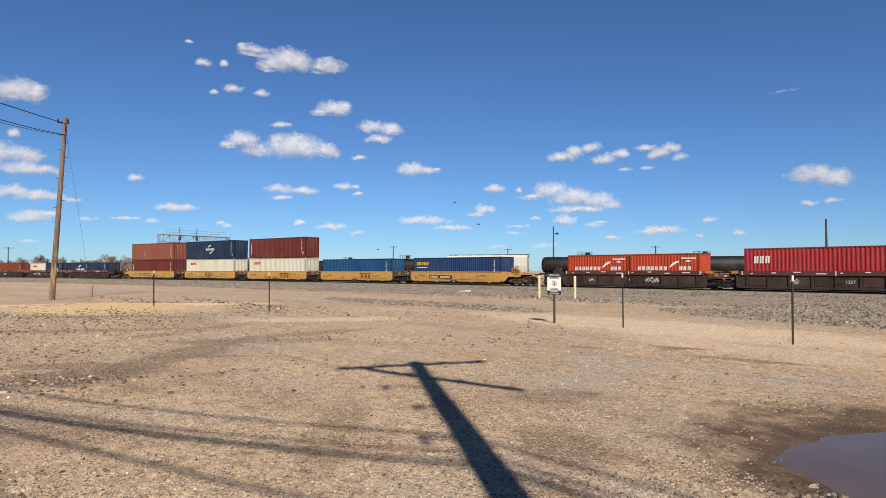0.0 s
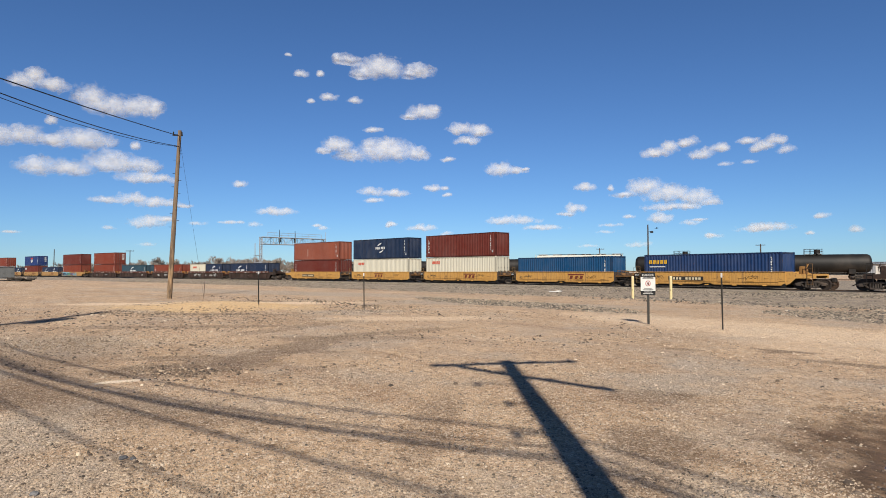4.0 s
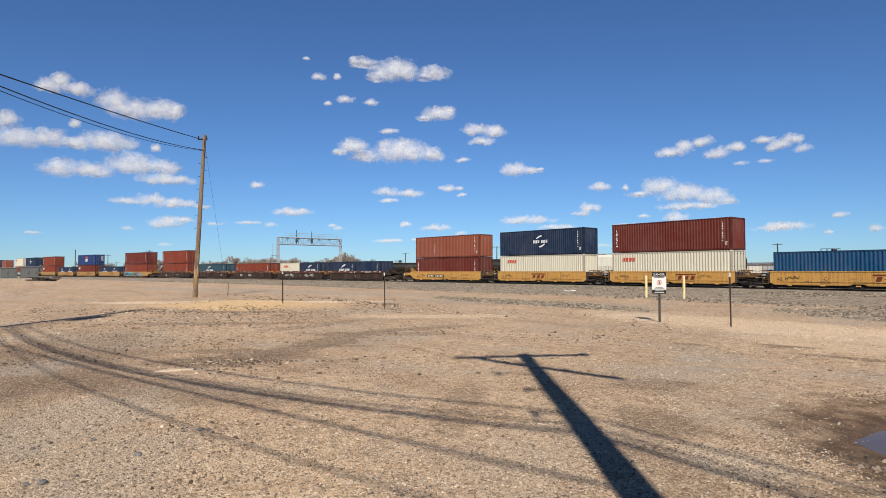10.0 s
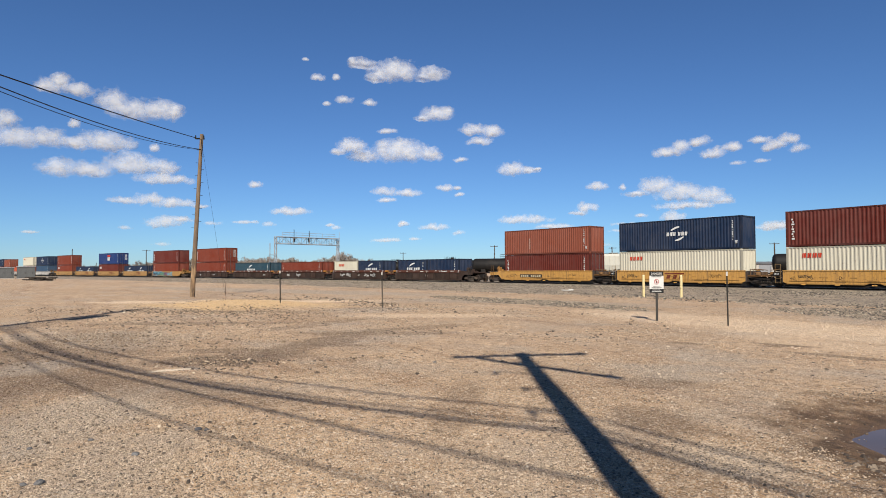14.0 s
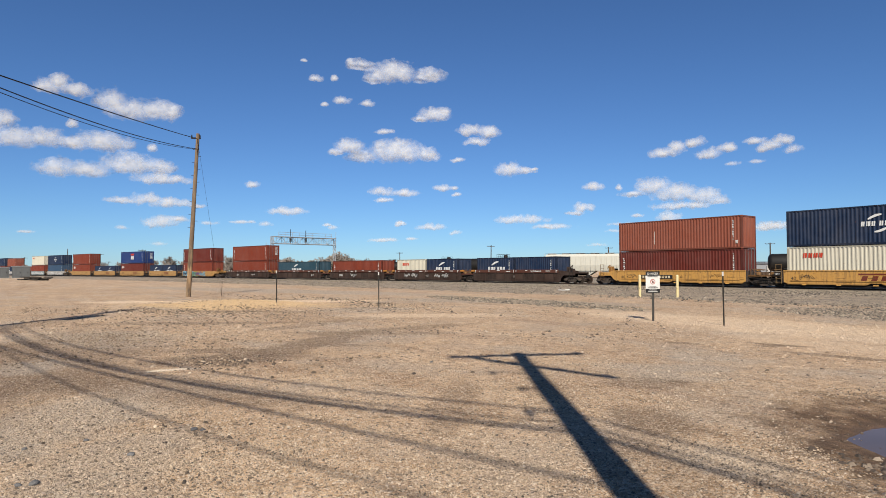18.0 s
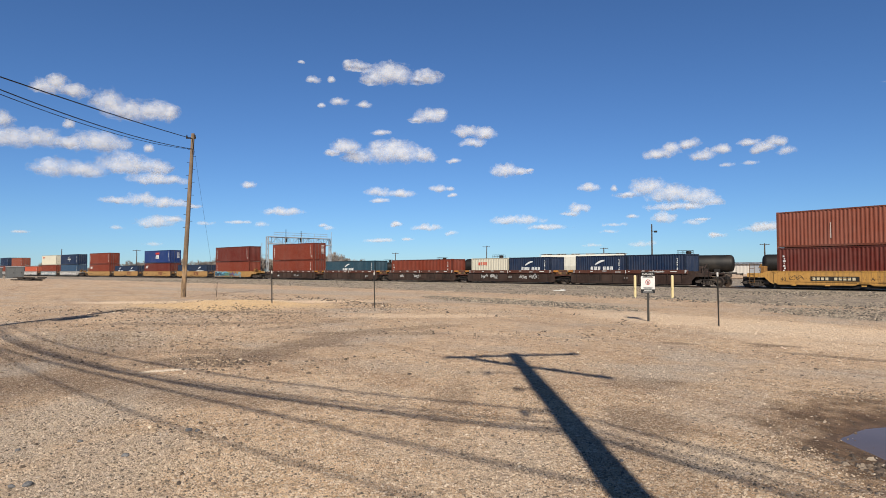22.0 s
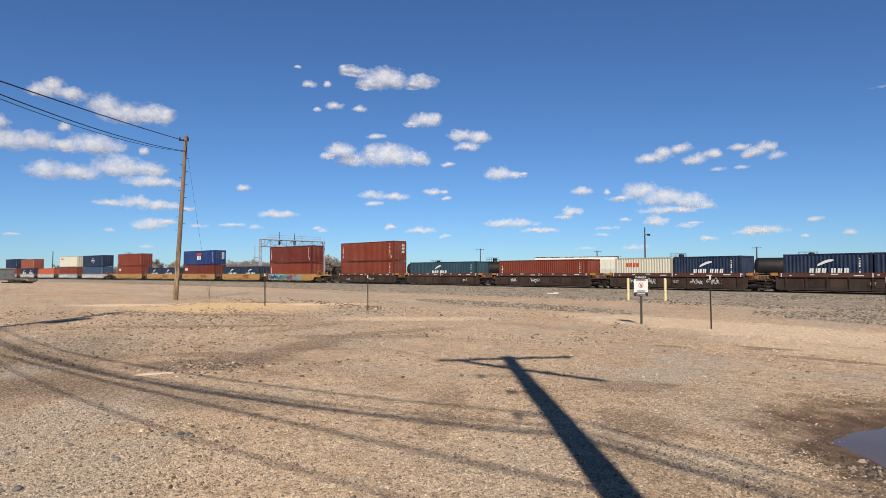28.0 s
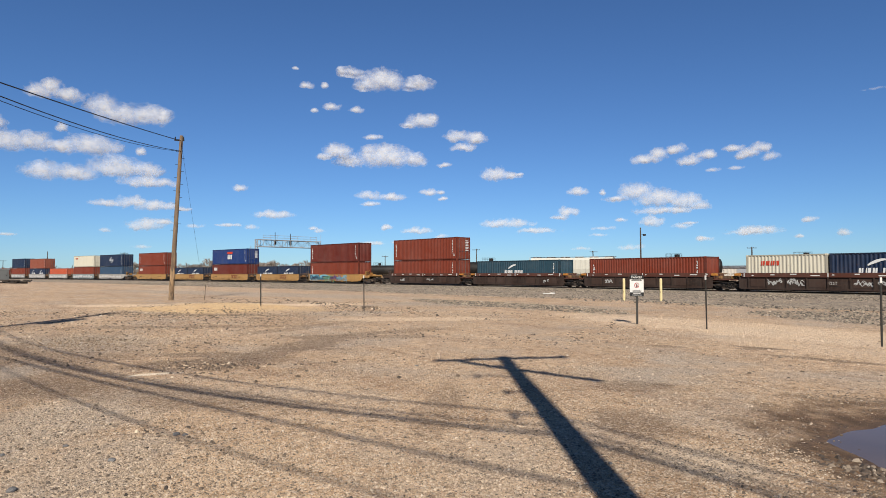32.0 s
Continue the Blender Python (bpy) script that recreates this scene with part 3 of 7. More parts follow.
def m_south(c, length, height):
    put_mark(c, "logo", block_word(7, 2.7, 0.33, 0.24, seed=12), -length / 2 + 0.75, 1.14, WHITE_C, label="white company mark of plain blocks")
    put_mark(c, "logo_stroke", swoosh(0.8, 0.45), 0.55, 1.4, WHITE_C)
    put_mark(c, "logo", block_word(3, 1.05, 0.33, 0.24, seed=14), 1.35, 1.14, WHITE_C)
    put_mark(c, "data_marking", [rect(0, 1.2, 0.28, 0.38), rect(0.42, 0.76, 0.02, 0.16)], length / 2 - 1.5, height - 0.75, WHITE_C)


def m_initials(c, length, height):
    put_mark(c, "logo", block_word(3, 1.2, 0.55, seed=21), -length / 2 + 0.7, height - 1.15, WHITE_C, label="white company mark of plain blocks")


def m_eagle(c, length, height):
    put_mark(c, "logo_bar", [rect(-0.9, 0.9, 0.9, 1.3)], 0.2, height * 0.36, RED_C, label="red bar of the company mark")
    put_mark(c, "logo", block_word(3, 1.6, 0.85, seed=8), -0.6, height * 0.33, WHITE_C, label="white company mark of plain blocks")


def m_end_print(c, length, height):
    bm = bmesh.new()
    for i in range(7):
        box(bm, length / 2 - 0.02, length / 2 + 0.008, 0.35, 0.9, height - 0.5 - 0.2 * i, height - 0.42 - 0.2 * i)
    part("data_marking", bm, MARK, c, "", WHITE_C)


def m_scratch(c, length, height):
    put_mark(c, "data_marking", [rect(0, 0.07, 0, 1.2)], -length * 0.18, 0.6, (0.62, 0.5, 0.44))


HC, STD = 2.82, 2.55
L40, L20 = 12.19, 6.06
NAVY, BLUE, TEAL = (0.007, 0.022, 0.06), (0.003, 0.06, 0.16), (0.02, 0.06, 0.088)
ROYAL = (0.010, 0.036, 0.15)
BROWN, BRICK, PINK, ORANGE, CREAM, CRIMSON = (0.125, 0.02, 0.012), (0.19, 0.034, 0.015), (0.25, 0.07, 0.04), (0.47, 0.05, 0.014), (0.64, 0.6, 0.48), (0.36, 0.022, 0.026)

BASE = 0.50


def stack40(s, low, high=None):
    """Containers in one well; s: arc length of the left end. low and high: colour, height, label, doors, marks."""
    z = BASE
    for item in (low, high):
        if item:
            col, h, label, doors, marks = item
            container(s + L40 / 2, z, L40, h, col, label, doors, marks)
            z += h + 0.02


def pair20(s, left, right, z=BASE):
    for k, (col, label, doors, marks) in enumerate((left, right)):
        container(s + L20 / 2 + k * (L20 + 0.12), z, L20, STD, col, label, doors, marks)


# from the tail end of the visible train to its head
ship = (m_ship, m_code)
stack40(-343.6, (BRICK, HC, "rust-red container in a well wagon", True, (m_left_code,)))
stack40(-328.4, (BRICK, HC, "rust-red container under a navy one", True, ()), (NAVY, HC, "navy blue container on top of a red one", True, (m_code,)))
pair20(-312.2, (NAVY, "navy blue short container in a well wagon", True, (m_ship_low,)), (NAVY, "navy blue short container in a well wagon", True, (m_ship_low,)))
container(-312.0 + L40 / 2, BASE + STD + 0.02, L40, HC, PINK, "faded orange container on top of two blue ones", True, (m_code,))
stack40(-296.4, (ORANGE[:1] + (0.09, 0.04), STD, "orange-red container low in a well wagon", True, (m_code,)))
stack40(-280.2, (BRICK, HC, "rust-red container under a cream one", True, ()), (CREAM, HC, "cream container on top of a red one", True, (m_red,)))
stack40(-264.6, ((0.03, 0.07, 0.13), HC, "dull blue container under a navy one", True, (m_code,)), (NAVY, HC, "navy blue container with a white mark, stacked on top", True, ship))
stack40(-244.5, (BRICK, HC, "rust-red container under another red one", True, (m_initials,)), (BRICK, HC, "rust-red container stacked on top of another", True, (m_left_code, m_code)))
pair20(-229.3, (NAVY, "navy blue short container in a yellow well wagon", True, (m_ship_low,)), (NAVY, "navy blue short container in a yellow well wagon", True, (m_ship_low,)), 0.3)
stack40(-213.6, (BROWN, HC, "dark red container under a blue one", True, (m_initials,)), (ROYAL, HC, "royal blue container with a red and white mark on top", True, (m_eagle, m_end_print, m_code)))
pair20(-198.0, (NAVY, "navy blue short container in a yellow well wagon", True, (m_ship_low,)), (NAVY, "navy blue short container in a yellow well wagon", True, (m_ship_low,)), 0.3)
stack40(-182.45, (BRICK, HC, "rust-red container in a graffiti-covered well wagon", False, (m_left_code,)), (BROWN, HC, "dark red container on top of a rust-red one", False, (m_left_code, m_code)))
stack40(-162.45, (BRICK, HC, "rust-red container in a brown well wagon", True, (m_code,)), (BRICK, HC, "rust-red container with white-marked doors, stacked on top", True, (m_left_code, m_code, m_end_print)))
stack40(-146.8, (TEAL, STD, "dull teal container with a large white mark", False, (m_ship_low, m_code)))
stack40(-130.85, (BRICK, STD, "brick-red container in a brown well wagon", False, (m_left_code, m_code)))
pair20(-115.2, (CREAM, "cream short container with a red mark", False, (m_red,)), (NAVY, "navy blue short container with a white mark", False, (m_ship_low, m_code)))
pair20(-99.6, (NAVY, "navy blue short container with a white mark", False, (m_ship_low, m_code)), (NAVY, "plain navy blue short container", False, (m_code,)))
stack40(-79.5, (BROWN, HC, "dark red container in a yellow well wagon", True, (m_left_code, m_code)), (PINK, HC, "faded pinkish red container stacked on top", False, (m_scratch, m_code)))
stack40(-63.8, (CREAM, HC, "off-white container with a red mark", False, (m_red,)), (NAVY, HC, "navy blue container with a white mark, stacked on top", False, ship))
stack40(-48.1, (CREAM, HC, "off-white container with a red mark", True, (m_red,)), (BROWN, HC, "dark red container stacked on an off-white one", False, (m_left_code, m_code)))
stack40(-32.5, (BLUE, STD, "bright blue container in a yellow well wagon", False, (m_code,)))
stack40(-16.75, (NAVY[:1] + (0.035, 0.12), STD, "navy blue container with a yellow mark", False, (m_yellow, m_code)))
pair20(3.3, (ORANGE, "bright orange-red short container with white marks", False, (m_south,)), (ORANGE, "bright orange-red short container with white marks", False, (m_south,)))
stack40(18.95, (CRIMSON, HC, "crimson container with white initials", False, (m_initials, m_code)))


# ---- train: articulated well wagons ----
GOLD, GOLD_DARK = (0.6, 0.32, 0.08), (0.15, 0.07, 0.018)
OXIDE, OXIDE_RAIL = (0.034, 0.018, 0.013), (0.1, 0.032, 0.02)
PALE = (0.42, 0.40, 0.37)
WHEEL_R = 0.42


def text_mesh(words, size):
    cu = bpy.data.curves.new("lettering", "FONT")
    cu.body, cu.size, cu.extrude = words, size, 0.003
    cu.align_x = "CENTER"
    ob = bpy.data.objects.new("lettering", cu)
    scene.collection.objects.link(ob)
    me = bpy.data.meshes.new_from_object(ob)
    bpy.data.objects.remove(ob)
    return me


def lettering(words, size, x, y, z, parent, mat, colour, turn=0.0):
    me = text_mesh(words, size)
    me.materials.clear()
    me.materials.append(mat)
    ob = link_part("lettering", me, parent, "", colour)
    ob.matrix_basis = pose(x, y, z, 90, 0, turn)
    return ob


def scrawl(w, h, seed, width=0.03):
    """A spray-painted scribble: looping strokes with no letters in them."""
    rng = random.Random(seed)
    polys = []
    for k in range(3):
        ph, f1, f2 = rng.uniform(0, 6), rng.uniform(5, 8) * w, rng.uniform(9, 13) * w
        lift, tall = rng.uniform(0.3, 0.6), rng.uniform(0.25, 0.45)
        pts, n = [], int(w * 26)
        for i in range(n + 1):
            u = i / n
            pts.append((w * (u + 0.06 / w * math.sin(f2 * u + ph)), h * (lift + tall * math.sin(f1 * u * 1.7 + ph) * math.cos(f2 * u * 0.6 + ph * 2) + 0.12 * math.sin(31 * u))))
        for (x0, z0), (x1, z1) in zip(pts, pts[1:]):
            d = math.hypot(x1 - x0, z1 - z0)
            if d > 0.004:
                nx, nz = -(z1 - z0) / d * width / 2, (x1 - x0) / d * width / 2
                polys.append([(x0 + nx, z0 + nz), (x1 + nx, z1 + nz), (x1 - nx, z1 - nz), (x0 - nx, z0 - nz)])
    return polys


def wheel_profile(bm, y0, flange):
    """One wheel on its axle: tread, flange, dished web and hub; flange: the inner side, -1 or 1."""
    rings = [(-0.07, 0.10), (-0.07, 0.14), (-0.02, 0.15), (-0.02, 0.34), (-0.065, 0.35), (-0.065, WHEEL_R), (0.05, WHEEL_R), (0.055, WHEEL_R + 0.026), (0.075, WHEEL_R + 0.02), (0.075, 0.35), (0.02, 0.33), (0.02, 0.15), (0.07, 0.13), (0.07, 0.10)]
    k, prev = 20, None
    for a, r in rings:
        cur = [bm.verts.new((r * math.cos(math.tau * i / k), y0 + a * flange, r * math.sin(math.tau * i / k))) for i in range(k)]
        if prev:
            for i in range(k):
                bm.faces.new((prev[i], prev[(i + 1) % k], cur[(i + 1) % k], cur[i]))
        prev = cur
    bmesh.ops.recalc_face_normals(bm, faces=bm.faces)


TRUCK_STEEL = plain("truck_steel", (0.07, 0.055, 0.045), 0.75, vary=0.4, scale=3, dirt=(0.11, 0.078, 0.055))


def truck_meshes():
    bm = bmesh.new()
    wheel_profile(bm, -0.75, 1)
    wheel_profile(bm, 0.75, -1)
    rod(bm, (0, -1.05, 0), (0, 1.05, 0), 0.085, sides=10)
    # holes in the web show that it turns
    for sy in (-0.75, 0.75):
        for k in range(3):
            a = math.tau * k / 3
            box(bm, 0.23 * math.cos(a) - 0.03, 0.23 * math.cos(a) + 0.03, sy - 0.035, sy + 0.035, 0.23 * math.sin(a) - 0.03, 0.23 * math.sin(a) + 0.03)
    wheelset = as_mesh("wheelset", bm)
    wheelset.materials.append(plain("wheel_steel", (0.06, 0.045, 0.036), 0.6, metal=0.3, vary=0.4, scale=3, dirt=(0.12, 0.07, 0.045)))
    frames = []
    for sy in (-1, 1):
        bm = bmesh.new()
        y0, y1 = (0.93, 1.07) if sy > 0 else (-1.07, -0.93)
        top = [(-1.12, 0.60), (-0.78, 0.70), (-0.42, 0.80), (0.42, 0.80), (0.78, 0.70), (1.12, 0.60), (1.12, 0.50), (0.74, 0.58), (0.40, 0.67), (-0.40, 0.67), (-0.74, 0.58), (-1.12, 0.50)]
        prism(bm, [(x, z) for x, z in top], y0, y1)
        prism(bm, [(-0.74, 0.58), (-0.62, 0.58), (-0.30, 0.30), (-0.42, 0.27)], y0, y1)
        prism(bm, [(0.74, 0.58), (0.62, 0.58), (0.30, 0.30), (0.42, 0.27)], y0, y1)
        prism(bm, [(-0.45, 0.24), (0.45, 0.24), (0.40, 0.36), (-0.40, 0.36)], y0, y1)
        for x in (-0.33, 0.33):
            box(bm, x - 0.06, x + 0.06, y0 + 0.01, y1 - 0.01, 0.34, 0.7)
        for x in (-0.89, 0.89):
            box(bm, x - 0.17, x + 0.17, y0 - 0.02, y1 + 0.02, 0.40, 0.62, bevel=0.03)
        for x in (-0.15, 0, 0.15):
            rod(bm, (x, (y0 + y1) / 2, 0.35), (x, (y0 + y1) / 2, 0.62), 0.06, sides=8)
        me = as_mesh("side_frame", bm)
        me.materials.append(TRUCK_STEEL)
        frames.append(me)
    bm = boxed(-0.2, 0.2, -1.0, 1.0, 0.5, 0.78, bevel=0.02)
    rod(bm, (0, 0, 0.78), (0, 0, 0.95), 0.25, sides=12)
    bolster = as_mesh("bolster", bm)
    bolster.materials.append(BLACK)
    return wheelset, frames, bolster


WHEELSET, SIDE_FRAMES, BOLSTER = truck_meshes()
SPINNERS = []


def truck(x, parent, spin):
    t = part("truck", boxed(x - 0.5, x + 0.5, -0.35, 0.35, 0.56, 0.66), BLACK, parent, "grimy steel wheel truck")
    for me in SIDE_FRAMES:
        link_part("side_frame", me, t).location = (x, 0, 0)
    link_part("bolster", BOLSTER, t).location = (x, 0, 0)
    for dx in (-0.89, 0.89):
        w = link_part("wheelset", WHEELSET, t)
        w.location = (x + dx, 0, RAIL_TOP + WHEEL_R)
        if spin:
            SPINNERS.append((w, x + dx))


def rails_and_steps(x, side, parent, colour):
    """A ladder of round bars on the end platform."""
    y = -1.3 * side
    bm = bmesh.new()
    for dx in (0, 0.42):
        rod(bm, (x + dx, y, 0.45), (x + dx, y, 2.0), 0.018, sides=6)
    for z in (0.5, 0.85, 1.2, 1.55, 1.95):
        rod(bm, (x, y, z), (x + 0.42, y, z), 0.014, sides=6)
    part("ladder", bm, YELLOW, parent, "", colour)


def end_gear(x, d, parent, colour, brown):
    """The platform over a truck, reaching from the well's end at x in the direction d."""
    xe = x + d * 1.5
    a, b = min(x, xe), max(x, xe)
    part("end_platform", boxed(a, b, -1.15, 1.15, 0.98, 1.12, bevel=0.01), RUSTED if brown else YELLOW, parent, "", colour)
    bm = boxed(min(x, x + d * 0.12), max(x, x + d * 0.12), -1.28, 1.28, 0.5, 1.46, bevel=0.01)
    part("bulkhead", bm, RUSTED if brown else YELLOW, parent, "", (0.05, 0.04, 0.035) if not brown else colour)
    for k, y in enumerate((-1.05, -0.4, 0.3)):
        bm = bmesh.new()
        rod(bm, (x + d * 0.3, y, 1.1), (x + d * 0.3, y, 1.62), 0.03, sides=6)
        rod(bm, (x + d * 0.3, y, 1.6), (x + d * 1.1, y, 1.5), 0.03, sides=6)
        part("grab_rail", bm, RUSTED, parent, "", (0.16, 0.085, 0.04))
        bm = boxed(x + d * 0.95 - 0.14, x + d * 0.95 + 0.14, y - 0.16, y + 0.16, 1.1, 1.36, bevel=0.03)
        part("brake_valve", bm, RUSTED, parent, "", (0.1, 0.06, 0.035) if k else (0.24, 0.12, 0.04))
    part("brake_shaft", rod(bmesh.new(), (x + d * 0.7, -1.2, 1.3), (x + d * 0.7, 1.2, 1.3), 0.06, sides=8), RUSTED, parent, "", (0.13, 0.075, 0.04))
    for z in (0.62, 0.9):
        part("brake_pipe", rod(bmesh.new(), (x + d * 0.1, -1.2, z), (xe, -1.16, z - 0.1), 0.035, sides=6), BLACK, parent)
    # sagging hose below the platform
    prev = None
    bm = bmesh.new()
    for i in range(9):
        u = i / 8
        ring = [bm.verts.new((x + d * (0.15 + 1.2 * u), -1.22 + 0.03 * math.cos(math.tau * j / 6), 0.78 - 0.42 * math.sin(math.pi * u) + 0.03 * math.sin(math.tau * j / 6))) for j in range(6)]
        if prev is not None:
            for j in range(6):
                bm.faces.new((prev[j], prev[(j + 1) % 6], ring[(j + 1) % 6], ring[j]))
        prev = ring
    part("brake_hose", bm, BLACK, parent)
    if brown:
        for y0 in (-1.22,):
            bm = boxed(x + d * 0.5 - 0.22, x + d * 0.5 + 0.22, y0 - 0.17, y0 + 0.2, 1.36, 1.56, bevel=0.02)
            part("side_bearing", bm, YELLOW, parent, "orange painted bearing block", (0.5, 0.2, 0.03))


def coupler(x, d, parent):
    bm = boxed(min(x, x + d * 1.0), max(x, x + d * 1.0), -0.12, 0.12, 0.74, 0.96, bevel=0.02)
    box(bm, x + d * 1.05 - 0.16, x + d * 1.05 + 0.16, -0.2, 0.2, 0.68, 1.02, bevel=0.06)
    rod(bm, (x + d * 0.6, -0.4, 0.8), (x + d * 1.3, -0.45, 0.45), 0.03, sides=6)
    part("coupler", bm, BLACK, parent)


def end_of_set(x, d, parent, colour, brown):
    """The outer end of a wagon set: a stepped nose over the last truck, brake wheel and ladders."""
    xe = x + d * 2.15
    for sy in (-1, 1):
        y0, y1 = (1.16, 1.28) if sy > 0 else (-1.28, -1.16)
        nose = [(x, 1.5), (x + d * 0.5, 1.5), (x + d * 0.95, 1.32), (xe, 1.32), (xe, 0.98), (x + d * 0.75, 0.98), (x + d * 0.3, 0.55), (x, 0.45)]
        part("nose_plate", prism(bmesh.new(), nose if d > 0 else nose[::-1], y0, y1), RUSTED if brown else YELLOW, parent, "", colour)
    part("nose_deck", boxed(min(x, xe), max(x, xe), -1.15, 1.15, 1.18, 1.28), RUSTED if brown else YELLOW, parent, "", colour)
    bm = bmesh.new()
    xw = x + d * 1.05
    box(bm, xw - 0.2, xw + 0.2, -0.95, -0.5, 1.28, 1.9, bevel=0.05)
    box(bm, xw - 0.35, xw - 0.05, -0.2, 0.5, 1.28, 1.7, bevel=0.05)
    rod(bm, (xw + 0.3 * d, -0.9, 1.75), (xw + 0.3 * d, -0.5, 2.05), 0.05, sides=8)
    part("brake_housing", bm, YELLOW, parent, "", (0.3, 0.14, 0.03) if not brown else OXIDE)
    bm = bmesh.new()
    for k in range(8):
        a = math.tau * k / 8
        a2 = math.tau * (k + 1) / 8
        rod(bm, (xw + d * 0.28, -0.7 + 0.28 * math.cos(a), 1.72 + 0.28 * math.sin(a)), (xw + d * 0.28, -0.7 + 0.28 * math.cos(a2), 1.72 + 0.28 * math.sin(a2)), 0.016, sides=5)
    for k in range(4):
        a = math.tau * k / 4
        rod(bm, (xw + d * 0.28, -0.7, 1.72), (xw + d * 0.28, -0.7 + 0.28 * math.cos(a), 1.72 + 0.28 * math.sin(a)), 0.012, sides=5)
    part("brake_wheel", bm, BLACK, parent)
    bm = bmesh.new()
    for dx in (1.55, 1.95):
        rod(bm, (x + d * dx, -1.3, 0.5), (x + d * dx, -1.3, 2.1), 0.02, sides=6)
    for z in (0.55, 0.9, 1.25, 1.7, 2.08):
        rod(bm, (x + d * 1.55, -1.3, z), (x + d * 1.95, -1.3, z), 0.016, sides=6)
    part("ladder", bm, YELLOW if not brown else BLACK, parent, "", GOLD_DARK)
    coupler(xe - d * 0.25, d, parent)


# along the side, width, height, height above the rail of each scribble
WHITE_SCRIBBLES = {
    11: ((-4.6, 0.9, 0.35, 0.6), (1.2, 0.7, 0.3, 0.65)),
    12: ((3.9, 0.8, 0.4, 0.6),),
    13: ((-4.2, 0.9, 0.5, 0.62), (-1.2, 1.3, 0.55, 0.58)),
    14: ((-4.4, 1.1, 0.6, 0.6), (-2.9, 1.2, 0.62, 0.58), (1.7, 1.2, 0.5, 0.62), (3.2, 1.3, 0.55, 0.6)),
    15: ((2.6, 1.5, 0.2, 1.33),),
    16: ((-3.9, 0.5, 0.4, 0.6), (1.4, 1.3, 0.5, 0.6)),
    17: ((-3.0, 0.7, 0.35, 0.62),),
}


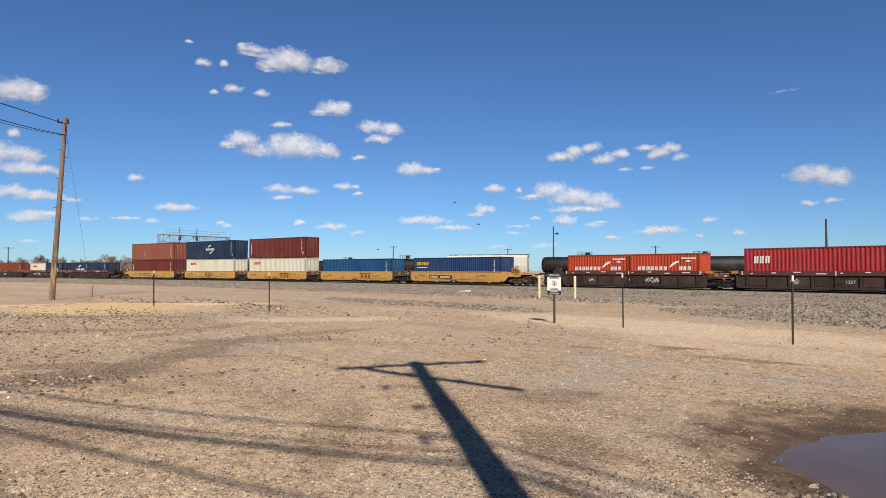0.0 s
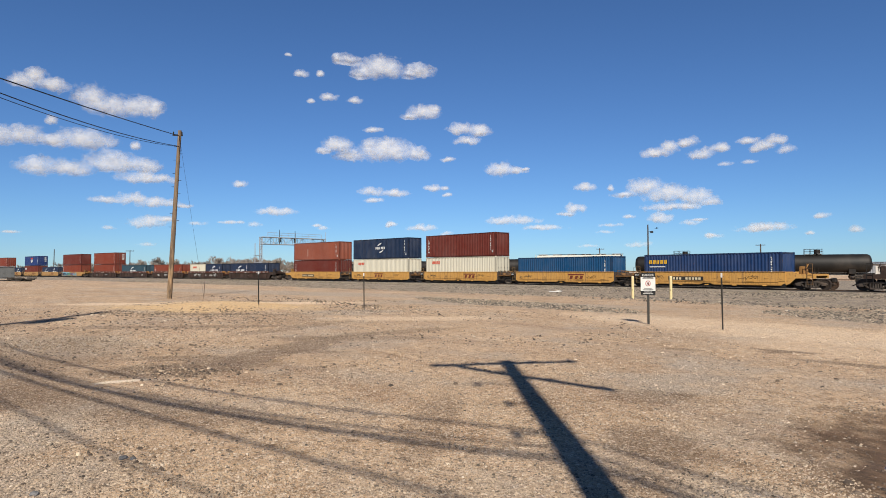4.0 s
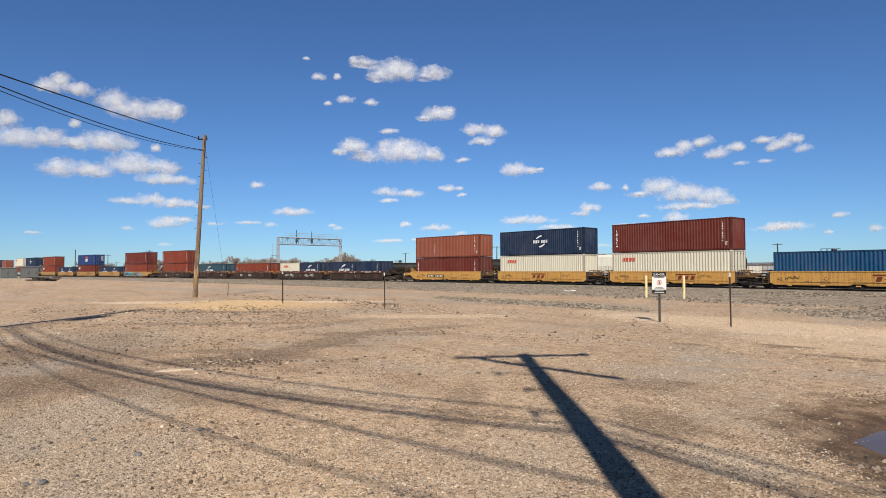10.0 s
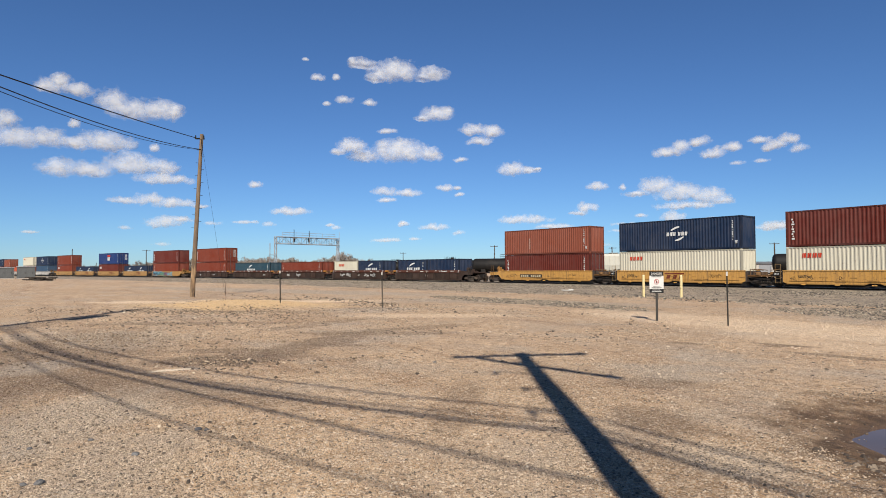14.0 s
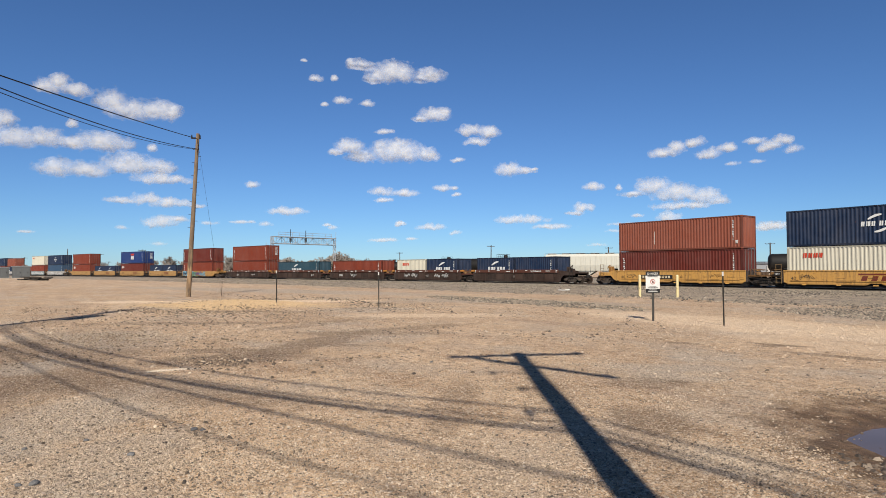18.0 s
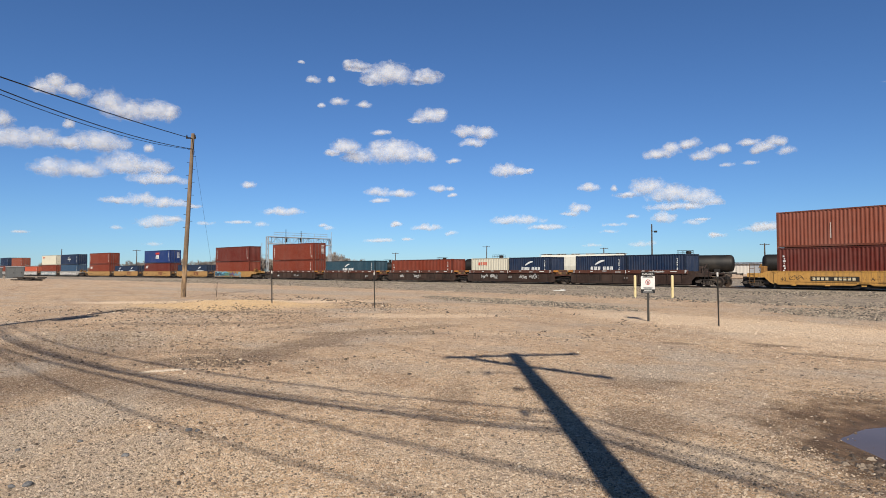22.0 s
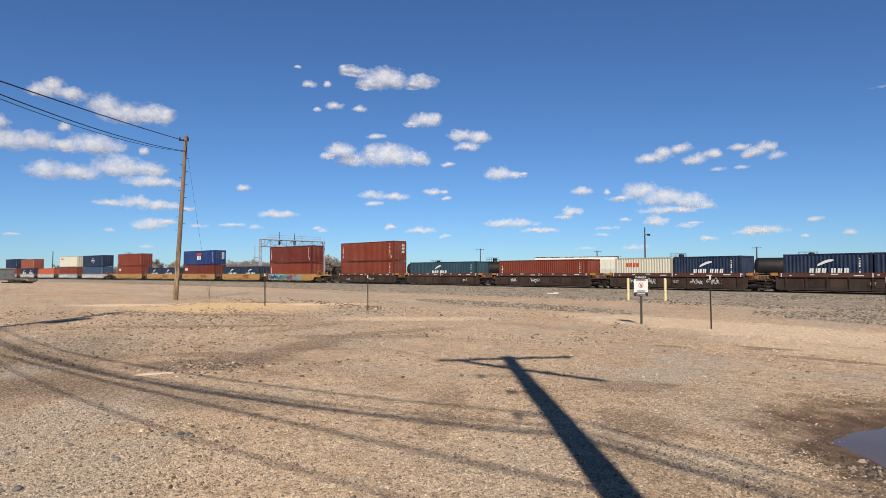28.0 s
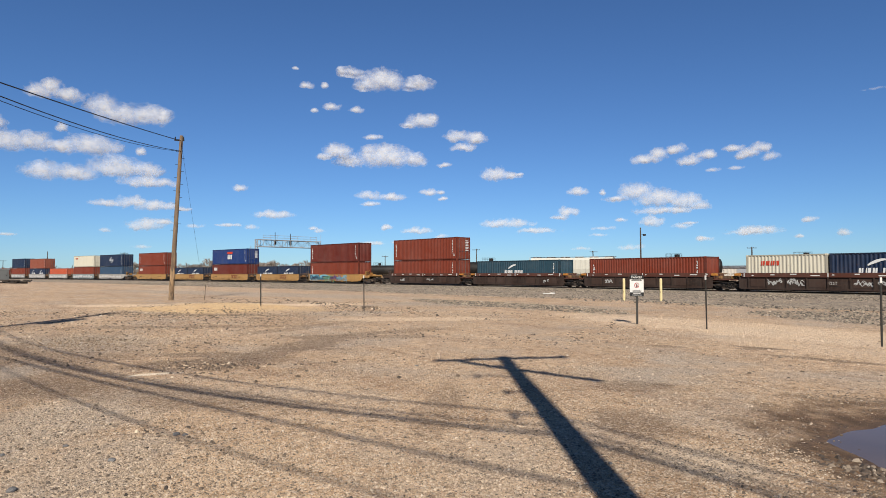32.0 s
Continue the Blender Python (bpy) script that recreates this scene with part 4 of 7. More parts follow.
def well_wagon(s, label, half, colour=GOLD, brown=False, ends=(0, 0), floor=BASE, spin=True, marks="", seed=0, left_truck=False):
    """One unit of an articulated well wagon, its middle at the arc length s of the train; half: to the joints."""
    c = empty("well_wagon", label, "rail wagon", "wagons of the container train")
    w = 6.34
    mat = RUSTED if brown else YELLOW
    for sy in (-1, 1):
        f = lambda a, b: (a, b) if sy > 0 else (-b, -a)
        if not brown:
            y0, y1 = f(1.26, 1.32)
            web = [(-w, 1.44), (w, 1.44), (w, 0.58), (w - 0.35, 0.44), (0.55, 0.44), (0.25, 0.58), (-0.25, 0.58), (-0.55, 0.44), (-w + 0.35, 0.44), (-w, 0.58)]
            side = part("side_sill", prism(bmesh.new(), web, y0, y1), mat, c, "", colour)
            y0, y1 = f(1.24, 1.36)
            part("top_chord", boxed(-w - 0.02, w + 0.02, y0, y1, 1.435, 1.5, bevel=0.008), mat, side, "", colour)
            y0, y1 = f(1.24, 1.37)
            bm = bmesh.new()
            prism(bm, [(-w + 0.3, 0.41), (-0.62, 0.41), (-0.32, 0.53), (0.32, 0.53), (0.62, 0.41), (w - 0.3, 0.41), (w - 0.3, 0.49), (0.58, 0.49), (0.28, 0.61), (-0.28, 0.61), (-0.58, 0.49), (-w + 0.3, 0.49)], y0, y1)
            part("bottom_chord", bm, mat, side, "", tuple(v * 0.7 for v in colour))
            y0, y1 = f(1.318, 1.36)
            part("sill_ledge", boxed(-w + 0.5, w - 0.5, y0, y1, 0.655, 0.685), mat, side, "", tuple(v * 0.9 for v in colour))
            for k in range(12):
                x = -w + 0.55 + k * 1.06
                y0, y1 = f(1.318, 1.34)
                if (k * 7 + seed) % 4:
                    part("side_plate", boxed(x, x + 0.3 + 0.16 * ((k + seed) % 3), y0, y1, 0.72 + 0.2 * ((k + seed) % 2), 0.75 + 0.2 * ((k + seed) % 2)), mat, side, "", tuple(v * (0.45 if k % 3 else 1.15) for v in colour))
            for k in range(5):
                x = -4.8 + 2.4 * k
                y0, y1 = f(1.36, 1.4)
                part("lift_pad", boxed(x - 0.16, x + 0.16, y0, y1, 0.36, 0.44), mat, side, "", tuple(min(1, v * 1.25) for v in colour))
        else:
            y0, y1 = f(1.24, 1.3)
            side = part("side_sill", boxed(-w - 0.35, w + 0.35, y0, y1, 0.34, 1.26), mat, c, "", colour)
            y0, y1 = f(1.2, 1.4)
            part("top_chord", boxed(-w - 0.05, w + 0.05, y0, y1, 1.25, 1.6, bevel=0.012), mat, side, "reddish brown top beam", OXIDE_RAIL)
            y0, y1 = f(1.22, 1.38)
            part("bottom_chord", boxed(-w - 0.2, w + 0.2, y0, y1, 0.28, 0.4), mat, side, "", colour)
            for k in range(9):
                x = -w + 0.45 + k * (2 * w - 0.9) / 8
                y0, y1 = f(1.3, 1.37)
                part("side_post", boxed(x - 0.05, x + 0.05, y0, y1, 0.4, 1.25), mat, side, "", tuple(v * 0.7 for v in colour))
                if k < 8 and (k + seed) % 3:
                    part("side_panel", boxed(x + 0.16, x + (2 * w - 0.9) / 8 - 0.16, *f(1.3, 1.315), 0.5, 1.14), mat, side, "", tuple(v * (1.5 if (k + seed) % 4 else 0.6) for v in colour))
                if sy < 0:
                    part("stencil", boxed(x + 0.3, x + 0.3 + 0.16 * (1 + k % 4), *f(1.4, 1.406), 1.36 + 0.05 * (k % 3), 1.43 + 0.05 * (k % 3)), WHITE, side)
            for x in (-w + 0.1, 0.0, w - 0.2):
                y0, y1 = f(1.4, 1.408)
                if sy < 0:
                    part("reflector", boxed(x, x + 0.07, y0, y1, 1.28, 1.58), WHITE, side)
    part("well_floor", boxed(-w, w, -1.24, 1.24, 0.2, floor), BLACK, c)
    for sx in (-1, 1):
        x = sx * w
        is_end = ends[0] if sx < 0 else ends[1]
        if is_end:
            bm = boxed(min(x, x + sx * 0.1), max(x, x + sx * 0.1), -1.24, 1.24, 0.45, 1.46)
            part("bulkhead", bm, mat, c, "", colour)
            end_of_set(x, sx, c, colour, brown)
            truck(sx * 8.05 if sx > 0 else -7.85, c, spin)
        else:
            end_gear(x, sx, c, OXIDE_RAIL if brown else GOLD_DARK, brown)
            if sx > 0:
                truck(half, c, spin)
    if not brown and not ends[0]:
        rails_and_steps(-w - 0.6, 1, c, (0.25, 0.15, 0.05))
    yf = -1.322
    if marks:
        if "T" in marks:
            put_mark(c, "logo", [rect(0, 1.95, 0.4, 0.52), [(0.15, 0), (0.5, 0), (0.62, 0.34), (0.27, 0.34)], [(0.8, 0), (1.15, 0), (1.27, 0.34), (0.92, 0.34)], [(1.4, 0), (1.75, 0), (1.87, 0.34), (1.52, 0.34)]], -1.1 if seed == 2 else 0.9, 0.74, (0.16, 0.03, 0.015), yf, label="dark red company mark of plain blocks")
        if "4" in marks:
            lettering("40", 0.42, -w + 0.75, yf - 0.004, 0.72, c, MARK, (0.08, 0.05, 0.03))
        if "P" in marks:
            put_mark(c, "number_plate", [rect(-3.6, -0.3, 0.72, 1.08)], 0, 0, (0.015, 0.015, 0.015), yf)
            put_mark(c, "plate_bar", [rect(-3.45 + 0.3 * k, -3.25 + 0.3 * k, 0.8, 1.0) for k in (0, 1, 2, 3, 5, 6, 7, 8, 9)], 0, 0, (0.7, 0.6, 0.4), yf - 0.004)
        if "G" in marks:
            for k, x in enumerate((-5.2, 3.2)):
                put_mark(c, "graffiti", scrawl(1.1, 0.42, seed * 7 + k, 0.024), x, 0.8, (0.05, 0.04, 0.03) if k == 0 else (0.2, 0.11, 0.035), yf, label="black sprayed scribble")
        if "W" in marks:
            for k, (x, w, h, z) in enumerate(WHITE_SCRIBBLES[seed]):
                put_mark(c, "graffiti", scrawl(w, h, seed * 9 + k, 0.04), x, z, (0.6, 0.6, 0.58), -1.318 if z < 1.2 else -1.404, label="white sprayed scribble")
        if "M" in marks:
            put_mark(c, "graffiti", [rect(0, 2.5, 0, 0.95), [(2.6, 0.1), (5.6, 0.0), (5.9, 0.6), (3.9, 0.98), (2.7, 0.8)]], -6.1, 0.5, (0.2, 0.48, 0.62), yf + 0.004, label="pale blue sprayed panels")
            put_mark(c, "graffiti", [[(0, 0.2), (1.6, 0.1), (1.8, 0.7), (0.3, 0.75)], [(2.0, 0.05), (2.9, 0.15), (2.6, 0.8), (2.1, 0.7)]], -3.0, 0.5, (0.03, 0.06, 0.09), yf + 0.001, label="dark sprayed shapes")
            for k, col in enumerate(((0.02, 0.05, 0.1), (0.06, 0.2, 0.28), (0.12, 0.3, 0.2), (0.16, 0.09, 0.2), (0.2, 0.4, 0.5))):
                put_mark(c, "graffiti", scrawl(2.6, 1.0, seed * 5 + k, 0.13), -6.1 + 1.6 * k + (0.6 if k else 0), 0.38, col, yf - 0.003 * k, label="coloured sprayed lettering shapes")
        if "S" in marks:
            put_mark(c, "graffiti", [q for k in range(4) for q in [[(a + 2.9 * k, b) for a, b in p2] for p2 in scrawl(2.6, 0.8, seed * 3 + k, 0.12)]], -5.9, 0.5, (0.75, 0.72, 0.7), yf, label="broad pale sprayed shapes")
        for k in range(3):
            put_mark(c, "small_print", bars(1.1, 0.22, 2, seed + k), -2.6 + 2.2 * k + (1.4 if "P" in marks else 0), 0.56, tuple(v * 0.45 for v in colour), yf if not brown else -1.302)
    letter = {1: ("A", 0.55), 3: ("D", -2.2), 4: ("C", -2.2)}.get(seed)
    if letter and not brown:
        lettering(letter[0], 0.34, letter[1], yf - 0.004, 0.8, c, MARK, (0.05, 0.035, 0.025))
    if brown:
        lettering("125T", 0.3, -w + 1.6, -1.306, 0.72, c, MARK, (0.6, 0.58, 0.55))
    else:
        bm = boxed(-w - 0.75, -w - 0.2, -1.36, -1.34, 1.05, 1.35)
        if not ends[0]:
            part("number_board", bm, BLACK, c, "black board with white figures")
            lettering("105T", 0.2, -w - 0.475, -1.364, 1.13, c, MARK, WHITE_C)
    RIDERS.append((c, s, 0.0))
    return c


yellow = "yellow well wagon with rust streaks and dark lettering"
for s, e, mk, sd in ((-73.4, (1, 0), "P4G", 1), (-57.7, (0, 0), "T4G", 2), (-42.0, (0, 0), "T4G", 3), (-26.4, (0, 0), "T4G", 4), (-10.65, (0, 1), "P4G", 5)):
    well_wagon(s, yellow, 7.85, ends=e, marks=mk, seed=sd)
for s, e, mk, sd in ((-156.35, (1, 0), "W", 11), (-140.7, (0, 0), "W", 12), (-124.75, (0, 0), "W", 13), (-109.1, (0, 0), "W", 14), (-93.5, (0, 1), "W", 15), (9.45, (1, 0), "W", 16), (25.05, (0, 1), "W", 17)):
    well_wagon(s, "rusty brown well wagon with white scribbles on its sides", 7.88, OXIDE, True, ends=e, marks=mk, seed=sd)
for s, e, mk, fl, sd in ((-238.4, (1, 0), "4G", BASE, 21), (-223.2, (0, 0), "T4", 0.3, 22), (-207.5, (0, 0), "T4G", BASE, 23), (-191.9, (0, 0), "T4", 0.3, 24)):
    well_wagon(s, yellow, 7.8, (0.46, 0.26, 0.09), ends=e, marks=mk, floor=fl, spin=False, seed=sd)
well_wagon(-176.35, "yellow well wagon covered in blue and green graffiti", 7.8, (0.46, 0.25, 0.08), ends=(0, 1), marks="M", spin=False, seed=26)
for s, e, col, sd in ((-258.5, (0, 1), PALE, 31), (-274.1, (0, 0), (0.3, 0.36, 0.37), 32), (-290.3, (0, 0), PALE, 33), (-305.9, (0, 0), PALE, 34), (-322.3, (0, 0), (0.33, 0.31, 0.29), 35), (-337.5, (1, 0), PALE, 36)):
    well_wagon(s, "pale grey well wagon covered in white graffiti", 7.85, col, ends=e, marks="S", spin=False, seed=sd)


# ---- railway furniture and the lot ----
def at_bearing(az, dist, el=None):
    """A point from the compass bearing (degrees right of the y axis) and distance from the lot's corner; el: its height as an angle."""
    return Vector((dist * math.sin(radians(az)), dist * math.cos(radians(az)), 0 if el is None else 1.6 + dist * math.tan(radians(el))))


# sleepers under the rails
bm = bmesh.new()
for i in range(720):
    s = -330 + i * 0.5
    x, y, h = track(s)
    m4 = Matrix.Translation((x, y, 0.0)) @ Matrix.Rotation(h, 4, "Z") @ Matrix.LocRotScale((0, 0.02 * random.uniform(-1, 1), 0.005), None, (0.23, 2.55, 0.11))
    bmesh.ops.create_cube(bm, size=1.0, matrix=m4)
tagged(part("sleepers", bm, plain("creosoted_timber", (0.05, 0.04, 0.032), 0.9, vary=0.4, scale=3)), "dark timber sleepers half buried in ballast", "sleepers", kind="stuff")


def utility_pole(base, top, r0, r1, label, steps=False):
    """A tapered timber pole; parts: shaft, cap, climbing pegs."""
    p = empty("utility_pole", label, "utility pole")
    b, t = Vector(base), Vector(top)
    p.location = b
    bm = bmesh.new()
    n, k = 14, 16
    prev = None
    for i in range(n + 1):
        u = i / n
        c = (t - b) * u
        r = r0 + (r1 - r0) * u
        ring = []
        for j in range(k):
            a = math.tau * j / k
            w = r * (1 + 0.04 * noise.noise((math.cos(a) * 2, math.sin(a) * 2, u * 9)))
            ring.append(bm.verts.new((c.x + w * math.cos(a), c.y + w * math.sin(a), c.z - (0.15 if i == 0 else 0))))
        if prev:
            for j in range(k):
                bm.faces.new((prev[j], prev[(j + 1) % k], ring[(j + 1) % k], ring[j]))
        prev = ring
    bm.faces.new(prev)
    part("shaft", bm, POLE_WOOD, p)
    if steps:
        for i in range(13):
            u = 0.42 + 0.04 * i
            c = (t - b) * u
            sgn = 1 if i % 2 else -1
            d = Vector((math.sin(radians(10)) * sgn, math.cos(radians(10)) * sgn, 0))
            r = r0 + (r1 - r0) * u
            part("climbing_peg", rod(bmesh.new(), c + d * r * 0.8, c + d * (r + 0.14), 0.012, sides=6), BLACK, p)
    return p


def wood_material():
    m, t, n, l, b = nodes_of("pole_timber")
    grain = noise_node(t, 1.0, 6, 0.65, stretch=(24, 24, 0.8), seed=2.0)
    col = ramp(t, grain, [(0.36, (0.09, 0.06, 0.038)), (0.5, (0.38, 0.26, 0.15)), (0.68, (0.58, 0.43, 0.27))])
    col = mix(t, ramp(t, noise_node(t, 0.6, 4, seed=9.0), [(0.45, (0, 0, 0)), (0.7, (0.5, 0.5, 0.5))]), col, (0.2, 0.17, 0.14))
    blotch = noise_node(t, 1.0, 7, 0.75, stretch=(5, 5, 1.1), seed=6.0)
    col = mix(t, ramp(t, blotch, [(0.46, (0, 0, 0)), (0.56, (0.9, 0.9, 0.9))]), col, (0.08, 0.055, 0.038))
    co = n.new("ShaderNodeTexCoord")
    sep = n.new("ShaderNodeSeparateXYZ")
    l.new(co.outputs["Object"], sep.inputs[0])
    old = math_node(t, "MULTIPLY", math_node(t, "SUBTRACT", math_node(t, "ADD", sep.outputs[2], math_node(t, "MULTIPLY", noise_node(t, 1.2, 4), 3.0)), 2.6), 0.3, True)
    col = mix(t, math_node(t, "MULTIPLY", old, 0.75), col, mix(t, grain, (0.06, 0.046, 0.035), (0.3, 0.235, 0.175)))
    col = mix(t, 1.0, col, (0.58, 0.525, 0.455), "MULTIPLY")
    l.new(col, b.inputs["Base Color"])
    b.inputs["Roughness"].default_value = 0.88
    bump(t, grain, b, 0.5, 0.02)
    return m


POLE_WOOD = wood_material()


def cable(name, a, b, sag, r, label, parent=None, group=""):
    """A hanging cable between two points."""
    a, b = Vector(a), Vector(b)
    n, k = 40, 6
    bm = bmesh.new()
    prev = None
    side = (b - a).cross(Vector((0, 0, 1))).normalized()
    up = side.cross((b - a).normalized())
    for i in range(n + 1):
        u = i / n
        c = a.lerp(b, u) - Vector((0, 0, 4 * sag * u * (1 - u)))
        ring = [bm.verts.new(c + (side * math.cos(math.tau * j / k) + up * math.sin(math.tau * j / k)) * r) for j in range(k)]
        if prev:
            for j in range(k):
                bm.faces.new((prev[j], prev[(j + 1) % k], ring[(j + 1) % k], ring[j]))
        prev = ring
    ob = part(name, bm, WIRE, parent)
    if parent is None:
        tagged(ob, label, "cable", group)
    return ob


# the pole in view, leaning a little, with its stay
P1 = Vector((-39.95, 7.13, 0.02))
P1_TOP = at_bearing(-79.25, 40.7, 11.66)
pole_1 = utility_pole(P1, P1_TOP, 0.15, 0.1, "weathered wooden utility pole leaning slightly on a sandy mound", True)
bm = bmesh.new()
box(bm, -0.05, 0.05, -0.4, 0.16, -0.32, -0.24)
for y in (-0.36, 0.12):
    rod(bm, (0, y, -0.24), (0, y, -0.08), 0.045, 0.03, sides=8)
rack = part("insulator_bracket", bm, BLACK, pole_1)
rack.location = P1_TOP - P1
rack.rotation_euler = (0, 0, radians(-25))
STAY = Vector((-39.5, 8.95, 0.02))
cable("stay_wire", P1_TOP - Vector((0, 0, 0.5)), STAY + Vector((0, 0, 0.1)), 0.05, 0.006, "thin steel stay wire from the pole top to the ground")
bm = rod(bmesh.new(), (0, 0, -0.2), (0.03, 0.05, 0.9), 0.016, sides=6)
anchor = tagged(part("stay_anchor", bm, RAIL_SIDE), "rusty iron anchor rod standing in the sand", "anchor rod")
anchor.location = STAY

# the two poles beside and behind the camera, seen by their shadows
P2, P3 = Vector((2.3, 0.07, 0.0)), Vector((-17.2, -4.4, 0.0))
pole_2 = utility_pole(P2, P2 + Vector((0, 0, 10.02)), 0.2, 0.13, "tall wooden utility pole with two crossarms")
for z, d, half in ((9.72, Vector((0.36, 0.93, 0)), 1.32), (8.75, Vector((0.984, 0.18, 0)), 1.48)):
    bm = boxed(-half, half, 0.14, 0.24, -0.06, 0.06, bevel=0.008)
    arm = part("crossarm", bm, POLE_WOOD, pole_2)
    arm.location = (0, 0, z)
    arm.rotation_euler = (0, 0, math.atan2(d.y, d.x))
    for x in (-half + 0.12, -0.5, 0.5, half - 0.12):
        part("insulator", rod(bmesh.new(), (x, 0.19, 0.06), (x, 0.19, 0.2), 0.05, 0.03, sides=8), BLACK, arm)
bm = rod(bmesh.new(), (-0.33, 0.2, 6.9), (-0.33, 0.2, 7.5), 0.14, sides=12)
part("splice_case", bm, GALV, pole_2)
# brackets with cable ends hanging from them
for z, reach in ((8.42, 0.72), (7.45, 0.42), (6.43, 0.5)):
    side = Vector((-0.545, -0.839, 0))
    arm = part("bracket", rod(bmesh.new(), side * 0.1 + Vector((0, 0, z)), side * reach + Vector((0, 0, z + 0.06)), 0.022, sides=6), GALV, pole_2)
    part("insulator", rod(bmesh.new(), side * (reach - 0.08) + Vector((0, 0, z - 0.1)), side * (reach - 0.08) + Vector((0, 0, z + 0.1)), 0.035, 0.03, sides=8), BLACK, arm)
pole_3 = utility_pole(P3, P3 + Vector((0, 0, 9.9)), 0.19, 0.13, "tall wooden utility pole at the edge of the lot")
bm = boxed(-1.0, 1.0, 0.13, 0.22, 9.2, 9.31, bevel=0.008)
part("crossarm", bm, POLE_WOOD, pole_3).rotation_euler = (0, 0, radians(125))
bm = rod(bmesh.new(), (0.25, 0.42, 6.0), (0.25, 0.42, 7.3), 0.3, sides=20)
rod(bm, (0.25, 0.42, 7.3), (0.25, 0.42, 7.65), 0.07, 0.04, sides=8)
part("transformer", bm, GALV, pole_3, "grey pole-mounted transformer can")

P4 = P2 + Vector((19.5, 4.47, 0))
pole_4 = utility_pole(P4, P4 + Vector((0, 0, 9.9)), 0.19, 0.13, "tall wooden utility pole farther along the lot")
runs = "cables between the utility poles"
for z1, z3, sag, y, r in ((9.67, 6.94, 0.11, 0.0, 0.021), (9.05, 7.0, 0.46, 0.0, 0.018), (9.03, 6.9, 0.55, 0.03, 0.012)):
    cable("overhead_cable", (P1_TOP.x, P1_TOP.y, z1), P3 + Vector((0, y, z3)), sag, r, "black overhead cable hanging between poles", group=runs)
# telephone cables in lashed bundles, low over the lot
for z2, z3, sag, strands, r in ((5.85, 4.26, 1.17, (-0.12, -0.04, 0.04, 0.12), 0.0105), (6.1, 4.5, 1.27, (-0.06, 0.06), 0.010), (6.49, 4.81, 1.08, (-0.08, 0.0, 0.08), 0.008), (4.69, 3.08, 0.27, (-0.09, 0.0, 0.08), 0.0085), (3.87, 3.95, 0.9, (-0.07, 0.05), 0.008)):
    for dz in strands:
        cable("overhead_cable", P2 + Vector((0, 0, z2 + dz * 0.6)), P3 + Vector((0, 0, z3 + dz)), sag + dz * 0.3, r, "black telephone cable sagging low between poles", group=runs)
        cable("overhead_cable", P2 + Vector((0, 0, z2 + dz * 0.6)), P4 + Vector((0, 0, z3 + dz + 0.6)), sag, r, "black telephone cable sagging low between poles", group=runs)


def steel_post(place, h, label, tip=True):
    """A studded T-section fence post with a pale tip."""
    p = empty("steel_post", label, "fence post", "posts along the lot's edge")
    p.location = place
    bm = boxed(-0.018, 0.018, -0.006, 0.006, -0.3, h - 0.12)
    box(bm, -0.006, 0.006, 0.004, 0.042, -0.3, h - 0.12)
    for i in range(14):
        box(bm, -0.012, 0.012, -0.016, -0.004, 0.1 + i * 0.09, 0.13 + i * 0.09)
    part("shank", bm, plain("dark_post_paint", (0.035, 0.032, 0.026), 0.6, vary=0.35, scale=8) if "dark_post_paint" not in bpy.data.materials else bpy.data.materials["dark_post_paint"], p)
    bm = boxed(-0.02, 0.02, -0.008, 0.008, h - 0.12, h)
    box(bm, -0.008, 0.008, 0.004, 0.044, h - 0.12, h)
    part("tip", bm, WHITE, p, "whitewashed tip")
    return p


for (x, y), turn, h in (((-28.63, 8.98), 20, 1.5), ((-23.62, 11.79), 35, 1.52), ((-10.53, 16.06), 10, 1.52), ((-5.93, 15.42), 50, 1.5)):
    p = steel_post((x, y, ground_height(x, y)), h, "thin dark steel fence post with a white tip")
    p.rotation_euler = (radians(1.0), 0, radians(turn))

# warning sign
SIGN = Vector((-12.82, 15.9, 0.0))
sign = empty("warning_sign", "black and white danger sign on a dark steel post", "sign")
sign.location = SIGN
sign.rotation_euler = (0, 0, radians(38))
part("post", boxed(-0.035, 0.035, -0.02, 0.03, -0.3, 1.4, bevel=0.004), plain("sign_post_paint", (0.045, 0.042, 0.036), 0.6, vary=0.3, scale=6), sign)
bm = bmesh.new()
prism(bm, [(-0.25 + 0.04, 0.78), (0.25 - 0.04, 0.78), (0.25, 0.82), (0.25, 1.43), (0.21, 1.47), (-0.21, 1.47), (-0.25, 1.43), (-0.25, 0.82)], -0.03, -0.022)
part("panel", bm, WHITE, sign, "white sheet metal panel")
SIGN_BLACK = plain("sign_black", (0.012, 0.012, 0.012), 0.5, vary=0.2)
SIGN_RED = plain("sign_red", (0.42, 0.03, 0.02), 0.5, vary=0.15)
part("header", prism(bmesh.new(), rect(-0.25, 0.25, 1.335, 1.47), -0.033, -0.029), SIGN_BLACK, sign)
lt = lettering("DANGER", 0.098, 0, -0.0365, 1.368, sign, WHITE, (1, 1, 1))
part("footer", prism(bmesh.new(), rect(-0.25, 0.25, 0.78, 0.91), -0.033, -0.029), SIGN_BLACK, sign)
for k, w in ((0, 0.17), (1, 0.14)):
    part("small_print", prism(bmesh.new(), rect(-w, w, 0.815 + 0.05 * k, 0.83 + 0.05 * k), -0.036, -0.032), WHITE, sign)
for k, w in ((0, 0.15), (1, 0.18), (2, 0.13)):
    part("small_print", prism(bmesh.new(), rect(-w, w, 0.93 + 0.022 * k, 0.942 + 0.022 * k), -0.033, -0.029), SIGN_BLACK, sign)
